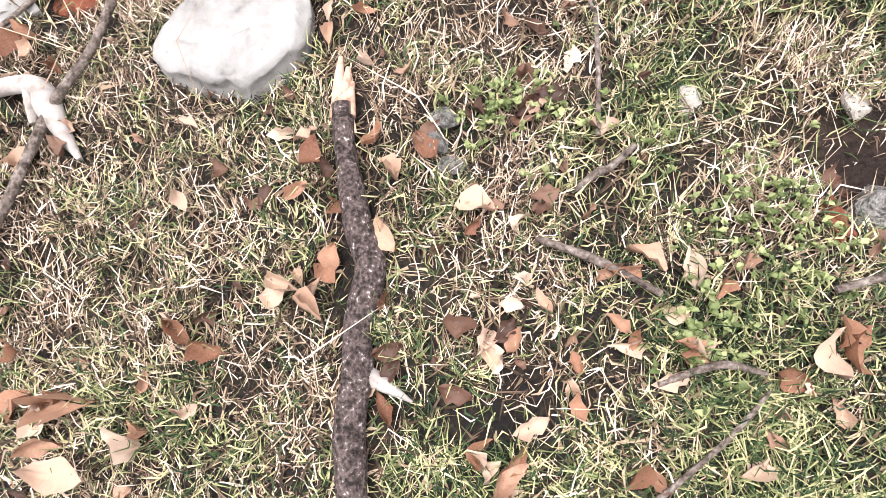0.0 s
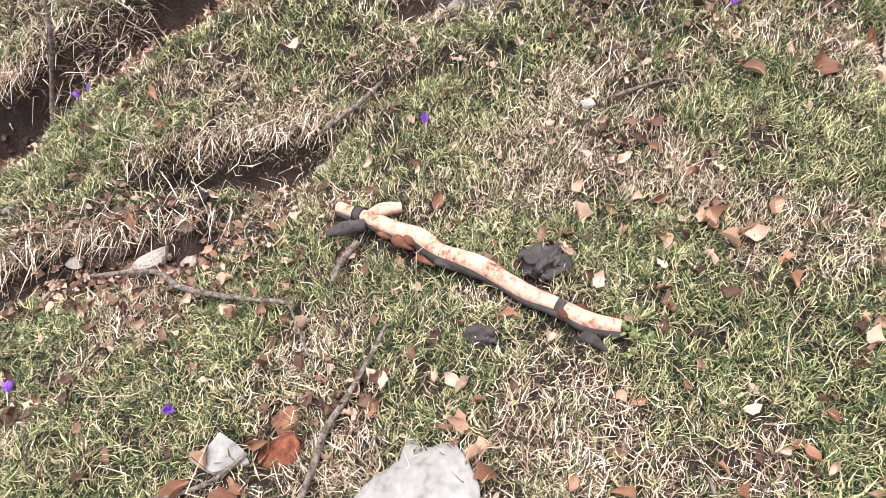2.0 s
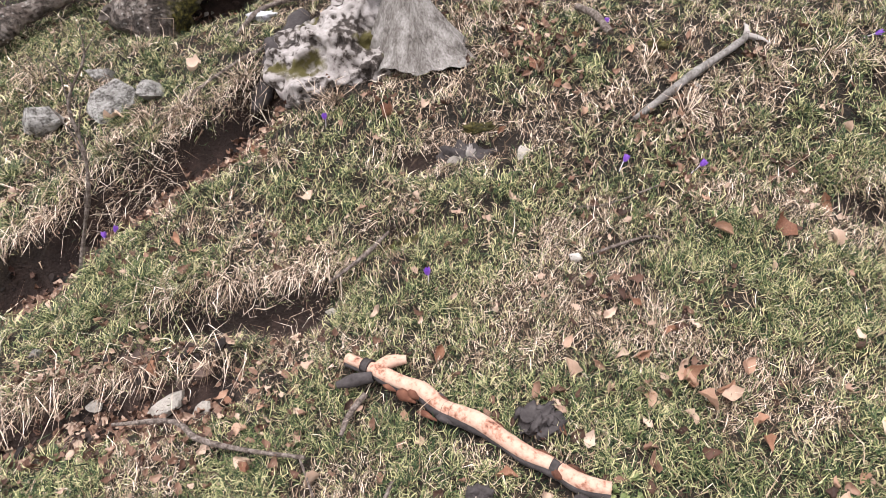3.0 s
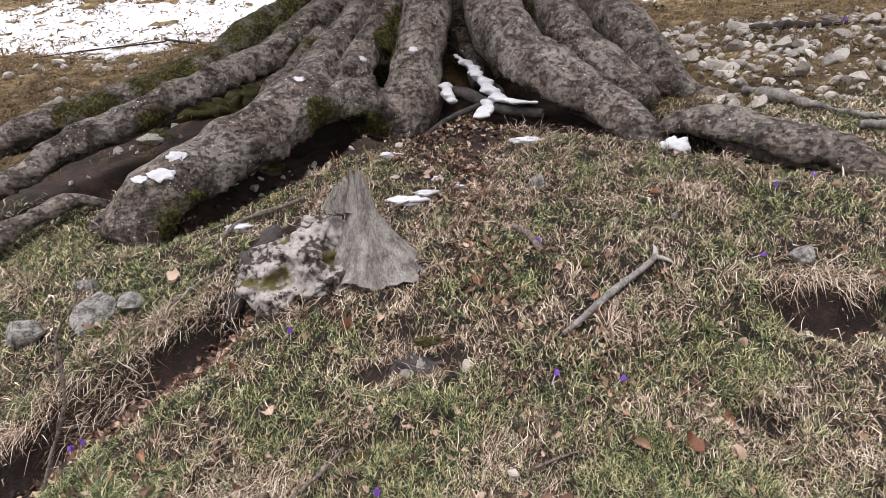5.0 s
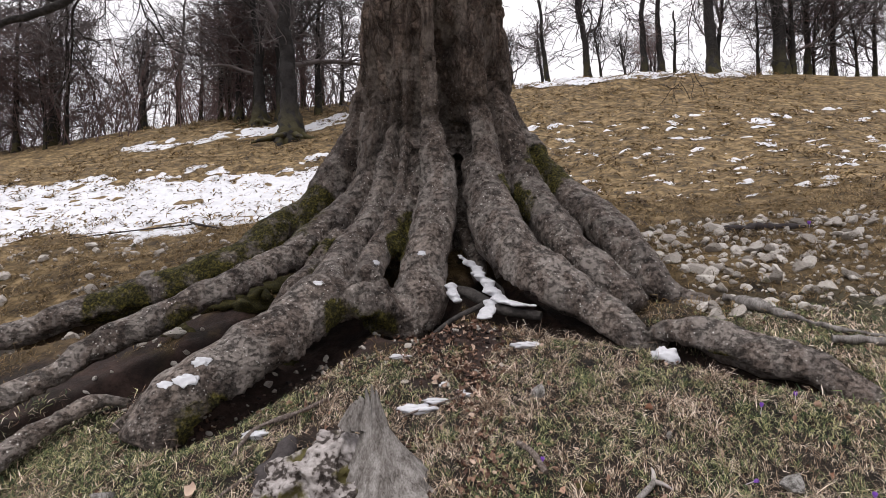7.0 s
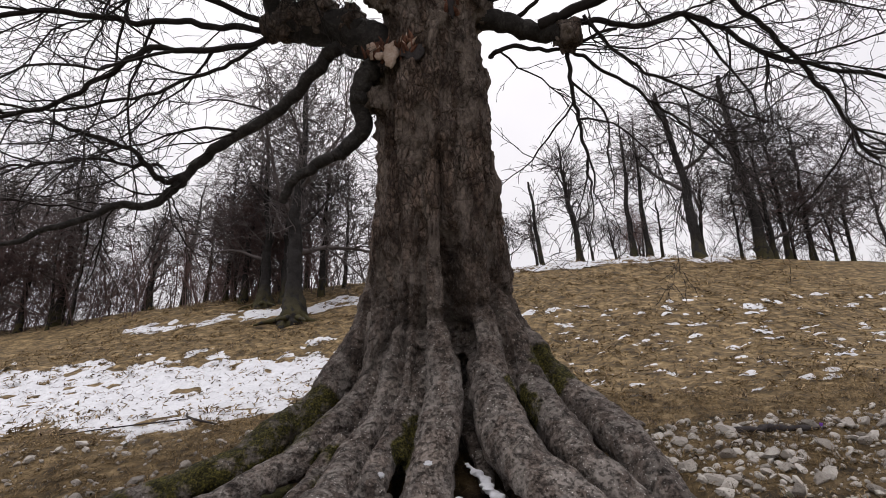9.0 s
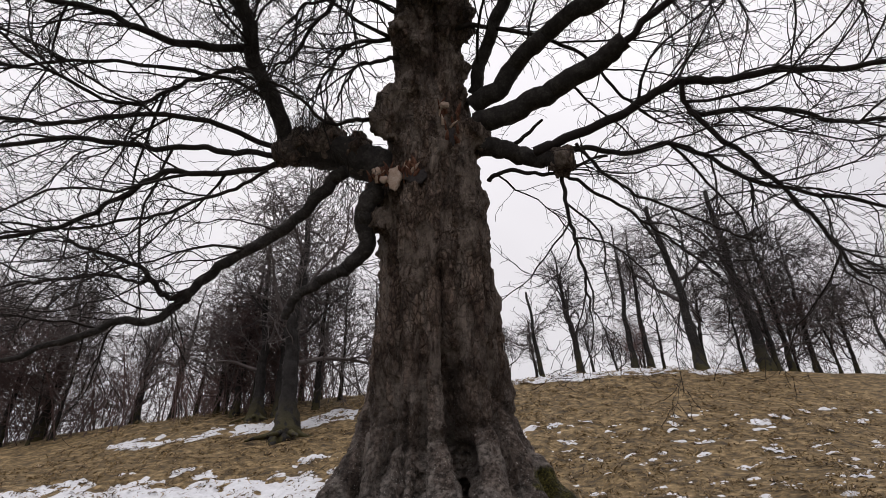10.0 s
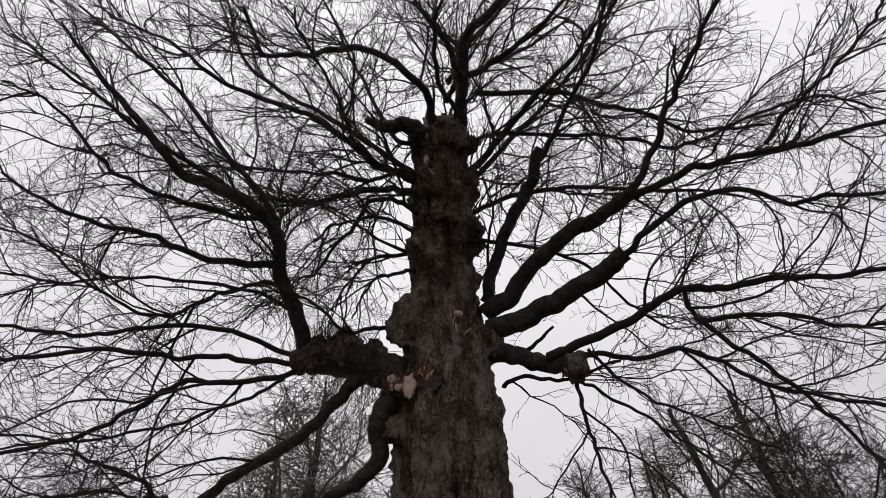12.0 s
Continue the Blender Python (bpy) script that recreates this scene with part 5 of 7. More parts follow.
def thicket(name, count, place, tall, label, seed, mat):
    """Brush too dense to count: thin rising stems with fine side twigs, as one mesh."""
    gen = np.random.default_rng(seed)
    x, y = place(gen, count)
    root = np.stack([x, y, height(x, y) - 0.1], -1)
    size = gen.uniform(*tall, count)
    d = unit(np.column_stack([gen.normal(size=(count, 2)) * 0.25, np.ones(count)]))
    p = [root]
    for _ in range(6):
        d = unit(d + gen.normal(size=d.shape) * 0.07)
        p.append(p[-1] + d * (size / 6)[:, None])
    p = np.stack(p, 1)
    r = (0.008 * size)[:, None] * np.linspace(1, 0.25, 7)
    c = Buf()
    ribbons(c, p, np.maximum(r, 0.009))
    p1, r1 = sprays(p, r, 4.4, (0.4, 1.6), 0.014, 4, spreadout=1.2, up=0.3, start=0.08, wander=0.2, gen=gen)
    p2, r2 = sprays(p1, r1, 2.6, (0.25, 0.8), 0.01, 3, up=0.2, wander=0.2, gen=gen)
    ribbons(c, p1, np.maximum(r1, 0.009))
    ribbons(c, p2, np.maximum(r2, 0.008))
    return tagged(part(name, c, mat), label, "brush", kind="stuff")


thicket("wood_brush", 190, lambda g, n: (g.uniform(-27, -13.5, n), g.uniform(24.5, 30, n)), (1.5, 5.0), "dark leafless undergrowth at the edge of the wood", 51, BRUSH_TWIG)
thicket("wood_brush", 110, lambda g, n: (g.uniform(-12, -5.5, n), g.uniform(25, 30, n)), (1.2, 4.5), "reddish brown leafless undergrowth of the wood", 52, BRUSH_TWIG)
thicket("far_woods", 380, lambda g, n: (g.uniform(-50, -4, n), g.uniform(31, 44, n)), (2.0, 6.5), "grey leafless wood in the distance", 53, HAZY_FAR_TWIG)
thicket("far_woods", 110, lambda g, n: (g.uniform(15.5, 42, n), g.uniform(29, 38, n)), (0.8, 2.8), "grey leafless brush behind the crest", 54, HAZY_FAR_TWIG)
for model in MODELS:
    for ob in (*model.children_recursive, model):
        bpy.data.objects.remove(ob)

# ---- grass ----


def lay(x, y):
    """Height of the ground for arrays: read from the near grid where it reaches, worked out beyond."""
    u, w = (np.asarray(x) + 7) / 0.02, (np.asarray(y) + 0.2) / 0.02
    inside = (u > 0) & (w > 0) & (u < len(NEAR_X) - 2) & (w < len(NEAR_Y) - 2)
    i, j = np.clip(w, 0, len(NEAR_Y) - 2).astype(int), np.clip(u, 0, len(NEAR_X) - 2).astype(int)
    f, g = w - i, u - j
    z = NEAR_Z[i, j] * (1 - f) * (1 - g) + NEAR_Z[i + 1, j] * f * (1 - g) + NEAR_Z[i, j + 1] * (1 - f) * g + NEAR_Z[i + 1, j + 1] * f * g
    if not inside.all():
        z[~inside] = height(x[~inside], y[~inside])
    return z


def blades(name, x, y, aim, lengths, width, lean, mat, label, flat=0.0, plain=False):
    """Grass as one mesh: a bent tapering blade for each root. aim: turn round the root; lean: how far it bows over; plain: a simple diamond."""
    n = len(x)
    gen = np.random.default_rng(n)
    root = np.stack([x, y, lay(x, y) - 0.004], -1)
    out = np.stack([np.cos(aim), np.sin(aim), np.zeros(n)], -1)
    slope = 0.5 * out[:, 1] + 0.1 * out[:, 0]
    out[:, 2] = slope * (0.6 + 0.4 * flat)
    upward = np.array([0, -0.25, 1.0])
    side = np.stack([-np.sin(aim), np.cos(aim), gen.normal(size=n) * 0.4], -1)
    L, b = lengths[:, None], lean[:, None]
    swerve = side * L * gen.normal(size=(n, 1)) * 0.25
    mid = root + upward * L * 0.5 * (1 - 0.6 * b) + out * L * 0.38 * b + swerve
    tip = mid + upward * L * 0.5 * (1 - 1.4 * b) + out * L * 0.5 * (0.3 + b) - swerve * 0.6
    tip[:, 2] = np.maximum(tip[:, 2], lay(tip[:, 0], tip[:, 1]) + 0.004 + 0.02 * gen.random(n))
    w = (side * width[:, None]) * 0.5
    if plain:
        k = np.arange(n)[:, None] * 4
        b = Buf().add(np.stack([root, mid - w, tip, mid + w], 1).reshape(-1, 3), None, np.concatenate([k + [[0, 3, 1]], k + [[1, 3, 2]]]))
    else:
        k = np.arange(n)[:, None] * 5
        b = Buf().add(np.stack([root - 0.8 * w, root + 0.8 * w, mid - w, mid + w, tip], 1).reshape(-1, 3), k + [[0, 1, 3, 2]], k + [[2, 3, 4]])
    ob = part(name, b, mat)
    return tagged(ob, label, "grass", kind="stuff")


# Where a stone or branch presses the grass down: x, y, radius.
CLEAR = [(-0.35, 0.85, 0.075), (-0.27, 0.87, 0.08), (-0.29, 0.94, 0.06), (-0.41, 0.85, 0.055), (-0.76, 0.99, 0.06), (-0.65, 1.08, 0.04), (-0.65, 1.02, 0.05), (-0.02, 1.41, 0.06), (-0.19, 1.235, 0.03),
         (-0.9, 3.4, 0.4), (-0.55, 3.4, 0.25), (-0.9, 3.15, 0.25)]
for (ax, ay), (bx, by), r in (((-0.6, 1.67), (0.13, 1.2), 0.03), ((-0.13, 0.75), (-0.13, 0.1), 0.028), ((-1.2, 0.9), (-0.66, 0.82), 0.025), ((-0.66, 0.82), (-0.6, 0.69), 0.02),
                              ((-0.42, 1.28), (-0.54, 0.95), 0.012), ((-0.54, 0.95), (-0.8, 0.5), 0.012), ((0.47, 2.58), (1.03, 2.95), 0.02), ((-1.32, 1.52), (-0.67, 1.37), 0.012)):
    CLEAR += [(ax + (bx - ax) * u, ay + (by - ay) * u, r) for u in np.linspace(0, 1, 22)]


def tufts(count, x0, x1, y0, y1, per, size, seed, clear=0.7, keep=None):
    """Roots of blades in tufts: x, y, aim, tuft number."""
    gen = np.random.default_rng(seed)
    cx, cy = gen.uniform(x0, x1, count) + gen.normal(size=count) * 0.15, gen.uniform(y0, y1, count) + gen.normal(size=count) * 0.15
    ok = (bare_soil(cx, cy) < clear) & (fbm(cx * 13, cy * 13, 30.0, 2) > 0.26)
    if keep is not None:
        ok &= keep(cx, cy, gen.random(count))
    cx, cy = cx[ok], cy[ok]
    n = gen.poisson(per, len(cx)) + 1
    who = np.repeat(np.arange(len(cx)), n)
    a = gen.uniform(0, 2 * np.pi, len(who))
    d = np.abs(gen.normal(size=len(who))) * size
    x, y = cx[who] + np.cos(a) * d, cy[who] + np.sin(a) * d
    free = np.full(len(x), True)
    for px, py, r in CLEAR:
        free &= np.hypot(x - px, y - py) > r
    x, y, a, who = x[free], y[free], a[free], who[free]
    return x, y, a + gen.normal(size=len(who)) * 0.7, who, gen


def greener(cx, cy, r):
    return r < np.clip((fbm(cx * 3.4 + 4, cy * 3.4, 8.0, 3) + 0.1 * np.clip(-0.8 - cx, 0, 1) - 0.385) * 5.0, 0.22, 1.0)


def strawier(cx, cy, r):
    return r < np.clip((0.62 - fbm(cx * 3.4 + 4, cy * 3.4, 8.0, 3) - 0.09 * np.clip(-0.8 - cx, 0, 1)) * 4.0, 0.25, 1.0)


for name, area, counts, sizes in (
        ("near", (-1.7, 1.35, -0.25, 2.35), (20500, 20500), (0.043, 0.042, 0.0025)),
        ("middle", (-3.3, 3.2, 2.2, 4.7), (13500, 13500), (0.05, 0.06, 0.0042)),
        ("side", (-3.0, -1.5, 0.6, 2.3), (2000, 2200), (0.05, 0.06, 0.0036)),
        ("edge", (1.2, 2.4, 0.9, 2.3), (1600, 2000), (0.05, 0.06, 0.0036))):
    n = int(1.0 * sum(counts))
    gen = np.random.default_rng(n)
    x, y = gen.uniform(area[0], area[1], n) + gen.normal(size=n) * 0.15, gen.uniform(area[2], area[3], n) + gen.normal(size=n) * 0.15
    ok = (bare_soil(x, y) < 0.6) & (fbm(x * 15, y * 15, 30.0, 2) > 0.28)
    x, y = x[ok], y[ok]
    n = len(x)
    blades("old_thatch", x, y, gen.uniform(0, 2 * np.pi, n), sizes[1] * (0.5 + 0.9 * gen.random(n)), sizes[2] * (1.0 + 1.1 * gen.random(n)), 0.97 + 0.05 * gen.random(n), THATCH,
           "brown rotted grass lying on the soil", flat=1.0, plain=True)
    x, y, a, who, gen = tufts(counts[0], *area, 13, 0.011, 11, keep=greener)
    tall = 0.6 + 0.9 * gen.random(who.max() + 1)[who]
    blades("green_grass", x, y, a, sizes[0] * tall * (0.5 + 0.9 * gen.random(len(x))), sizes[2] * (0.6 + 0.7 * gen.random(len(x))), 0.25 + 0.65 * gen.random(len(x)), GREEN,
           "short green grass tufts on the pasture slope", plain=name != "near")
    x, y, a, who, gen = tufts(counts[1], *area, 11, 0.022, 23, keep=strawier)
    comb = np.where(gen.random(len(x)) < 0.35, 4 * np.pi * fbm(x * 5, y * 5, 14.0, 2), a) + gen.normal(size=len(x)) * 0.8
    tall = 0.6 + 0.8 * gen.random(who.max() + 1)[who]
    blades("dead_grass", x, y, comb, sizes[1] * tall * (0.35 + 1.2 * gen.random(len(x)) ** 2), sizes[2] * 0.8 * (0.5 + 0.9 * gen.random(len(x))), 0.45 + 0.55 * gen.random(len(x)), STRAW,
           "matted straw-coloured dead grass on the slope", flat=0.8, plain=name != "near")

# Coarser turf all round, thinning out.
gen = np.random.default_rng(303)
n = 46000
x, y = gen.normal(size=n) * 4.0, 4.6 - np.abs(gen.normal(size=n)) * 4.0
away = (np.abs(x) > 2.2) | (y < 0.05) | ((np.abs(x) > 1.2) & (y < 0.95))
x, y = x[away], y[away]
n = len(x)
half = n // 2
for some, mat, name, label in ((slice(0, half), GREEN, "green_grass", "short green grass of the lower slope"), (slice(half, n), STRAW, "dead_grass", "pale dead grass of the lower slope")):
    blades(name, x[some], y[some], gen.uniform(0, 2 * np.pi, len(x[some])), 0.06 + 0.07 * gen.random(len(x[some])), np.full(len(x[some]), 0.009), 0.4 + 0.6 * gen.random(len(x[some])), mat, label, flat=0.5, plain=True)

# Grass that hangs over the edges of the slips.
gen = np.random.default_rng(31)
hx, hy, hl = [], [], []
for (ax, ay), (bx, by), wide, depth in SCARPS:
    n = int(math.hypot(bx - ax, by - ay) * 1300)
    u = gen.uniform(0.0, 1.0, n)
    nx, ny = (-(by - ay), bx - ax) if bx > ax else (by - ay, ax - bx)
    k = math.hypot(nx, ny)
    off = 0.0 + np.abs(gen.normal(size=n)) * 0.05
    hl.append(np.full(n, min(1.0, wide / 0.34) * (0.42 if ay < 1 else 1.0)))
    hx.append(ax + (bx - ax) * u + nx / k * off)
    hy.append(ay + (by - ay) * u + ny / k * off)
hx, hy, hl = np.concatenate(hx), np.concatenate(hy), np.concatenate(hl)
blades("hanging_grass", hx, hy, -np.pi / 2 + gen.normal(size=len(hx)) * 0.9 + 1.6 * (fbm(hx * 14, hy * 14, 3.0, 2) - 0.5), hl * (0.06 + 0.15 * gen.random(len(hx)) ** 1.3), 0.0026 * (0.4 + 0.6 * hl) * (0.6 + 0.8 * gen.random(len(hx))), 0.75 + 0.25 * gen.random(len(hx)), STRAW,
       "long dead grass hanging over slipped earth", flat=1.0)

# Darker rotted tussocks on the pasture.
x, y, a, who, gen = tufts(2600, -13, 15, 6.5, 25, 9, 0.07, 43, keep=lambda cx, cy, r: r < np.clip(fbm(cx * 0.8, cy * 1.2, 21.0, 3) * 5 - 2.2, 0.03, 1))
blades("field_tussocks", x, y, a, 0.13 * (0.4 + gen.random(len(x))), 0.022 * (0.6 + 0.8 * gen.random(len(x))), 0.4 + 0.5 * gen.random(len(x)), THATCH, "dark rotted tussocks of pasture grass", flat=0.6, plain=True)
# Pasture behind the tree: low brown grass in tussocks, thinner with distance.
for name, area, count, per, size, tall, wide in (("field_grass", (-7, 7, 4.7, 9.5), 9000, 7, 0.045, 0.11, 0.008), ("field_grass", (-14, 16, 9, 27), 7500, 6, 0.1, 0.15, 0.03)):
    x, y, a, who, gen = tufts(count, *area, per, size, 41)
    bump = fbm(x * 1.3, y * 1.3, 5.0, 3)
    blades(name, x, y, a, tall * (0.5 + gen.random(len(x))) * (0.4 + 1.2 * bump), wide * (0.6 + 0.8 * gen.random(len(x))), 0.5 + 0.4 * gen.random(len(x)), FIELD_STRAW,
           "short brown winter grass of the pasture", flat=0.7, plain=True)



def bunch(x, y, count, tall, mat, label, width=0.0035, droop=0.5):
    """One tuft of long grass that falls outwards and down the slope."""
    g = np.random.default_rng(int(1000 + x * 370 + y * 91))
    a = g.uniform(0, 2 * np.pi, count)
    d = np.abs(g.normal(size=count)) * tall * 0.16
    aim = np.where(g.random(count) < droop, -np.pi / 2 + g.normal(size=count) * 0.7, a)
    ob = blades("grass_tuft", x + np.cos(a) * d, y + np.sin(a) * d, aim, tall * g.uniform(0.5, 1.25, count), np.full(count, width), g.uniform(0.3, 1.0, count), mat, label, flat=0.6)
    ob["kind"] = "thing"
    return tagged(ob, label, "grass", "grass tufts")


for x, y, count, tall in ((0.2, 3.8, 260, 0.2), (0.05, 3.5, 120, 0.14), (0.72, 4.72, 200, 0.22), (0.95, 4.62, 180, 0.2), (0.55, 4.85, 120, 0.17), (-0.95, 4.05, 200, 0.18), (-0.6, 4.15, 160, 0.16), (-1.36, 3.2, 220, 0.16),
                          (-1.62, 3.0, 200, 0.17), (-0.85, 2.95, 160, 0.15), (0.75, 4.1, 160, 0.17), (0.45, 4.2, 140, 0.16), (1.2, 4.05, 120, 0.15), (1.75, 3.75, 180, 0.18), (1.9, 3.55, 140, 0.17), (-2.6, 3.4, 140, 0.2)):
    bunch(x, y, count, tall, STRAW, "drooping tuft of long straw-coloured dead grass", droop=0.7)
for x, y, count, tall in ((-0.08, 3.55, 160, 0.1), (0.15, 3.65, 90, 0.08), (-1.5, 2.12, 260, 0.11), (-1.62, 2.02, 220, 0.1), (-1.3, 2.1, 160, 0.09), (-1.75, 2.9, 240, 0.12), (-1.95, 2.8, 200, 0.11), (-2.1, 2.62, 260, 0.12),
                          (-2.25, 2.5, 220, 0.12), (0.95, 2.55, 140, 0.07), (1.45, 3.0, 120, 0.07), (-1.08, 1.93, 140, 0.08), (-1.55, 1.5, 160, 0.08), (-0.2, 0.52, 50, 0.05), (-0.62, 0.78, 70, 0.06), (-1.95, 3.0, 240, 0.11), (-2.4, 2.75, 260, 0.12), (-2.05, 2.0, 220, 0.1), (-1.8, 2.0, 200, 0.1), (-2.2, 2.15, 260, 0.12), (-1.72, 2.2, 200, 0.09), (0.02, 0.56, 60, 0.06), (0.5, 1.1, 80, 0.06)):
    bunch(x, y, count, tall, GREEN, "fresh tuft of dark green grass", 0.0028, 0.25)

scattered = np.random.default_rng(88)
for k in range(66):
    x, y = scattered.uniform(-2.6, 2.7), scattered.uniform(2.5, 4.5)
    if bare_soil(np.array([x]), np.array([y]))[0] < 0.4 and math.hypot(x + 0.8, y - 3.3) > 0.5:
        if k % 3:
            bunch(x, y, 110, scattered.uniform(0.1, 0.17), STRAW, "drooping tuft of long straw-coloured dead grass", droop=0.6)
        else:
            bunch(x, y, 100, scattered.uniform(0.06, 0.1), GREEN, "fresh tuft of dark green grass", 0.0028, 0.25)

# Long single stalks.
gen = np.random.default_rng(77)
x, y = gen.uniform(-2.6, 2.6, 420), gen.uniform(0.2, 4.4, 420)
blades("grass_stalks", x, y, gen.uniform(0, 2 * np.pi, 420), 0.12 + 0.22 * gen.random(420), np.full(420, 0.0025), 0.3 + 0.6 * gen.random(420), STRAW, "thin pale stalks of dead grass")

# ---- stones ----


def flat_stone(name, outline, tall, mat, label, seed, sides=80, rings=22, sink=0.03, category="stone"):
    """A stone with a given outline on the ground and a rounded worn top."""
    o = np.array(outline)
    c = o.mean(0)
    ang = np.arctan2(o[:, 1] - c[1], o[:, 0] - c[0])
    order = np.argsort(ang)
    ang, dist = ang[order], np.hypot(*(o - c).T)[order]
    a = np.linspace(-np.pi, np.pi, sides, endpoint=False)
    edge = np.interp(a, np.concatenate([ang - 2 * np.pi, ang, ang + 2 * np.pi]), np.tile(dist, 3))
    v = []
    ground_z = float(height(np.array([c[0]]), np.array([c[1]]))[0])
    for k in range(rings):
        u = k / (rings - 1)
        s, h = (1.0 - 0.04 * u * 3, u * 3) if u < 0.33 else (math.cos((u - 0.33) / 0.67 * math.pi / 2) ** 0.75, 1.0)
        x, y = c[0] + np.cos(a) * edge * s, c[1] + np.sin(a) * edge * s
        z = base_height(x, y) - sink + (tall + sink) * (0.72 * h if u < 0.33 else 0.72 + 0.28 * math.sin((u - 0.33) / 0.67 * math.pi / 2))
        wob = fbm(x * 13 + seed, y * 13, z * 13, 5) - 0.5
        ridge = np.abs(fbm(x * 7 - seed, y * 7, z * 5, 3) - 0.5)
        v.append(np.stack([x + wob * 0.035, y + wob * 0.035, z + (wob * 0.06 - ridge * 0.1) * min(h, 1)], -1))
    v = np.concatenate(v)
    i, j = np.meshgrid(np.arange(rings - 1), np.arange(sides), indexing="ij")
    f = np.stack([i * sides + j, i * sides + (j + 1) % sides, (i + 1) * sides + (j + 1) % sides, (i + 1) * sides + j], -1).reshape(-1, 4)
    return tagged(part(name, Buf().add(v, f), mat), label, category)


flat_stone("white_stone", [(-0.35, 1.003), (-0.263, 0.993), (-0.222, 0.953), (-0.188, 0.883), (-0.198, 0.831), (-0.228, 0.803), (-0.278, 0.772), (-0.299, 0.758), (-0.33, 0.781),
           (-0.398, 0.781), (-0.45, 0.81), (-0.468, 0.852), (-0.446, 0.9), (-0.388, 0.928), (-0.362, 0.955)], 0.055, LIME,
           "smooth white limestone block lying in the grass", 1.0)


def shard(name, outline, tall, mat, label):
    """An angular broken stone: an outline on the ground, a tilted smaller top."""
    n = len(outline)
    o = np.array(outline)
    c = o.mean(0)
    z = base_height(o[:, 0], o[:, 1])
    top = c + (o - c) * 0.72 + [0.006, 0.012]
    v = np.vstack([np.column_stack([o, z - 0.02]), np.column_stack([o, z + tall * 0.55]), np.column_stack([top, base_height(top[:, 0], top[:, 1]) + tall * np.linspace(0.8, 1.25, n)])])
    quads = [(r * n + i, r * n + (i + 1) % n, (r + 1) * n + (i + 1) % n, (r + 1) * n + i) for r in (0, 1) for i in range(n)]
    fan = [(2 * n, 2 * n + i, 2 * n + i + 1) for i in range(1, n - 1)]
    me = Buf().add(v, quads, fan).mesh(name, smooth=False)
    return tagged(part(name, me, mat), label, "stone")


shard("stone_chip", [(-0.832, 0.985), (-0.775, 0.962), (-0.695, 0.978), (-0.73, 1.0), (-0.785, 1.03)], 0.04, LIME, "pale angular stone chip beside a thin twig")


def rock_mesh(name, seed, mat, flat=0.7):
    b = Buf()
    ball(b, (0, 0, 0), 1.15, seed * 5.7, 0.35, 11, 15, (1.0, 0.8, flat), 1.3)
    v = b.v[0]
    gen = np.random.default_rng(seed)
    for _ in range(16):
        d = unit(gen.normal(size=3))
        over = np.maximum(v @ d - (0.42 + 0.28 * gen.random()), 0)
        v = v - over[:, None] * d
    b.v[0] = v + 0.05 * (fbm(v[:, 0] * 4, v[:, 1] * 4 + seed, v[:, 2] * 4, 3)[:, None] - 0.5) * unit(v)
    me = b.mesh(name, smooth=False)
    me.materials.append(mat)
    return me


ROCKS = [rock_mesh("rock", k, GREY_STONE) for k in range(6)]
PALE_ROCK = material("pale_lichen_stone", [(0.36, (0.05, 0.045, 0.04)), (0.45, (0.16, 0.15, 0.14)), (0.52, (0.32, 0.305, 0.29)), (0.7, (0.46, 0.445, 0.43))], scale=3, detail=12, bump=0.9, bump_scale=14, distance=0.08)
BANK_ROCKS = [rock_mesh("rock", k + 20, PALE_ROCK, 0.85) for k in range(3)]


def rock(x, y, size, seed, label, lift=0.25, group="", name="rock", mesh=None):
    gen = np.random.default_rng(seed)
    ob = new(name, mesh or ROCKS[seed % 6])
    ob.matrix_world = Matrix.Translation(on_ground(x, y, size * lift)) @ pose(0, 0, 0, *(gen.random(3) * (40, 40, 360))) @ Matrix.Diagonal((size * gen.uniform(1.0, 1.5), size, size * gen.uniform(0.5, 0.9), 1))
    return tagged(ob, label, "stone", group)


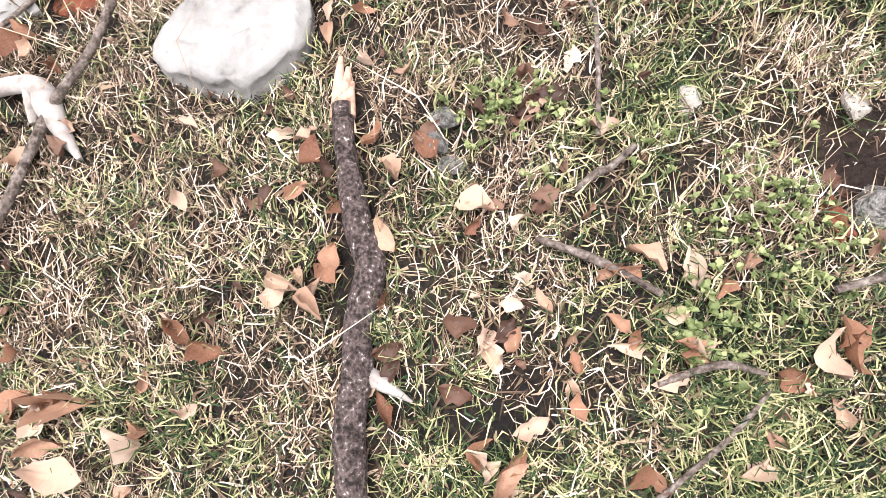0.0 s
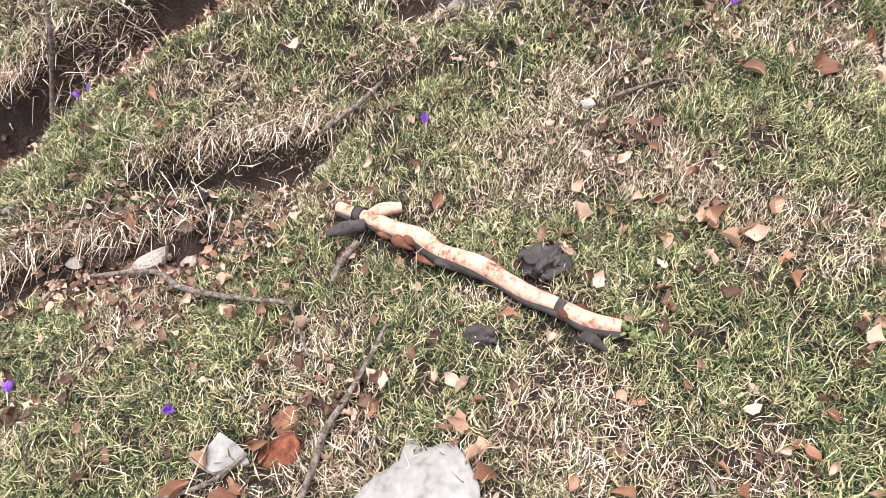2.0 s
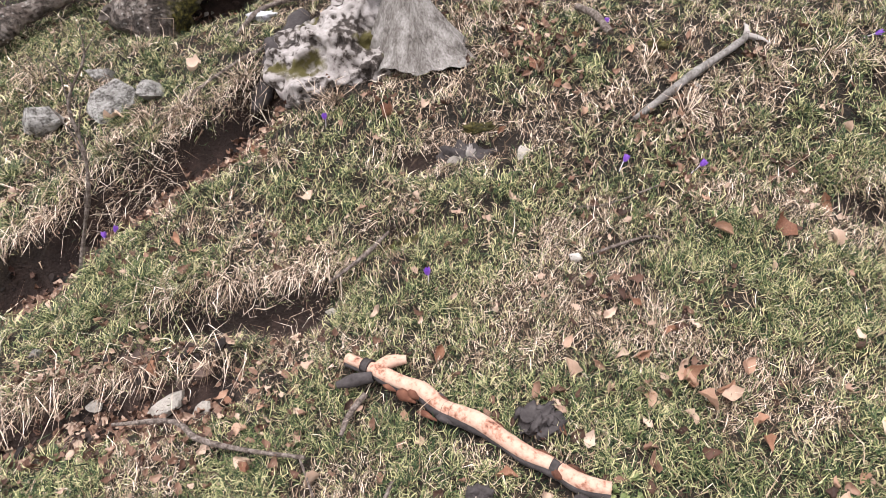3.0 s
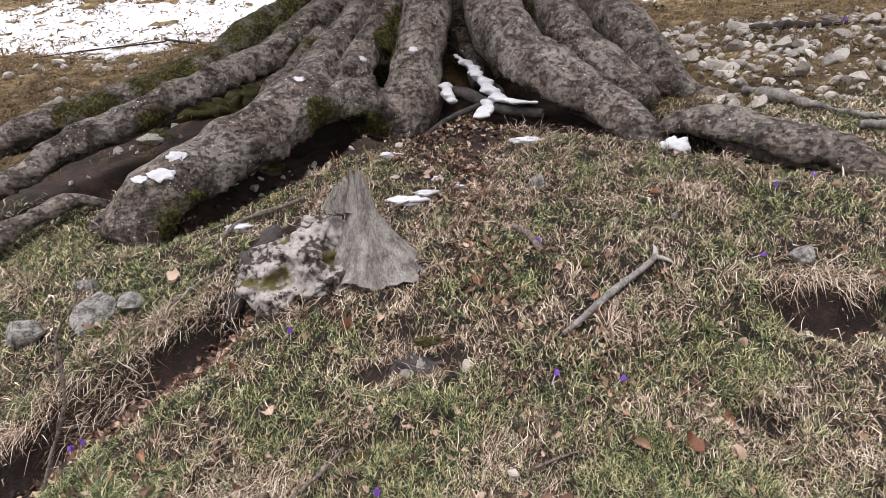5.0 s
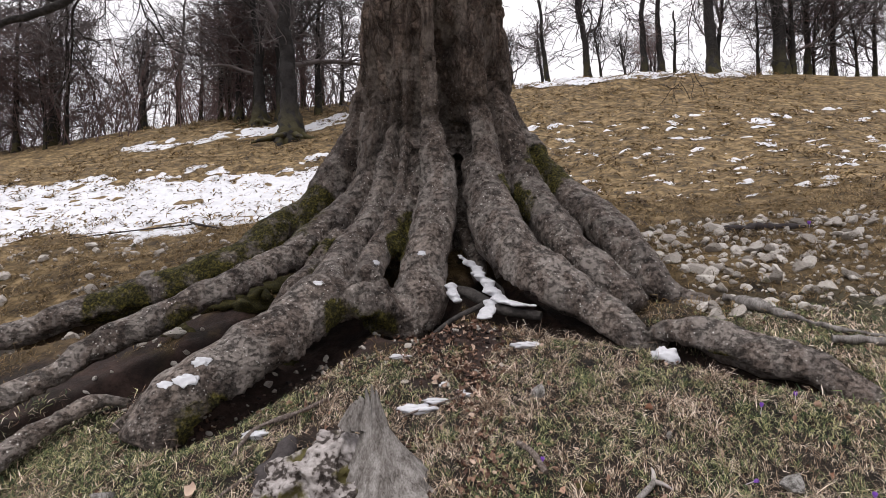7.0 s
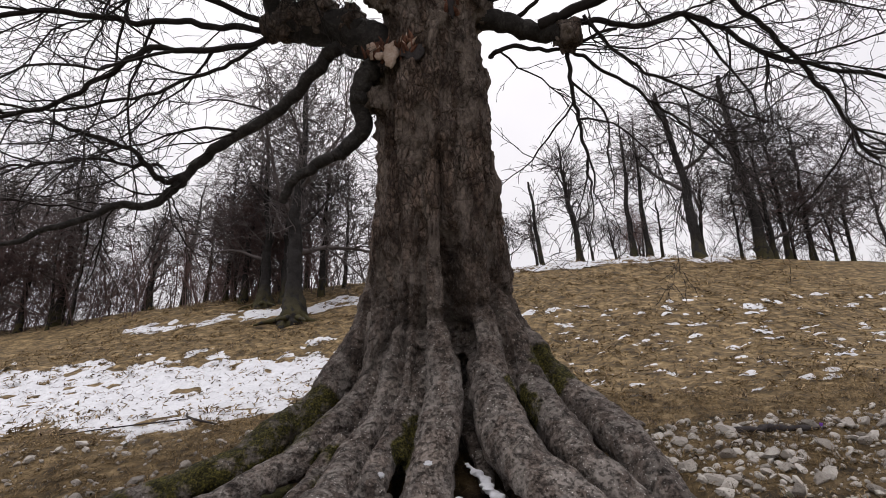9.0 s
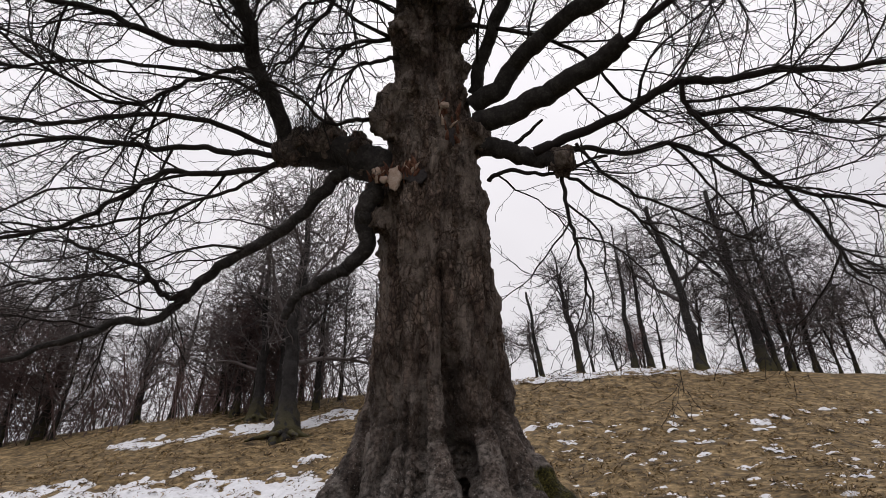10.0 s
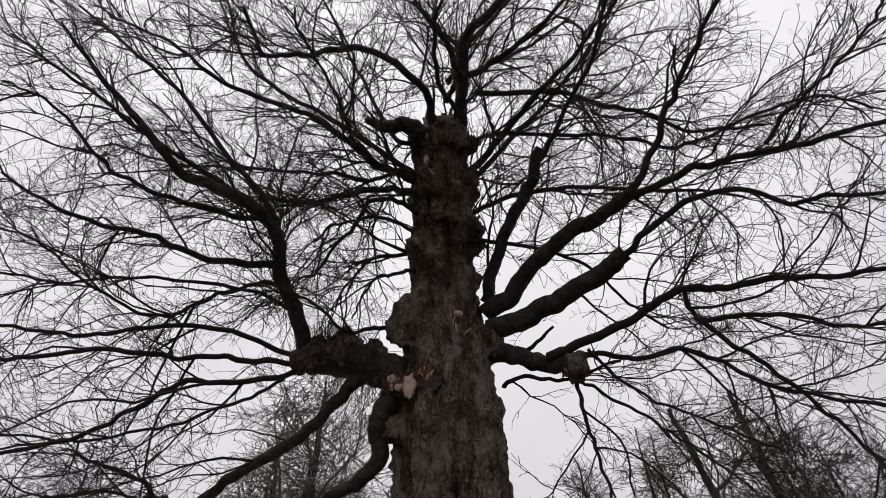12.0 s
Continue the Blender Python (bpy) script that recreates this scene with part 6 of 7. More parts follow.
for k, (x, y, size, label) in enumerate([
        (-2.367, 3.02, 0.15, "pale grey rounded limestone in the turf"), (-2.204, 3.36, 0.1, "small white stone on the bank"), (-2.06, 3.12, 0.17, "grey lichen-spotted stone on the bank"),
        (-1.85, 3.18, 0.12, "pale stone beside a slipped bank"), (-1.82, 2.05, 0.035, "small white stone in green grass"), (-1.79, 1.86, 0.04, "small white stone in green grass"),
        (-2.39, 2.85, 0.03, "small white pebble in the turf"), (0.02, 2.53, 0.045, "small pale stone on the slope"), (0.16, 2.03, 0.03, "small grey pebble in dead grass"),
        (-1.25, 1.68, 0.07, "pinkish stone in slipped earth"), (-1.12, 1.66, 0.05, "pinkish flat stone in slipped earth"), (-1.5, 1.7, 0.05, "small stone in dark earth"),
        (-0.72, 2.02, 0.05, "small grey stone below the bank"), (0.75, 2.72, 0.03, "small white stone in dead grass"), (1.25, 3.3, 0.03, "small white stone in dead grass"), (-0.28, 2.56, 0.05, "pale stone by mossy wood"),
        (1.72, 2.83, 0.1, "dark rounded stone over a hollow"), (1.62, 2.62, 0.08, "dark stone in an eroded hollow"), (0.55, 3.85, 0.09, "dark flat stone in grass"),
        (0.02, 0.66, 0.035, "crumbly white stone in the turf"), (0.03, 0.6, 0.025, "crumbly white stone in the turf"), (0.38, 0.64, 0.03, "pale stone under hanging grass"), (0.62, 0.62, 0.03, "pale stone under the turf edge")]):
    rock(x, y, size, k, label, mesh=BANK_ROCKS[k % 3] if size > 0.085 or "white" in label else None)
gen = np.random.default_rng(5)
for k in range(250):
    u = gen.random()
    x, y = 2.2 + 3.4 * gen.random(), 4.5 + 2.9 * gen.random()
    if x < 2.2 + 0.6 * (y - 4.5) * 0.2:
        continue
    rock(x, y, 0.03 + 0.1 * u**2.6, k, "pale broken limestone lying beside the roots", 0.3, "stones beside the roots")
for k in range(60):
    x, y = gen.uniform(-6.2, -2.6), gen.uniform(5.4, 8.6)
    rock(x, y, 0.03 + 0.1 * gen.random() ** 2, k, "small pale stone among dead grass", 0.3, "scattered stones")
for k in range(26):
    x, y = gen.uniform(-2.9, -1.2), gen.uniform(4.2, 5.3)
    rock(x, y, 0.02 + 0.05 * gen.random() ** 2, k, "small stone in earth between roots", 0.3, "stones between roots")



def gravel(name, count, place, size, label, mat=GREY_STONE):
    """Broken stones too many to count, as one mesh."""
    gen = np.random.default_rng(count)
    b = Buf()
    for k in range(count):
        x, y = place(gen)
        ball(b, (0, 0, 0), 1.0, k * 3.3, 0.55, 5, 7, (1, 1, 1), 1.1)
        s = size[0] + (size[1] - size[0]) * gen.random() ** 2
        m = np.array(pose(0, 0, 0, *(gen.random(3) * (50, 50, 360))).to_3x3()) * s * gen.uniform(0.6, 1.4, 3) * [1, 1, 0.55]
        b.v[-1] = b.v[-1] @ m.T + np.array(on_ground(x, y, s * 0.3))
    return tagged(part(name, b.mesh(name, smooth=False), mat), label, "stones" if mat == GREY_STONE else "soil", kind="stuff")


gravel("stone_rubble", 700, lambda g: (g.uniform(2.1, 5.8), g.uniform(4.5, 7.6)), (0.015, 0.06), "small pale broken limestone beside the roots")
gravel("stone_rubble", 300, lambda g: (g.uniform(-6.5, -2.4), g.uniform(5.2, 8.6)), (0.015, 0.05), "small pale stones among dead grass")
gravel("stone_rubble", 160, lambda g: (g.uniform(-3.2, 0.4), g.uniform(4.2, 5.3)), (0.01, 0.035), "small stones in earth between roots")

for ax, ay, bx, by, count, broad in ((-1.15, 3.05, -2.4, 1.97, 300, 0.1), (-0.75, 1.97, -1.45, 1.77, 130, 0.06), (-1.0, 1.72, -1.9, 1.55, 140, 0.09), (1.5, 2.62, 2.0, 2.5, 110, 0.08), (-0.3, 4.75, 0.6, 4.85, 150, 0.15), (-2.6, 4.3, -1.2, 4.9, 150, 0.15)):
    gravel("soil_clods", count, lambda g: (lambda u: (ax + (bx - ax) * u + g.normal() * 0.05, ay + (by - ay) * u + g.normal() * broad))(g.random()), (0.008, 0.032), "dark wet crumbs of slipped soil", DARK_SOIL)

rock(0.66, 0.5, 0.075, 2, "crumbly white stone under an eroded turf edge", 0.2, mesh=BANK_ROCKS[1])
rock(0.0, 0.63, 0.03, 4, "crumbly white stone in the turf", 0.5, mesh=BANK_ROCKS[0])

def lump(name, x, y, r, mat, label, category, seed, squash=(1, 1, 0.6), rough=0.5, lift=0.25):
    b = Buf()
    if rough > 1:
        ball(b, on_ground(x, y, r * lift), r, seed, 0.7, 34, 52, squash, 2.6)
        v = b.v[0]
        b.v[0] = v + r * 0.55 * (fbm(v[:, 0] * 70, v[:, 1] * 70, v[:, 2] * 70, 3)[:, None] - 0.5) * [1, 1, 1.4]
    else:
        ball(b, on_ground(x, y, r * lift), r, seed, rough, 18, 26, squash, 2.6)
    return tagged(part(name, b, mat), label, category)


# Lichen-covered rock with a weathered stump on it.
b = Buf()
for k, (x, y, z, r, squash) in enumerate([
        (-0.98, 3.36, 1.86, 0.2, (1.2, 0.8, 0.8)), (-1.08, 3.22, 1.75, 0.17, (1.1, 0.8, 0.9)), (-0.88, 3.26, 1.86, 0.19, (1.2, 0.8, 0.8)), (-0.76, 3.34, 1.98, 0.19, (1.0, 0.8, 0.8)), (-0.95, 3.1, 1.68, 0.16, (1.2, 0.8, 0.9)),
        (-0.78, 3.16, 1.74, 0.17, (1.1, 0.8, 0.9)), (-0.62, 3.16, 1.76, 0.15, (1.2, 0.7, 0.9)), (-0.7, 3.28, 1.9, 0.16, (1, 0.8, 1)), (-1.14, 3.3, 1.72, 0.13, (1, 1, 0.9)), (-0.9, 3.04, 1.6, 0.12, (1.3, 0.8, 0.8)), (-0.55, 3.24, 1.76, 0.16, (1.2, 0.8, 0.8))]):
    ball(b, (x, y, z), r, k * 3.0, 0.5, 20, 26, squash, 1.8)


def crag_relief(v):
    step = fbm(v[:, 0] * 6, v[:, 1] * 6, v[:, 2] * 6, 2) * 7
    ledge = np.floor(step) + np.clip((step - np.floor(step)) * 3, 0, 1)
    pits = np.clip(fbm(v[:, 0] * 13, v[:, 1] * 13, v[:, 2] * 13, 3) - 0.56, 0, 1)
    return 0.02 * (ledge - 3.5) - 0.09 * (0.25 - np.abs(fbm(v[:, 0] * 8, v[:, 1] * 8, v[:, 2] * 8, 2) - 0.5)) - 0.2 * pits + 0.04 * (fbm(v[:, 0] * 18, v[:, 1] * 18, v[:, 2] * 18, 3) - 0.5)


crag = displaced(remeshed(b, 0.012, "lichen_rock"), crag_relief)
tagged(part("lichen_rock", crag, LICHEN_ROCK), "craggy rock crusted with pale lichen and moss", "rock")


def splayed_stump(name, peak, foot, wide, seed, label):
    """The torn foot of a trunk: a splintered peak that splays out into a ridged, ragged skirt of grey wood."""
    sides, rings = 140, 46
    a, v = np.meshgrid(np.linspace(0, 2 * np.pi, sides, endpoint=False), np.linspace(0, 1, rings), indexing="xy")
    fall = np.clip(np.sin(a - 0.5), -1, 1)
    hem = 1.0 + 0.16 * (fbm(np.cos(a) * 2.5 + seed, np.sin(a) * 2.5, 0, 3) - 0.5) * 2
    reach = (0.022 + (wide - 0.022) * (0.42 * v + 0.58 * v**2.3)) * (1 + 0.22 * np.cos(a) * v)
    ridge = np.abs(fbm(np.cos(a) * 7 + seed, np.sin(a) * 7, v * 1.3, 3) - 0.5) * 2
    reach = reach * (1 + 0.22 * (ridge - 0.35)) + 0.012 * (fbm(np.cos(a) * 4, np.sin(a) * 4, v * 5, 3) - 0.5)
    notch = 0.16 * fbm(np.cos(a) * 3 + 5, np.sin(a) * 3, seed, 3) * (1 - v) ** 4
    z = peak[2] - notch + (foot[2] - peak[2]) * v * np.where(v > 0.8, hem, 1.0)
    x = peak[0] + (foot[0] - peak[0]) * v + np.cos(a) * reach
    y = peak[1] + (foot[1] - peak[1]) * v + np.sin(a) * reach * 0.8 + 0.03 * fall * v
    i, j = np.meshgrid(np.arange(rings - 1), np.arange(sides), indexing="ij")
    f = np.stack([i * sides + j, (i + 1) * sides + j, (i + 1) * sides + (j + 1) % sides, i * sides + (j + 1) % sides], -1).reshape(-1, 4)
    stump = thing(name, foot, label, "stump")
    part("skirt", Buf().add(np.stack([x, y, z], -1).reshape(-1, 3), f), OLD_WOOD, stump)
    for k, (dx, dy, tall, w) in enumerate([(0.0, 0.0, 0.07, 0.02), (-0.035, 0.01, 0.045, 0.024), (0.025, 0.015, 0.03, 0.02), (-0.075, 0.02, 0.0, 0.03), (-0.11, 0.03, -0.04, 0.03)]):
        b = Buf()
        tube(b, [(peak[0] + dx * 1.6 + 0.02, peak[1] + dy, peak[2] - 0.2, w * 1.9), (peak[0] + dx + 0.01, peak[1] + dy, peak[2] - 0.06, w), (peak[0] + dx, peak[1] + dy - 0.01, peak[2] + tall, 0.004)], 14, 9, 0.4, k * 2.0)
        part("splinter", b, OLD_WOOD, stump, "thin grey splinter")
    return stump


splayed_stump("old_stump", (-0.545, 3.24, 2.36), (-0.5, 3.3, 1.8), 0.36, 2.0, "silvery weathered stump with a splintered tip on a rock")
b = Buf()
tube(b, [(-1.12, 3.62, 2.02, 0.03), (-1.16, 3.48, 1.92, 0.07), (-1.2, 3.36, 1.82, 0.075), (-1.25, 3.22, 1.7, 0.06), (-1.3, 3.1, 1.6, 0.02)], 40, 16, 1.0, 4.0)
tagged(part("rotten_slab", b, BLACK_BARK), "dark rotten slab of bark leaning on the rock", "wood")

# ---- dead wood on the slope ----


def stick(name, points, mat, label, category="branch", sides=10, n=34, rough=0.32, lift=0.6, parent=None):
    """A stick laid on the ground through (x, y, radius) points."""
    q = [(x, y, float(base_height(x, y)) + r * lift + 0.022, r) for x, y, r in points]
    b = Buf()
    tube(b, q, n, sides, rough, points[0][0] * 7)
    return tagged(part(name, b, mat, parent), label, category) if not parent else part(name, b, mat, parent, label)


stick("long_twig", [(-0.418, 1.277, 0.0053), (-0.45, 1.186, 0.0067), (-0.493, 1.09, 0.0075), (-0.53, 1.02, 0.0075), (-0.542, 0.947, 0.0083), (-0.572, 0.857, 0.0083), (-0.624, 0.777, 0.0090),
                    (-0.662, 0.69, 0.0090), (-0.701, 0.6, 0.0090), (-0.76, 0.53, 0.0083), (-0.8, 0.49, 0.0075)], GREY_TWIG, "long thin grey twig lying across the grass", n=60, lift=2.5)
elbow = thing("bleached_branch", on_ground(-0.86, 0.85), "white bleached branch with a bent broken end", "branch")
stick("stem", [(-1.25, 0.9, 0.02), (-1.09, 0.866, 0.02), (-0.933, 0.843, 0.018), (-0.794, 0.826, 0.016), (-0.69, 0.82, 0.017), (-0.655, 0.8, 0.019), (-0.643, 0.775, 0.018), (-0.616, 0.732, 0.013),
               (-0.581, 0.684, 0.005)], BLEACHED, "", parent=elbow, n=80, lift=0.9, rough=0.75, sides=14)
stick("fork", [(-0.68, 0.815, 0.014), (-0.675, 0.785, 0.011), (-0.67, 0.755, 0.007)], BLEACHED, "", parent=elbow, lift=0.9)
bark_stick = thing("bark_branch", on_ground(-0.13, 0.5), "thick bark-covered branch with a splintered pale end", "branch")
stick("stem", [(-0.14, 0.70, 0.0153), (-0.134, 0.618, 0.0175), (-0.118, 0.521, 0.0195), (-0.103, 0.455, 0.0196), (-0.123, 0.379, 0.02), (-0.125, 0.319, 0.0232), (-0.14, 0.247, 0.0212), (-0.137, 0.16, 0.0205),
               (-0.14, 0.05, 0.02)], STICK_BARK, "rough mottled bark", parent=bark_stick, n=110, sides=18, rough=0.42, lift=0.8)
for dx, top, r in ((-0.008, 0.785, 0.008), (0.004, 0.765, 0.007), (0.01, 0.74, 0.006), (-0.013, 0.75, 0.005)):
    stick("splinter", [(-0.137 + dx, 0.68, 0.009), (-0.137 + dx, 0.72, r * 1.2), (-0.133 + dx, top, 0.004)], PEELED, "pale splintered wood", parent=bark_stick, lift=1.3)
stick("side_stub", [(-0.12, 0.32, 0.014), (-0.092, 0.304, 0.012), (-0.075, 0.294, 0.008), (-0.05, 0.28, 0.002)], BLEACHED, "broken pale side shoot", parent=bark_stick, lift=1.2)

log = thing("peeled_branch", on_ground(-0.24, 1.43), "peeled pink-brown branch with scraps of dark bark", "branch")
LOG = [(-0.6, 1.675, 0.021), (-0.52, 1.63, 0.024), (-0.423, 1.568, 0.028), (-0.35, 1.53, 0.027), (-0.29, 1.475, 0.023), (-0.187, 1.415, 0.027), (-0.076, 1.325, 0.026), (-0.005, 1.285, 0.021), (0.06, 1.235, 0.024), (0.13, 1.215, 0.021)]
LOG = [(x, y, r * 0.88) for x, y, r in LOG]
stick("bark", [(x - 0.002, y - 0.008, r * 0.8) for x, y, r in LOG], BLACK_BARK, "dark bark left on the underside", parent=log, n=90, sides=14, lift=0.5, rough=0.9)
stick("stem", LOG, PEELED, "", parent=log, n=90, sides=16, lift=0.9, rough=0.3)
for u, wide in ((0.09, 0.014), (0.46, 0.008), (0.79, 0.02)):
    q = resample(np.array(LOG), 200)
    s = q[int(u * 199 - wide * 90):int(u * 199 + wide * 110) + 4]
    stick("bark_ring", [(a, c, r * 1.2) for a, c, r in s[:: max(1, len(s) // 4)]], BLACK_BARK, "ring of dark bark", parent=log, n=12, sides=16, rough=0.6, lift=0.75)
stick("side_stub", [(-0.5, 1.615, 0.02), (-0.46, 1.64, 0.02), (-0.41, 1.65, 0.014)], PEELED, "short stub", parent=log, lift=1.2)
stick("side_stub", [(-0.51, 1.6, 0.018), (-0.57, 1.59, 0.022), (-0.62, 1.588, 0.012)], BLACK_BARK, "black bark stub", parent=log, lift=0.9)
torn = np.random.default_rng(8)
for u in torn.uniform(0.05, 0.97, 22):
    x, y, r = resample(np.array(LOG), 200)[int(u * 199)]
    x, y, w = x + torn.normal() * 0.02, y + torn.normal() * 0.024, torn.uniform(0.006, 0.016)
    stick("bark_scrap", [(x - 0.028, y + 0.014, 0.002), (x - 0.008, y + torn.normal() * 0.006, w), (x + 0.03, y - 0.02, 0.003)], ROT if torn.random() < 0.6 else BLACK_BARK, "loose strip of bark", parent=log, lift=torn.uniform(0.5, 2.0), n=8, rough=0.6)
for k, (x, y, r) in enumerate([(-0.3, 1.51, 0.012), (-0.14, 1.4, 0.014), (-0.42, 1.585, 0.012), (0.05, 1.26, 0.012), (-0.22, 1.43, 0.01)]):
    stick("bark_scrap", [(x - 0.03, y + 0.012, 0.003), (x, y, r * 0.6), (x + 0.035, y - 0.02, 0.002)], ROT if k % 2 else BLACK_BARK, "loose strip of bark", parent=log, lift=3.2, n=10)
stick("thin_twig", [(-1.323, 1.524, 0.006), (-1.121, 1.512, 0.008), (-1.01, 1.444, 0.009), (-0.847, 1.399, 0.007), (-0.672, 1.365, 0.006)], GREY_TWIG, "crooked brown twig on slipped earth", n=40, lift=2.0)
stick("thin_twig", [(-0.69, 1.37, 0.004), (-0.617, 1.239, 0.003), (-0.584, 1.178, 0.002)], GREY_TWIG, "thin dark twig in dead grass", n=24, lift=2.0)
stick("thin_twig", [(-0.528, 1.551, 0.01), (-0.568, 1.487, 0.009), (-0.582, 1.427, 0.006)], GREY_TWIG, "short grey broken twig in grass")
stick("thin_twig", [(-0.7, 0.99, 0.004), (-0.78, 0.93, 0.005), (-0.93, 0.9, 0.005), (-1.1, 0.88, 0.004)], GREY_TWIG, "thin dark twig beside a bleached branch", lift=3.0)
pale = thing("pale_stick", on_ground(0.78, 2.78), "pale barkless stick with a forked tip", "branch")
stick("stem", [(0.47, 2.585, 0.009), (0.6, 2.66, 0.017), (0.738, 2.758, 0.018), (0.959, 2.898, 0.017), (1.03, 2.955, 0.016)], OLD_WOOD, "", parent=pale, n=30, lift=1.6)
stick("fork", [(1.02, 2.95, 0.016), (1.07, 2.93, 0.013), (1.11, 2.9, 0.006)], BLEACHED, "", parent=pale, lift=1.6)
stick("fork", [(1.02, 2.95, 0.014), (1.045, 3.01, 0.011), (1.05, 3.06, 0.004)], BLEACHED, "", parent=pale, lift=1.6)
for pts, label in (([(0.2, 2.0, 0.004), (0.32, 2.03, 0.006), (0.42, 2.05, 0.005), (0.47, 2.02, 0.003)], "thin dark twig in grass"), ([(0.16, 2.22, 0.004), (0.3, 2.21, 0.005), (0.5, 2.27, 0.003)], "thin dark twig in grass"),
                   ([(0.24, 0.9, 0.004), (0.25, 0.83, 0.005), (0.26, 0.78, 0.003)], "dead brown stem in grass"), ([(0.26, 0.79, 0.006), (0.25, 0.68, 0.007), (0.24, 0.6, 0.006)], "upright dead stem over a hollow"),
                   ([(0.2, 0.53, 0.005), (0.235, 0.548, 0.008), (0.25, 0.552, 0.007), (0.29, 0.58, 0.006)], "short peeled piece of twig"), ([(0.14, 0.47, 0.006), (0.22, 0.43, 0.008), (0.3, 0.38, 0.005)], "thin grey twig among leaves"),
                   ([(0.28, 0.27, 0.006), (0.36, 0.285, 0.007), (0.42, 0.27, 0.004)], "short twig among leaves"), ([(0.25, 0.13, 0.004), (0.36, 0.2, 0.005), (0.42, 0.25, 0.003)], "thin twig among leaves"),
                   ([(0.52, 0.36, 0.006), (0.6, 0.37, 0.008), (0.72, 0.38, 0.007)], "grey twig lying in grass"), 
                   ([(-1.75, 2.9, 0.006), (-1.5, 3.2, 0.014), (-1.3, 3.4, 0.012)], "dead stick by the bank"), ([(-0.95, 4.05, 0.016), (-1.2, 3.9, 0.02), (-1.42, 3.8, 0.016), (-1.5, 3.55, 0.014)], "mossy fallen twig by the root"),
                   ([(-0.02, 3.9, 0.006), (-0.3, 3.8, 0.008), (-0.42, 3.75, 0.006)], "thin twig beside the stump"), ([(0.34, 3.35, 0.02), (0.41, 3.25, 0.024), (0.46, 3.1, 0.018)], "pale piece of dry wood"),
                   ([(-0.52, 2.2, 0.006), (-0.58, 2.12, 0.011), (-0.62, 2.08, 0.012), (-0.72, 2.0, 0.007)], "grey root end below the bank")):
    stick("dead_twig", [(x, y, r * 0.8) for x, y, r in pts], GREY_TWIG, label, lift=1.6, rough=0.7)
sapling = thing("dead_sapling", on_ground(-1.83, 2.25), "thin leafless dead sapling standing on the bank", "sapling")
b = Buf()
tube(b, [(-1.84, 2.25, 1.08, 0.011), (-1.8, 2.25, 1.2, 0.01), (-1.745, 2.25, 1.34, 0.0085), (-1.675, 2.24, 1.5, 0.009), (-1.655, 2.25, 1.64, 0.007), (-1.66, 2.25, 1.81, 0.006), (-1.61, 2.25, 1.9, 0.0045), (-1.55, 2.25, 1.98, 0.003), (-1.53, 2.24, 2.08, 0.0015)], 60, 9, 0.5, 3.0)
part("stem", b, GREY_TWIG, sapling)
for x, z, dx, dy, dz in ((-1.66, 1.62, -0.1, 0.03, 0.2), (-1.655, 1.7, 0.11, -0.02, 0.19), (-1.66, 1.81, -0.03, 0.04, 0.22), (-1.62, 1.88, -0.07, -0.03, 0.13), (-1.57, 1.95, 0.07, 0.02, 0.1), (-1.72, 1.4, 0.07, -0.04, 0.13)):
    b = Buf()
    tube(b, [(x, 2.25, z, 0.004), (x + dx * 0.35, 2.25 + dy * 0.5, z + dz * 0.5, 0.003), (x + dx, 2.25 + dy, z + dz, 0.0012)], 12, 5, 0.4, z)
    part("side_twig", b, GREY_TWIG, sapling)
stick("weathered_plank", [(2.45, 4.95, 0.035), (2.6, 4.75, 0.05), (2.75, 4.5, 0.035), (2.95, 4.2, 0.02), (3.2, 4.0, 0.015)], OLD_WOOD, "pale weathered root wood among stones", n=70, sides=14, rough=1.3, lift=0.6)
stick("weathered_plank", [(2.8, 4.05, 0.03), (3.1, 3.95, 0.035), (3.5, 3.8, 0.02)], OLD_WOOD, "pale weathered wood on grass", n=50, sides=14, rough=1.3, lift=0.6)
stick("dark_branch", [(3.45, 7.05, 0.015), (3.7, 6.95, 0.05), (4.01, 6.92, 0.045), (4.3, 6.84, 0.035), (4.55, 6.84, 0.01)], BLACK_BARK, "dark rotten branch on the pasture", n=70, sides=14, rough=1.1, lift=0.4)
stick("fallen_twig", [(-3.6, 9.0, 0.015), (-4.3, 9.6, 0.02), (-4.6, 10.4, 0.012)], TWIG, "dark fallen twig beside snow", lift=4.0)
stick("fallen_twig", [(-4.3, 9.6, 0.012), (-5.2, 9.4, 0.012), (-6.2, 9.2, 0.006)], TWIG, "dark fallen twig beside snow", lift=4.0)


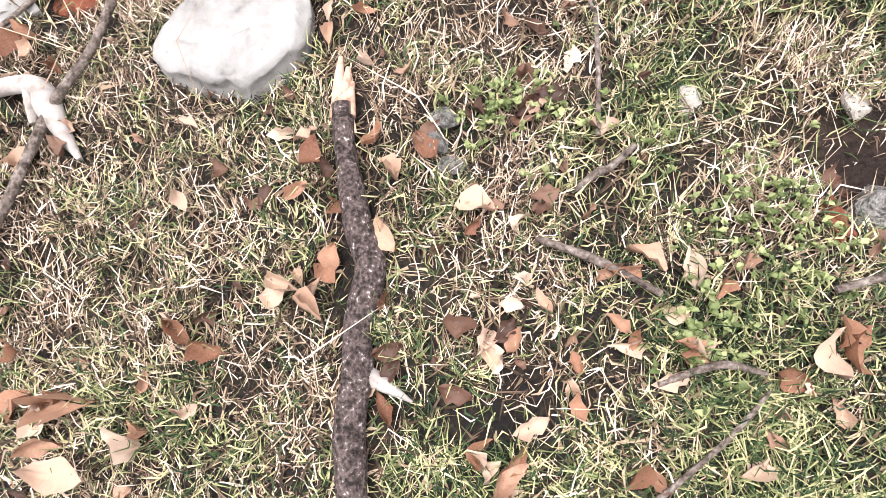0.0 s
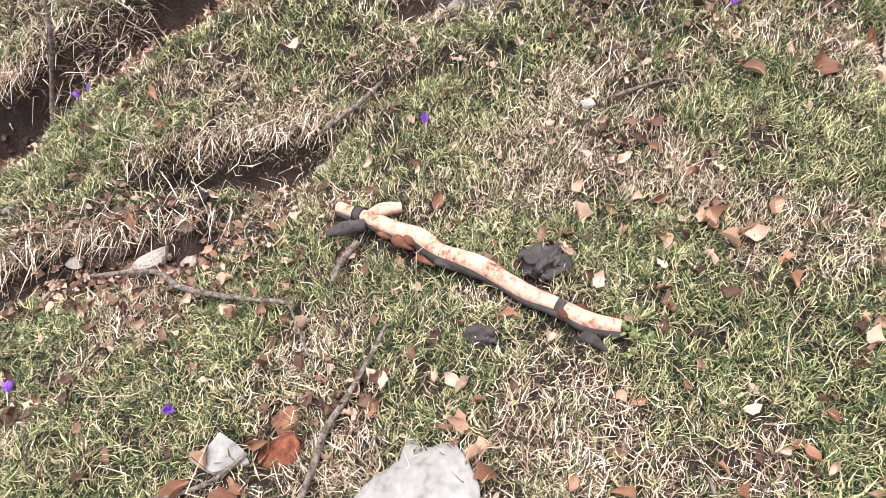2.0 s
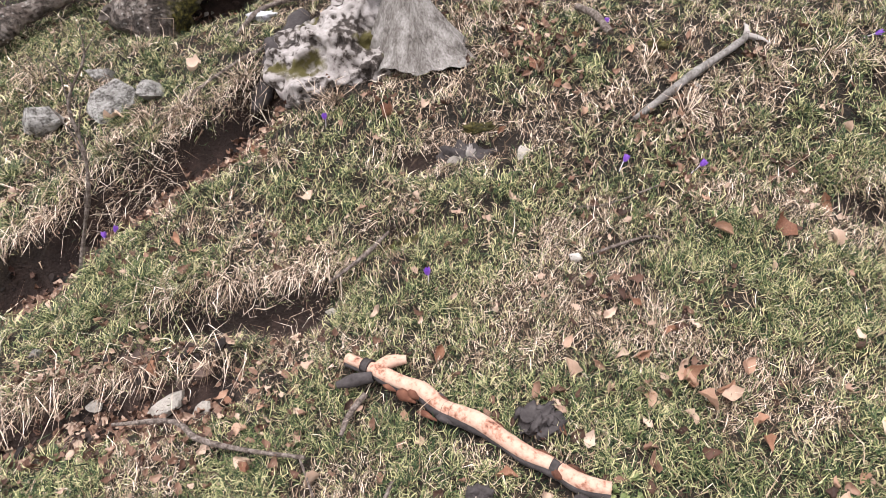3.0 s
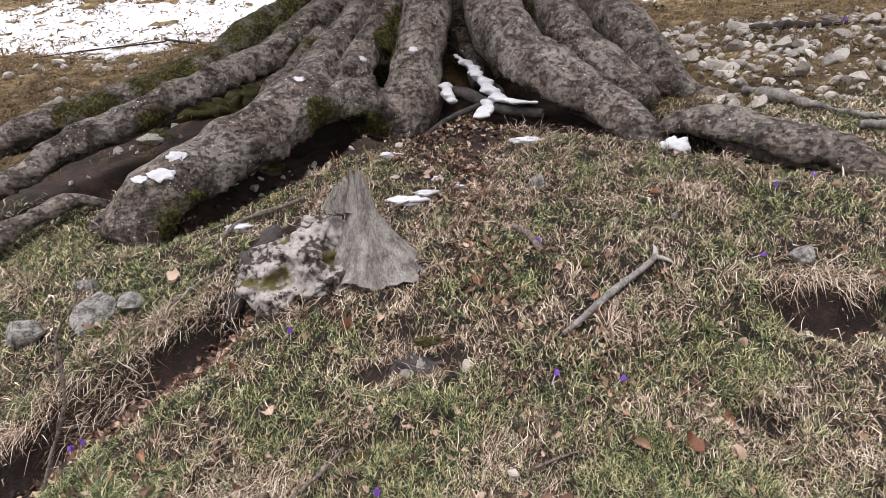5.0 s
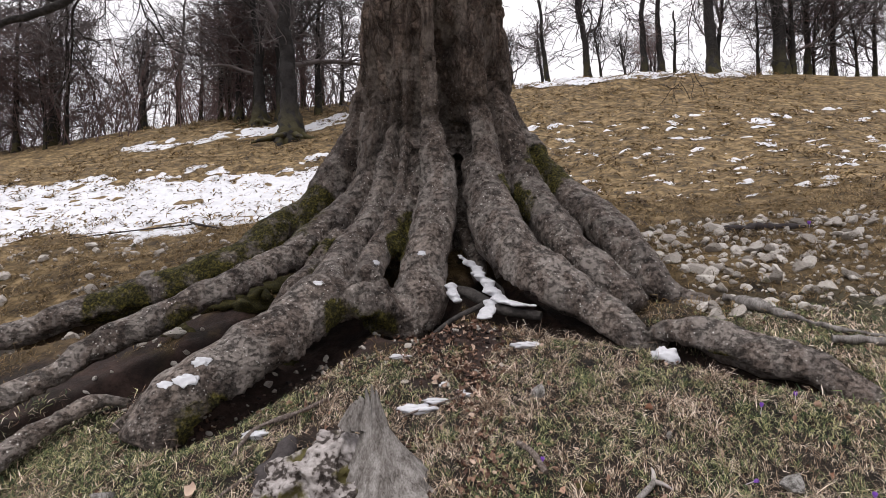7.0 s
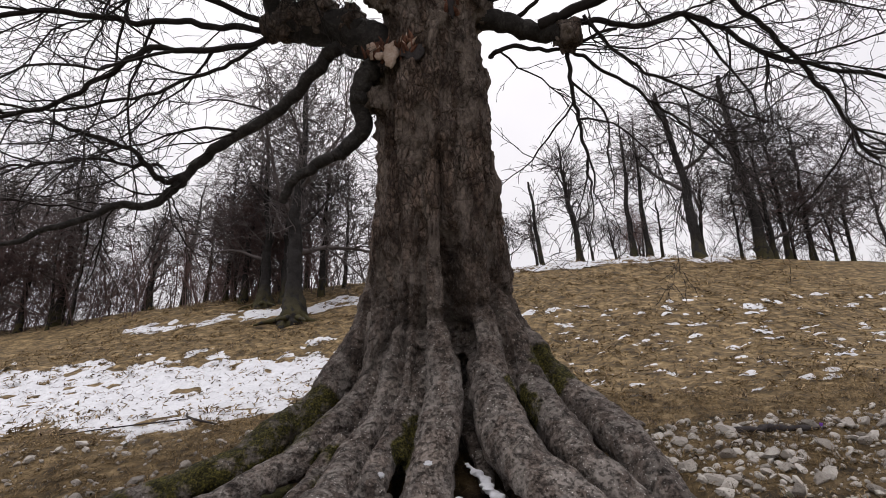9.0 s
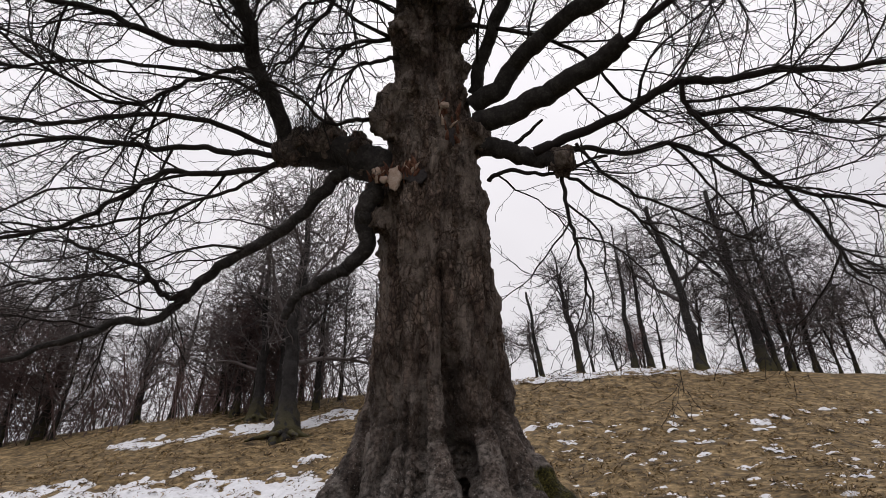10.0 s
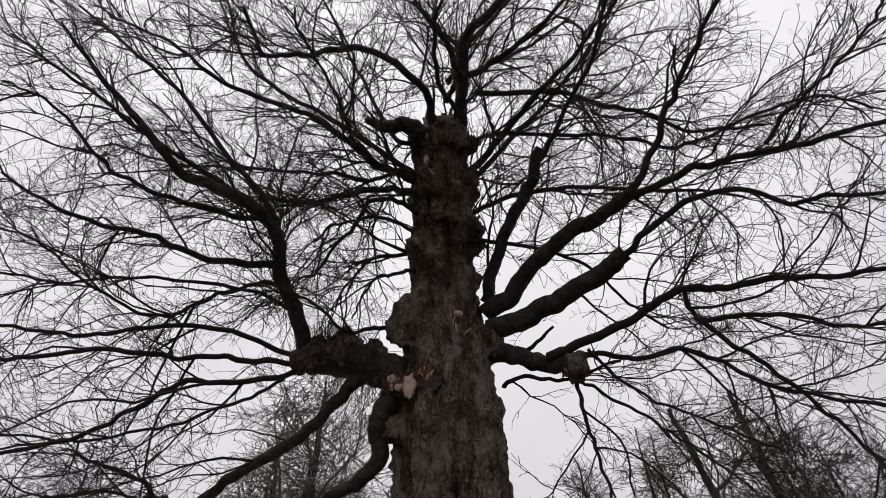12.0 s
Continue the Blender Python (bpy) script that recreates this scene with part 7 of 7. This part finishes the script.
lump("dung", -0.02, 1.41, 0.055, BLACK_BARK, "dark crumbly lump of dried dung", "dung", 2.0, (1.1, 0.9, 0.7), 1.1)
lump("dung", -0.19, 1.235, 0.03, BLACK_BARK, "small dark crumbling lump of dung", "dung", 5.0, (1.1, 0.9, 0.7), 1.1)
fungus = thing("rusty_bark_piece", on_ground(-0.655, 1.05), "rust-brown rotten bark piece in the grass", "bark")
for name, outline, mat in (("bark", [(-0.686, 1.11), (-0.65, 1.115), (-0.616, 1.105), (-0.612, 1.075), (-0.607, 1.051), (-0.663, 1.052)], ROT),
                           ("fungus", [(-0.673, 1.045), (-0.64, 1.05), (-0.605, 1.038), (-0.592, 0.989), (-0.616, 0.968), (-0.65, 0.972), (-0.678, 0.989)], RUST)):
    ob = flat_stone(name, outline, 0.035, mat, "", 4.0, 60, 14)
    del ob["category"]
    ob.parent = fungus
    ob.matrix_parent_inverse = Matrix.Translation(-fungus.location)
lump("brown_moss", 0.56, 0.47, 0.026, RUST, "rust-brown bristly moss cushion", "moss", 7.0, (0.6, 1.2, 0.7), 0.95)
for k, (x, y, r) in enumerate([(-0.5, 2.2, 0.06), (-0.42, 2.21, 0.05), (-0.57, 2.22, 0.05), (0.66, 3.0, 0.04), (-2.5, 6.1, 0.26),
                               (-2.2, 6.0, 0.22), (-2.9, 5.95, 0.24), (-1.95, 6.35, 0.22), (-2.7, 5.5, 0.12), (-1.6, 5.3, 0.1)]):
    lump("moss_cushion", x, y, r, MOSS, "yellow-green moss cushion on old wood", "moss", k * 1.7, (1.2, 0.9, 0.75), 0.95, 0.0)
rot = thing("rotten_root", on_ground(-0.2, 2.62), "dark rotten root end with moss and a pale broken face", "wood")
for name, x, y, lift, r, squash, mat, label in (("root", -0.22, 2.61, 0.0, 0.085, (1.5, 0.7, 0.8), BLACK_BARK, "dark rotten wood"), ("moss", -0.16, 2.67, 0.015, 0.05, (1.3, 0.5, 0.5), MOSS, "green moss"),
                                               ("broken_face", -0.2, 2.57, 0.03, 0.03, (0.7, 0.5, 1.6), BLEACHED, "pale broken wood")):
    b = Buf()
    ball(b, on_ground(x, y, lift), r, x * 11, 0.95, 20, 28, squash, 2.8)
    part(name, b, mat, rot, label)

# ---- snow ----


def snow_sheet(name, x0, x1, y0, y1, step, cover, thick, label):
    """Old snow lying in patches: a sheet that dips under the turf where nothing lies."""
    v, f = sheet(np.arange(x0, x1, step), np.arange(y0, y1, step), lambda x, y: height(x, y) + np.clip(cover(x, y), -1, 1) * thick)
    low = np.clip(cover(v[:, 0], v[:, 1]), -1, 1) < -0.5
    f = f[~low[f].all(1)]
    used = np.unique(f)
    back = np.zeros(len(v), np.int64)
    back[used] = np.arange(len(used))
    return tagged(part(name, Buf().add(v[used], back[f]), SNOW), label, "snow", kind="stuff")


def big_patch(x, y):
    mid = 13.0 - 0.12 * (x + 7)
    along = np.clip((x + 15) / 3, 0, 1) * np.clip((-2.0 - x) / 2.0, -1, 1)
    body = 1 - np.abs((y - mid + 0.25 * (x + 6) * -0.35) / 3.1) ** 2
    return 3.0 * (body * along - 0.15) + 5.0 * (fbm(x * 1.6, y * 1.6, 4.0, 3) - 0.52) * (1.25 - body) + 2.6 * (fbm(x * 2.6, y * 2.6, 2.0, 3) - 0.40) - 16 * np.clip(fbm(x * 3.0, y * 5.0, 7.0, 2) - 0.6, 0, 1)


snow_sheet("snow_patch", -16, -1.8, 8.6, 17.5, 0.07, big_patch, 0.05, "melting old snow patch with grass showing through")
snow_sheet("snow_patch", -12, -3.0, 20.5, 24.5, 0.1, lambda x, y: 2.0 * (1 - np.abs((y - 22.2 - 0.12 * (x + 7)) / 0.75) ** 2) + 7.0 * (fbm(x * 1.5, y * 3, 1.0, 3) - 0.6), 0.06,
           "thin snow patch below the wood")
snow_sheet("snow_specks", 1.3, 16, 9.0, 19, 0.07, lambda x, y: 10 * (fbm(x * 2.3, y * 6.0, 9.0, 4) - 0.735 - 0.002 * (x - 3)), 0.03, "small scattered remnants of snow on pasture")
snow_sheet("snow_specks", 3.5, 14, 24.5, 28, 0.13, lambda x, y: 6 * (fbm(x * 0.9, y * 2.0, 3.0, 4) - 0.55), 0.05, "broken snow along the crest")
for k, (x, y, r, squash) in enumerate([(1.585, 4.16, 0.1, (1, 0.8, 0.75)), (0.6, 4.5, 0.09, (1.4, 0.4, 0.3)), (-0.3, 3.85, 0.1, (1.3, 0.5, 0.3)), (-0.16, 3.92, 0.07, (1.5, 0.5, 0.3)), (-0.1, 4.13, 0.04, (1, 1, 0.5)),
                                       (-0.45, 4.57, 0.06, (1.4, 0.6, 0.3)), (-1.41, 3.79, 0.07, (1.2, 0.6, 0.4)), (0.05, 3.95, 0.04, (1.2, 0.6, 0.3)), (0.02, 4.0, 0.03, (1, 1, 0.4))]):
    lump("snow_remnant", x, y, r, SNOW, "small white remnant of melting snow", "snow", k * 2.0, squash, 0.8, 0.3)
for pts in ([(0.1, 5.9, 3.28, 0.03), (0.25, 5.72, 3.14, 0.06), (0.36, 5.5, 2.99, 0.07), (0.42, 5.3, 2.85, 0.06), (0.55, 5.12, 2.79, 0.05), (0.72, 5.0, 2.77, 0.03)],
            [(0.4, 5.3, 2.82, 0.05), (0.34, 5.16, 2.72, 0.05), (0.27, 5.05, 2.66, 0.04)], [(-0.02, 5.5, 2.98, 0.03), (0.02, 5.4, 2.88, 0.04), (0.06, 5.35, 2.8, 0.03)]):
    b = Buf()
    drift = np.random.default_rng(len(pts))
    for x, y, z, r in resample(pts, 26):
        x, y = x + drift.normal() * r * 0.35, y + drift.normal() * r * 0.35
        ball(b, (x, y, z + 0.025), r * drift.uniform(0.7, 1.4), x * 7, 0.5, 10, 14, (1.1, 1.0, 0.4), 2.0)
    b = remeshed(b, 0.012, "snow_on_root")
    tagged(part("snow_on_root", b, SNOW), "strip of snow on a dark root", "snow")
for pts in ([(0.0, 5.6, 2.95, 0.05), (0.2, 5.45, 2.9, 0.06), (0.45, 5.2, 2.76, 0.05), (0.8, 5.0, 2.7, 0.04)], [(0.3, 5.3, 2.8, 0.03), (0.0, 5.1, 2.68, 0.025), (-0.2, 4.95, 2.55, 0.02)],
            [(0.4, 5.7, 3.05, 0.02), (0.5, 5.4, 2.92, 0.02), (0.42, 5.2, 2.8, 0.015)]):
    b = Buf()
    tube(b, pts, 20, 8, 0.2, pts[0][1])
    part("thin_root", b, LIMB_BARK, beech, "thin bare root")
# Flat patches on the roots; the first three are pale lichen in snow material.
for x, y, z, r in ((-1.9, 3.75, 2.5, 0.06), (-1.8, 3.9, 2.6, 0.045), (-2.12, 3.85, 2.4, 0.04), (-0.62, 5.3, 3.3, 0.035), (-0.3, 5.3, 3.4, 0.03), (-1.2, 4.9, 3.1, 0.035)):
    hit, place, normal, _ = trunk.closest_point_on_mesh(Vector((x, y, z)))
    b = Buf()
    ball(b, (0, 0, 0), r, x * 5, 0.9, 12, 22, (1.3, 0.8, 0.1), 2.2)
    ob = part("snow_remnant", b, SNOW)
    ob.matrix_world = Matrix.Translation(place) @ normal.to_track_quat("Z", "Y").to_matrix().to_4x4()
    tagged(ob, "flat white patch on a root", "snow")

# ---- leaves ----


def leaf_mesh(seed):
    """A curled dry beech leaf, one metre long before scaling."""
    gen = np.random.default_rng(seed)
    u, w = np.meshgrid(np.linspace(0, 1, 7), np.linspace(-1, 1, 5), indexing="ij")
    half = 0.3 * np.sin(np.pi * u**0.9) ** 0.95 * (0.5 + 0.9 * fbm(u * 6 + seed * 3, np.sign(w) * 2.0, 0, 2)) * np.clip((gen.uniform(0.92, 2.2) - u) * 7, 0.04, 1) + 0.004
    curl, roll, twist, fold = gen.uniform(-1.2, 1.8), gen.uniform(-0.3, 1.6), gen.uniform(-1.4, 1.4), gen.uniform(-0.3, 1.3)
    x = u - 0.5
    y = w * half * (1 - 0.25 * roll * w**2)
    z = curl * (u - 0.5) ** 2 + roll * 0.5 * w**2 * half * 1.6 + twist * (u - 0.5) * w * half + fold * np.abs(w) * half + 0.05 * np.cos(u * 18) * np.abs(w) * half
    z = z + 0.5 * (fbm(u * 4 + seed, w * 2.0, 0, 2) - 0.5)
    v = np.stack([x, y, z], -1).reshape(-1, 3)
    i, j = np.meshgrid(np.arange(6), np.arange(4), indexing="ij")
    f = np.stack([i * 5 + j, i * 5 + j + 1, (i + 1) * 5 + j + 1, (i + 1) * 5 + j], -1).reshape(-1, 4)
    return v, f


LEAVES = []
for k in range(10):
    me = Buf().add(*leaf_mesh(k)).mesh("fallen_leaf")
    me.materials.append(LEAF)
    LEAVES.append(me)


def leaf(x, y, size, seed):
    gen = np.random.default_rng(seed + 1000)
    ob = new("fallen_leaf", LEAVES[seed % 10])
    tilt = pose(0, 0, 0, 24 + gen.normal() * 22, gen.normal() * 22, 0)
    ob.matrix_world = Matrix.Translation(on_ground(x, y, 0.016 + size * 0.12)) @ tilt @ pose(0, 0, 0, 0, 0, gen.uniform(0, 360)) @ Matrix.Scale(size, 4)
    return tagged(ob, "dry curled beech leaf lying in the grass", "leaf", "fallen leaves")


LYING = []
LYING.append([
    (-1.01, 1.65, 0.033), (0.1, 1.35, 0.04), (0.04, 1.38, 0.027), (-0.12, 1.28, 0.049), (-0.23, 1.11, 0.041), (-0.23, 1.02, 0.051), (-0.18, 0.94, 0.049), (-0.42, 1.06, 0.034),
    (-0.4, 1.11, 0.037), (-0.24, 0.68, 0.04), (-0.2, 0.66, 0.039), (-0.19, 0.62, 0.047), (-0.16, 0.84, 0.041), (-0.16, 0.88, 0.031), (-0.1, 0.77, 0.03), (-0.09, 0.64, 0.039),
    (-0.07, 0.59, 0.038), (-0.2, 0.58, 0.044), (-0.4, 0.59, 0.033), (-0.4, 0.72, 0.023), (-0.69, 0.71, 0.053), (-0.73, 0.9, 0.057), (-0.84, 0.92, 0.06), (-0.7, 0.92, 0.05)])
LYING.append([
    (-0.64, 0.85, 0.036), (-0.78, 0.77, 0.044), (-0.74, 0.75, 0.031), (0.14, 1.06, 0.025), (-0.01, 0.9, 0.029), (0.33, 0.81, 0.027), (0.27, 0.91, 0.027), (0.29, 0.86, 0.024),
    (0.51, 0.85, 0.032), (0.53, 0.82, 0.032), (0.51, 0.81, 0.03), (0.44, 0.93, 0.035), (0.42, 0.95, 0.029), (0.47, 0.91, 0.026), (-0.83, 1.35, 0.046), (0.54, 1.37, 0.044),
    (-0.16, 0.48, 0.04), (-0.17, 0.46, 0.035), (-0.08, 0.41, 0.03), (0.29, 0.43, 0.051), (0.24, 0.42, 0.038), (0.35, 0.4, 0.052), (0.38, 0.38, 0.031), (0.14, 0.39, 0.033)])
LYING.append([
    (0.1, 0.39, 0.025), (0.18, 0.31, 0.029), (0.17, 0.28, 0.025), (0.03, 0.21, 0.038), (0.08, 0.17, 0.034), (-0.09, 0.27, 0.043), (-0.57, 0.33, 0.09), (-0.63, 0.32, 0.066),
    (-0.48, 0.27, 0.056), (-0.68, 0.42, 0.045), (-0.57, 0.23, 0.075), (0.33, 0.31, 0.039), (0.32, 0.36, 0.034), (0.06, 0.33, 0.033), (0.52, 0.31, 0.037), (0.51, 0.22, 0.046),
    (0.24, 0.17, 0.038), (0.27, 0.16, 0.035), (0.39, 0.16, 0.04), (-0.1, 0.85, 0.035), (0.05, 0.55, 0.026), (0.05, 0.5, 0.021), (0.12, 0.5, 0.021), (0.41, 1.53, 0.065)])
LYING.append([
    (0.43, 1.44, 0.055), (0.24, 1.61, 0.049), (0.3, 1.62, 0.046), (0.09, 1.66, 0.041), (0.08, 1.57, 0.06), (-0.12, 1.81, 0.043), (-1.04, 1.69, 0.042), (-0.86, 1.39, 0.057),
    (-0.91, 1.49, 0.048), (0.84, 2.01, 0.074), (0.66, 2.04, 0.062), (0.39, 1.67, 0.043), (0.18, 1.5, 0.039), (-0.31, 1.69, 0.05), (-0.4, 1.49, 0.034), (-0.24, 1.04, 0.058),
    (-0.25, 1.13, 0.043), (-0.19, 0.96, 0.063), (0.11, 1.07, 0.029), (-0.88, 2.39, 0.058), (-1.41, 2.29, 0.061), (-1.29, 1.75, 0.062), (-0.57, 2.81, 0.075), (1.03, 2.13, 0.058)])
LYING.append([
    (0.99, 1.96, 0.057), (0.65, 2.58, 0.052), (-1.63, 3.28, 0.101), (-1.98, 3, 0.08), (-0.41, 2.84, 0.059), (0.11, 2.96, 0.07), (-1.12, 2.65, 0.067)])
count = 0
for some in LYING:
    for x, y, size in some:
        leaf(x, y, max(size, 0.03) * 1.2, count)
        count += 1
gen = np.random.default_rng(99)
while count < 240:
    x, y = gen.uniform(-2.6, 2.4), gen.uniform(0.1, 4.6)
    if gen.random() < np.clip(fbm(np.array([x * 1.6]), np.array([y * 1.6]), 12.0, 2)[0] * 2.2 - 0.5, 0.05, 1):
        leaf(x, y, gen.uniform(0.028, 0.055), count)
        count += 1

for k in range(60):
    x, y = ((-0.62, 0.3), (0.3, 0.34), (-0.15, 0.5), (0.1, 0.2), (-0.75, 0.88), (0.4, 1.5))[k % 6]
    leaf(x + gen.normal() * 0.1, y + gen.normal() * 0.07, gen.uniform(0.035, 0.065), count)
    count += 1


def litter(name, count, place, size, label):
    gen = np.random.default_rng(count)
    b = Buf()
    forms = [leaf_mesh(k + 50) for k in range(6)]
    made = 0
    while made < count:
        x, y = place(gen)
        v, f = forms[made % 6]
        s = size[0] + (size[1] - size[0]) * gen.random()
        m = np.array((pose(0, 0, 0, 20 + gen.normal() * 25, gen.normal() * 25, 0) @ pose(0, 0, 0, 0, 0, gen.uniform(0, 360))).to_3x3())
        p = on_ground(x, y, 0.014 + s * 0.2)
        b.add((v * s) @ m.T + np.array(p), f)
        made += 1
    return tagged(part(name, b, LITTER), label, "leaves", kind="stuff")


litter("leaf_litter", 640, lambda g: (-1.35 + g.normal() * 0.33, 1.6 + g.normal() * 0.13), (0.015, 0.045), "brown beech leaf litter in slipped earth")
litter("leaf_litter", 260, lambda g: (lambda u: (-1.2 - 1.1 * u + g.normal() * 0.06, 3.0 - 0.95 * u + g.normal() * 0.08))(g.random()), (0.02, 0.05), "broken leaf litter in a muddy slip")
litter("leaf_litter", 260, lambda g: (0.1 + g.normal() * 0.09, g.uniform(2.9, 4.5)), (0.025, 0.06), "trail of dark red leaf litter down the slope")
litter("leaf_litter", 300, lambda g: (0.0 + g.normal() * 0.3, 4.7 + g.normal() * 0.35), (0.03, 0.07), "dark reddish leaf litter before the tree")
spots = np.random.default_rng(17).uniform((-2.4, 0.3), (2.3, 4.4), (44, 2))
litter("leaf_litter", 560, lambda g: spots[g.integers(44)] + g.normal(size=2) * (0.07, 0.045), (0.022, 0.055), "small heaps of brown leaves caught in the grass")
litter("leaf_litter", 420, lambda g: (g.uniform(-1.5, 1.2), g.uniform(0.05, 2.4)), (0.018, 0.045), "small scraps of dry leaves in grass")
litter("leaf_litter", 450, lambda g: (g.uniform(-3, 3), g.uniform(2.2, 4.6)), (0.02, 0.05), "small scraps of dry leaves in grass")

litter("bark_shreds", 420, lambda g: (lambda u: (-1.15 - 1.2 * u + g.normal() * 0.05, 3.02 - 1.0 * u + g.normal() * 0.1))(g.random()), (0.02, 0.06), "dark shreds of bark and leaves in a muddy slip")

# ---- crocuses and herbs ----


def crocus():
    flower = thing("crocus", (0, 0, 0), "purple crocus flower on a pale stem", "flower", "crocuses")
    b = Buf()
    tube(b, [(0, 0, -0.01, 0.0024), (0.003, 0, 0.02, 0.0022), (0.004, 0.001, 0.045, 0.003)], 8, 6)
    part("stem", b, STEM, flower)
    for k in range(6):
        a = k * math.pi / 3
        u, w = np.meshgrid(np.linspace(0, 1, 6), np.linspace(-1, 1, 4), indexing="ij")
        half = 0.0085 * np.sin(np.pi * (0.12 + 0.86 * u)) ** 0.8
        out = 0.003 + 0.009 * np.sin(u * 1.9) + (0.003 if k % 2 else 0.0)
        p = np.stack([out - 0.25 * w**2 * half, w * half, 0.042 + 0.034 * u], -1).reshape(-1, 3)
        c, s = math.cos(a), math.sin(a)
        p = p @ np.array([[c, s, 0], [-s, c, 0], [0, 0, 1]])
        i, j = np.meshgrid(np.arange(5), np.arange(3), indexing="ij")
        f = np.stack([i * 4 + j, i * 4 + j + 1, (i + 1) * 4 + j + 1, (i + 1) * 4 + j], -1).reshape(-1, 4)
        part("petal", Buf().add(p, f), PETAL, flower)
    return flower


model = crocus()
for k, (x, y, lean, turn) in enumerate([(-0.357, 1.96, 15, 0), (-0.95, 1.13, 60, 40), (-1.39, 1.16, 50, 200), (-1.81, 2.5, 20, 90), (0.38, 2.38, 30, 120), (-0.86, 2.78, 20, 10), (0.45, 3.2, 10, 60), (1.52, 2.92, 70, 80),
                                        (1.85, 3.35, 10, 30), (2.13, 3.44, 10, 150), (2.05, 2.7, 5, 0), (1.95, 5.2, 15, 0), (0.64, 2.33, 40, 70), (4.45, 6.78, 10, 0), (-1.84, 2.48, 30, 220)]):
    copy_thing(model, Matrix.Translation(on_ground(x, y, 0.012)) @ pose(0, 0, 0, 0, 0, turn) @ pose(0, 0, 0, lean, 0, 0) @ Matrix.Scale(1.3 if k == 13 else 0.85, 4))
for ob in (*model.children_recursive, model):
    bpy.data.objects.remove(ob)


def herbs(name, count, x, y, wide, deep, size, label, seed):
    """Low rosettes of small rounded leaves."""
    gen = np.random.default_rng(seed)
    b = Buf()
    for k in range(count):
        px, py = x + gen.normal() * wide, y + gen.normal() * deep
        base = np.array(on_ground(px, py, 0.012 + 0.02 * gen.random()))
        for q in range(4):
            v, f = leaf_mesh(q + 80)
            s = size * gen.uniform(0.6, 1.3)
            a = gen.uniform(0, 360)
            m = np.array((pose(0, 0, 0, 0, 0, a) @ pose(0, 0, 0, gen.normal() * 12, -25 + gen.normal() * 15, 0)).to_3x3())
            b.add(((v + [0.5, 0, 0]) * s * [1, 1.2, 1]) @ m.T + base, f)
    return tagged(part(name, b, HERB), label, "plant", kind="stuff")


herbs("herb_patch", 110, 0.46, 0.47, 0.06, 0.055, 0.011, "light green low herb mat on the bank", 3)
herbs("herb_patch", 60, 0.12, 0.66, 0.05, 0.03, 0.012, "light green low herb mat on the bank", 4)
herbs("herb_patch", 40, 0.36, 0.33, 0.03, 0.03, 0.014, "small green nettle-like herb", 5)
herbs("herb_patch", 7, 0.16, 1.21, 0.025, 0.02, 0.02, "round green leaves beside a peeled branch", 6)
herbs("herb_patch", 20, 0.25, 0.62, 0.05, 0.05, 0.012, "light green low herb mat", 8)

# ---- broken wood on the trunk ----
def bark_face(x, z):
    """The trunk's front at x and height z."""
    hit, place, normal, _ = trunk.ray_cast(Vector((x, 2.0, z)), Vector((0, 1, 0)))
    return min(place.y, 5.9 if z < 8.9 else 9.0) if hit else 5.9


def torn_wood(at, label, shade_lumps, shreds, slabs, seed):
    """Wood torn open: rotten hollows drawn as dark lumps, shreds and pale slabs on the trunk's face."""
    gen = np.random.default_rng(seed)
    scar = thing("broken_wood", (at[0], bark_face(at[0], at[1]), at[1]), label, "wood")
    # No recess is cut: a flat black lump gives each hollow its shade.
    for x, z, wide, tall in shade_lumps:
        b = Buf()
        ball(b, (x, bark_face(x, z) + 0.02, z), 1.0, x * 9, 0.5, 18, 24, (wide, 0.05, tall), 3.0)
        part("hollow", b, BLACK_BARK, scar, "flat dark lump as the shade of a rotten hollow")
    for k in range(shreds):
        x, z = at[0] + gen.uniform(-at[2], at[2]), at[1] + gen.uniform(-at[3], at[3])
        y = bark_face(x, z) - 0.02
        l, w = 0.05 + 0.14 * gen.random(), 0.012 + 0.03 * gen.random()
        dx = gen.normal() * 0.06
        b = Buf()
        tube(b, [(x, y + 0.03, z, w), (x + dx * 0.5, y - 0.03, z + l * 0.5, w * 0.8), (x + dx, y - 0.05, z + l, 0.004)], 8, 6, 0.4, k)
        part("splinter", b, PALE_SLAB if k % 6 == 0 else ROT, scar, "pale splinter" if k % 6 == 0 else "")
    for x, z, wide, tall in slabs:
        y = bark_face(x, z) - 0.06
        b = Buf()
        ball(b, (x, y, z), 1.0, z * 3, 0.6, 14, 18, (wide, 0.035, tall), 2.0)
        part("torn_slab", b, PALE_SLAB, scar, "pale torn slab of wood")


torn_wood((-0.74, 8.42, 0.36, 0.13), "splintered orange rotten wood where a limb tore off", [(-0.44, 8.42, 0.17, 0.14), (-0.9, 8.46, 0.13, 0.1)], 46,
          [(-0.72, 8.38, 0.1, 0.2), (-0.98, 8.5, 0.07, 0.07), (-0.87, 8.36, 0.06, 0.06)], 15)
torn_wood((0.05, 9.25, 0.14, 0.3), "splintered grey wood round a hollow", [(0.06, 9.15, 0.09, 0.24)], 14, [(-0.02, 9.5, 0.07, 0.06)], 16)
torn_wood((-0.45, 12.3, 0.12, 0.5), "splintered pale wood near the broken top", [(-0.3, 12.1, 0.06, 0.3)], 12, [(-0.5, 12.4, 0.05, 0.16)], 17)
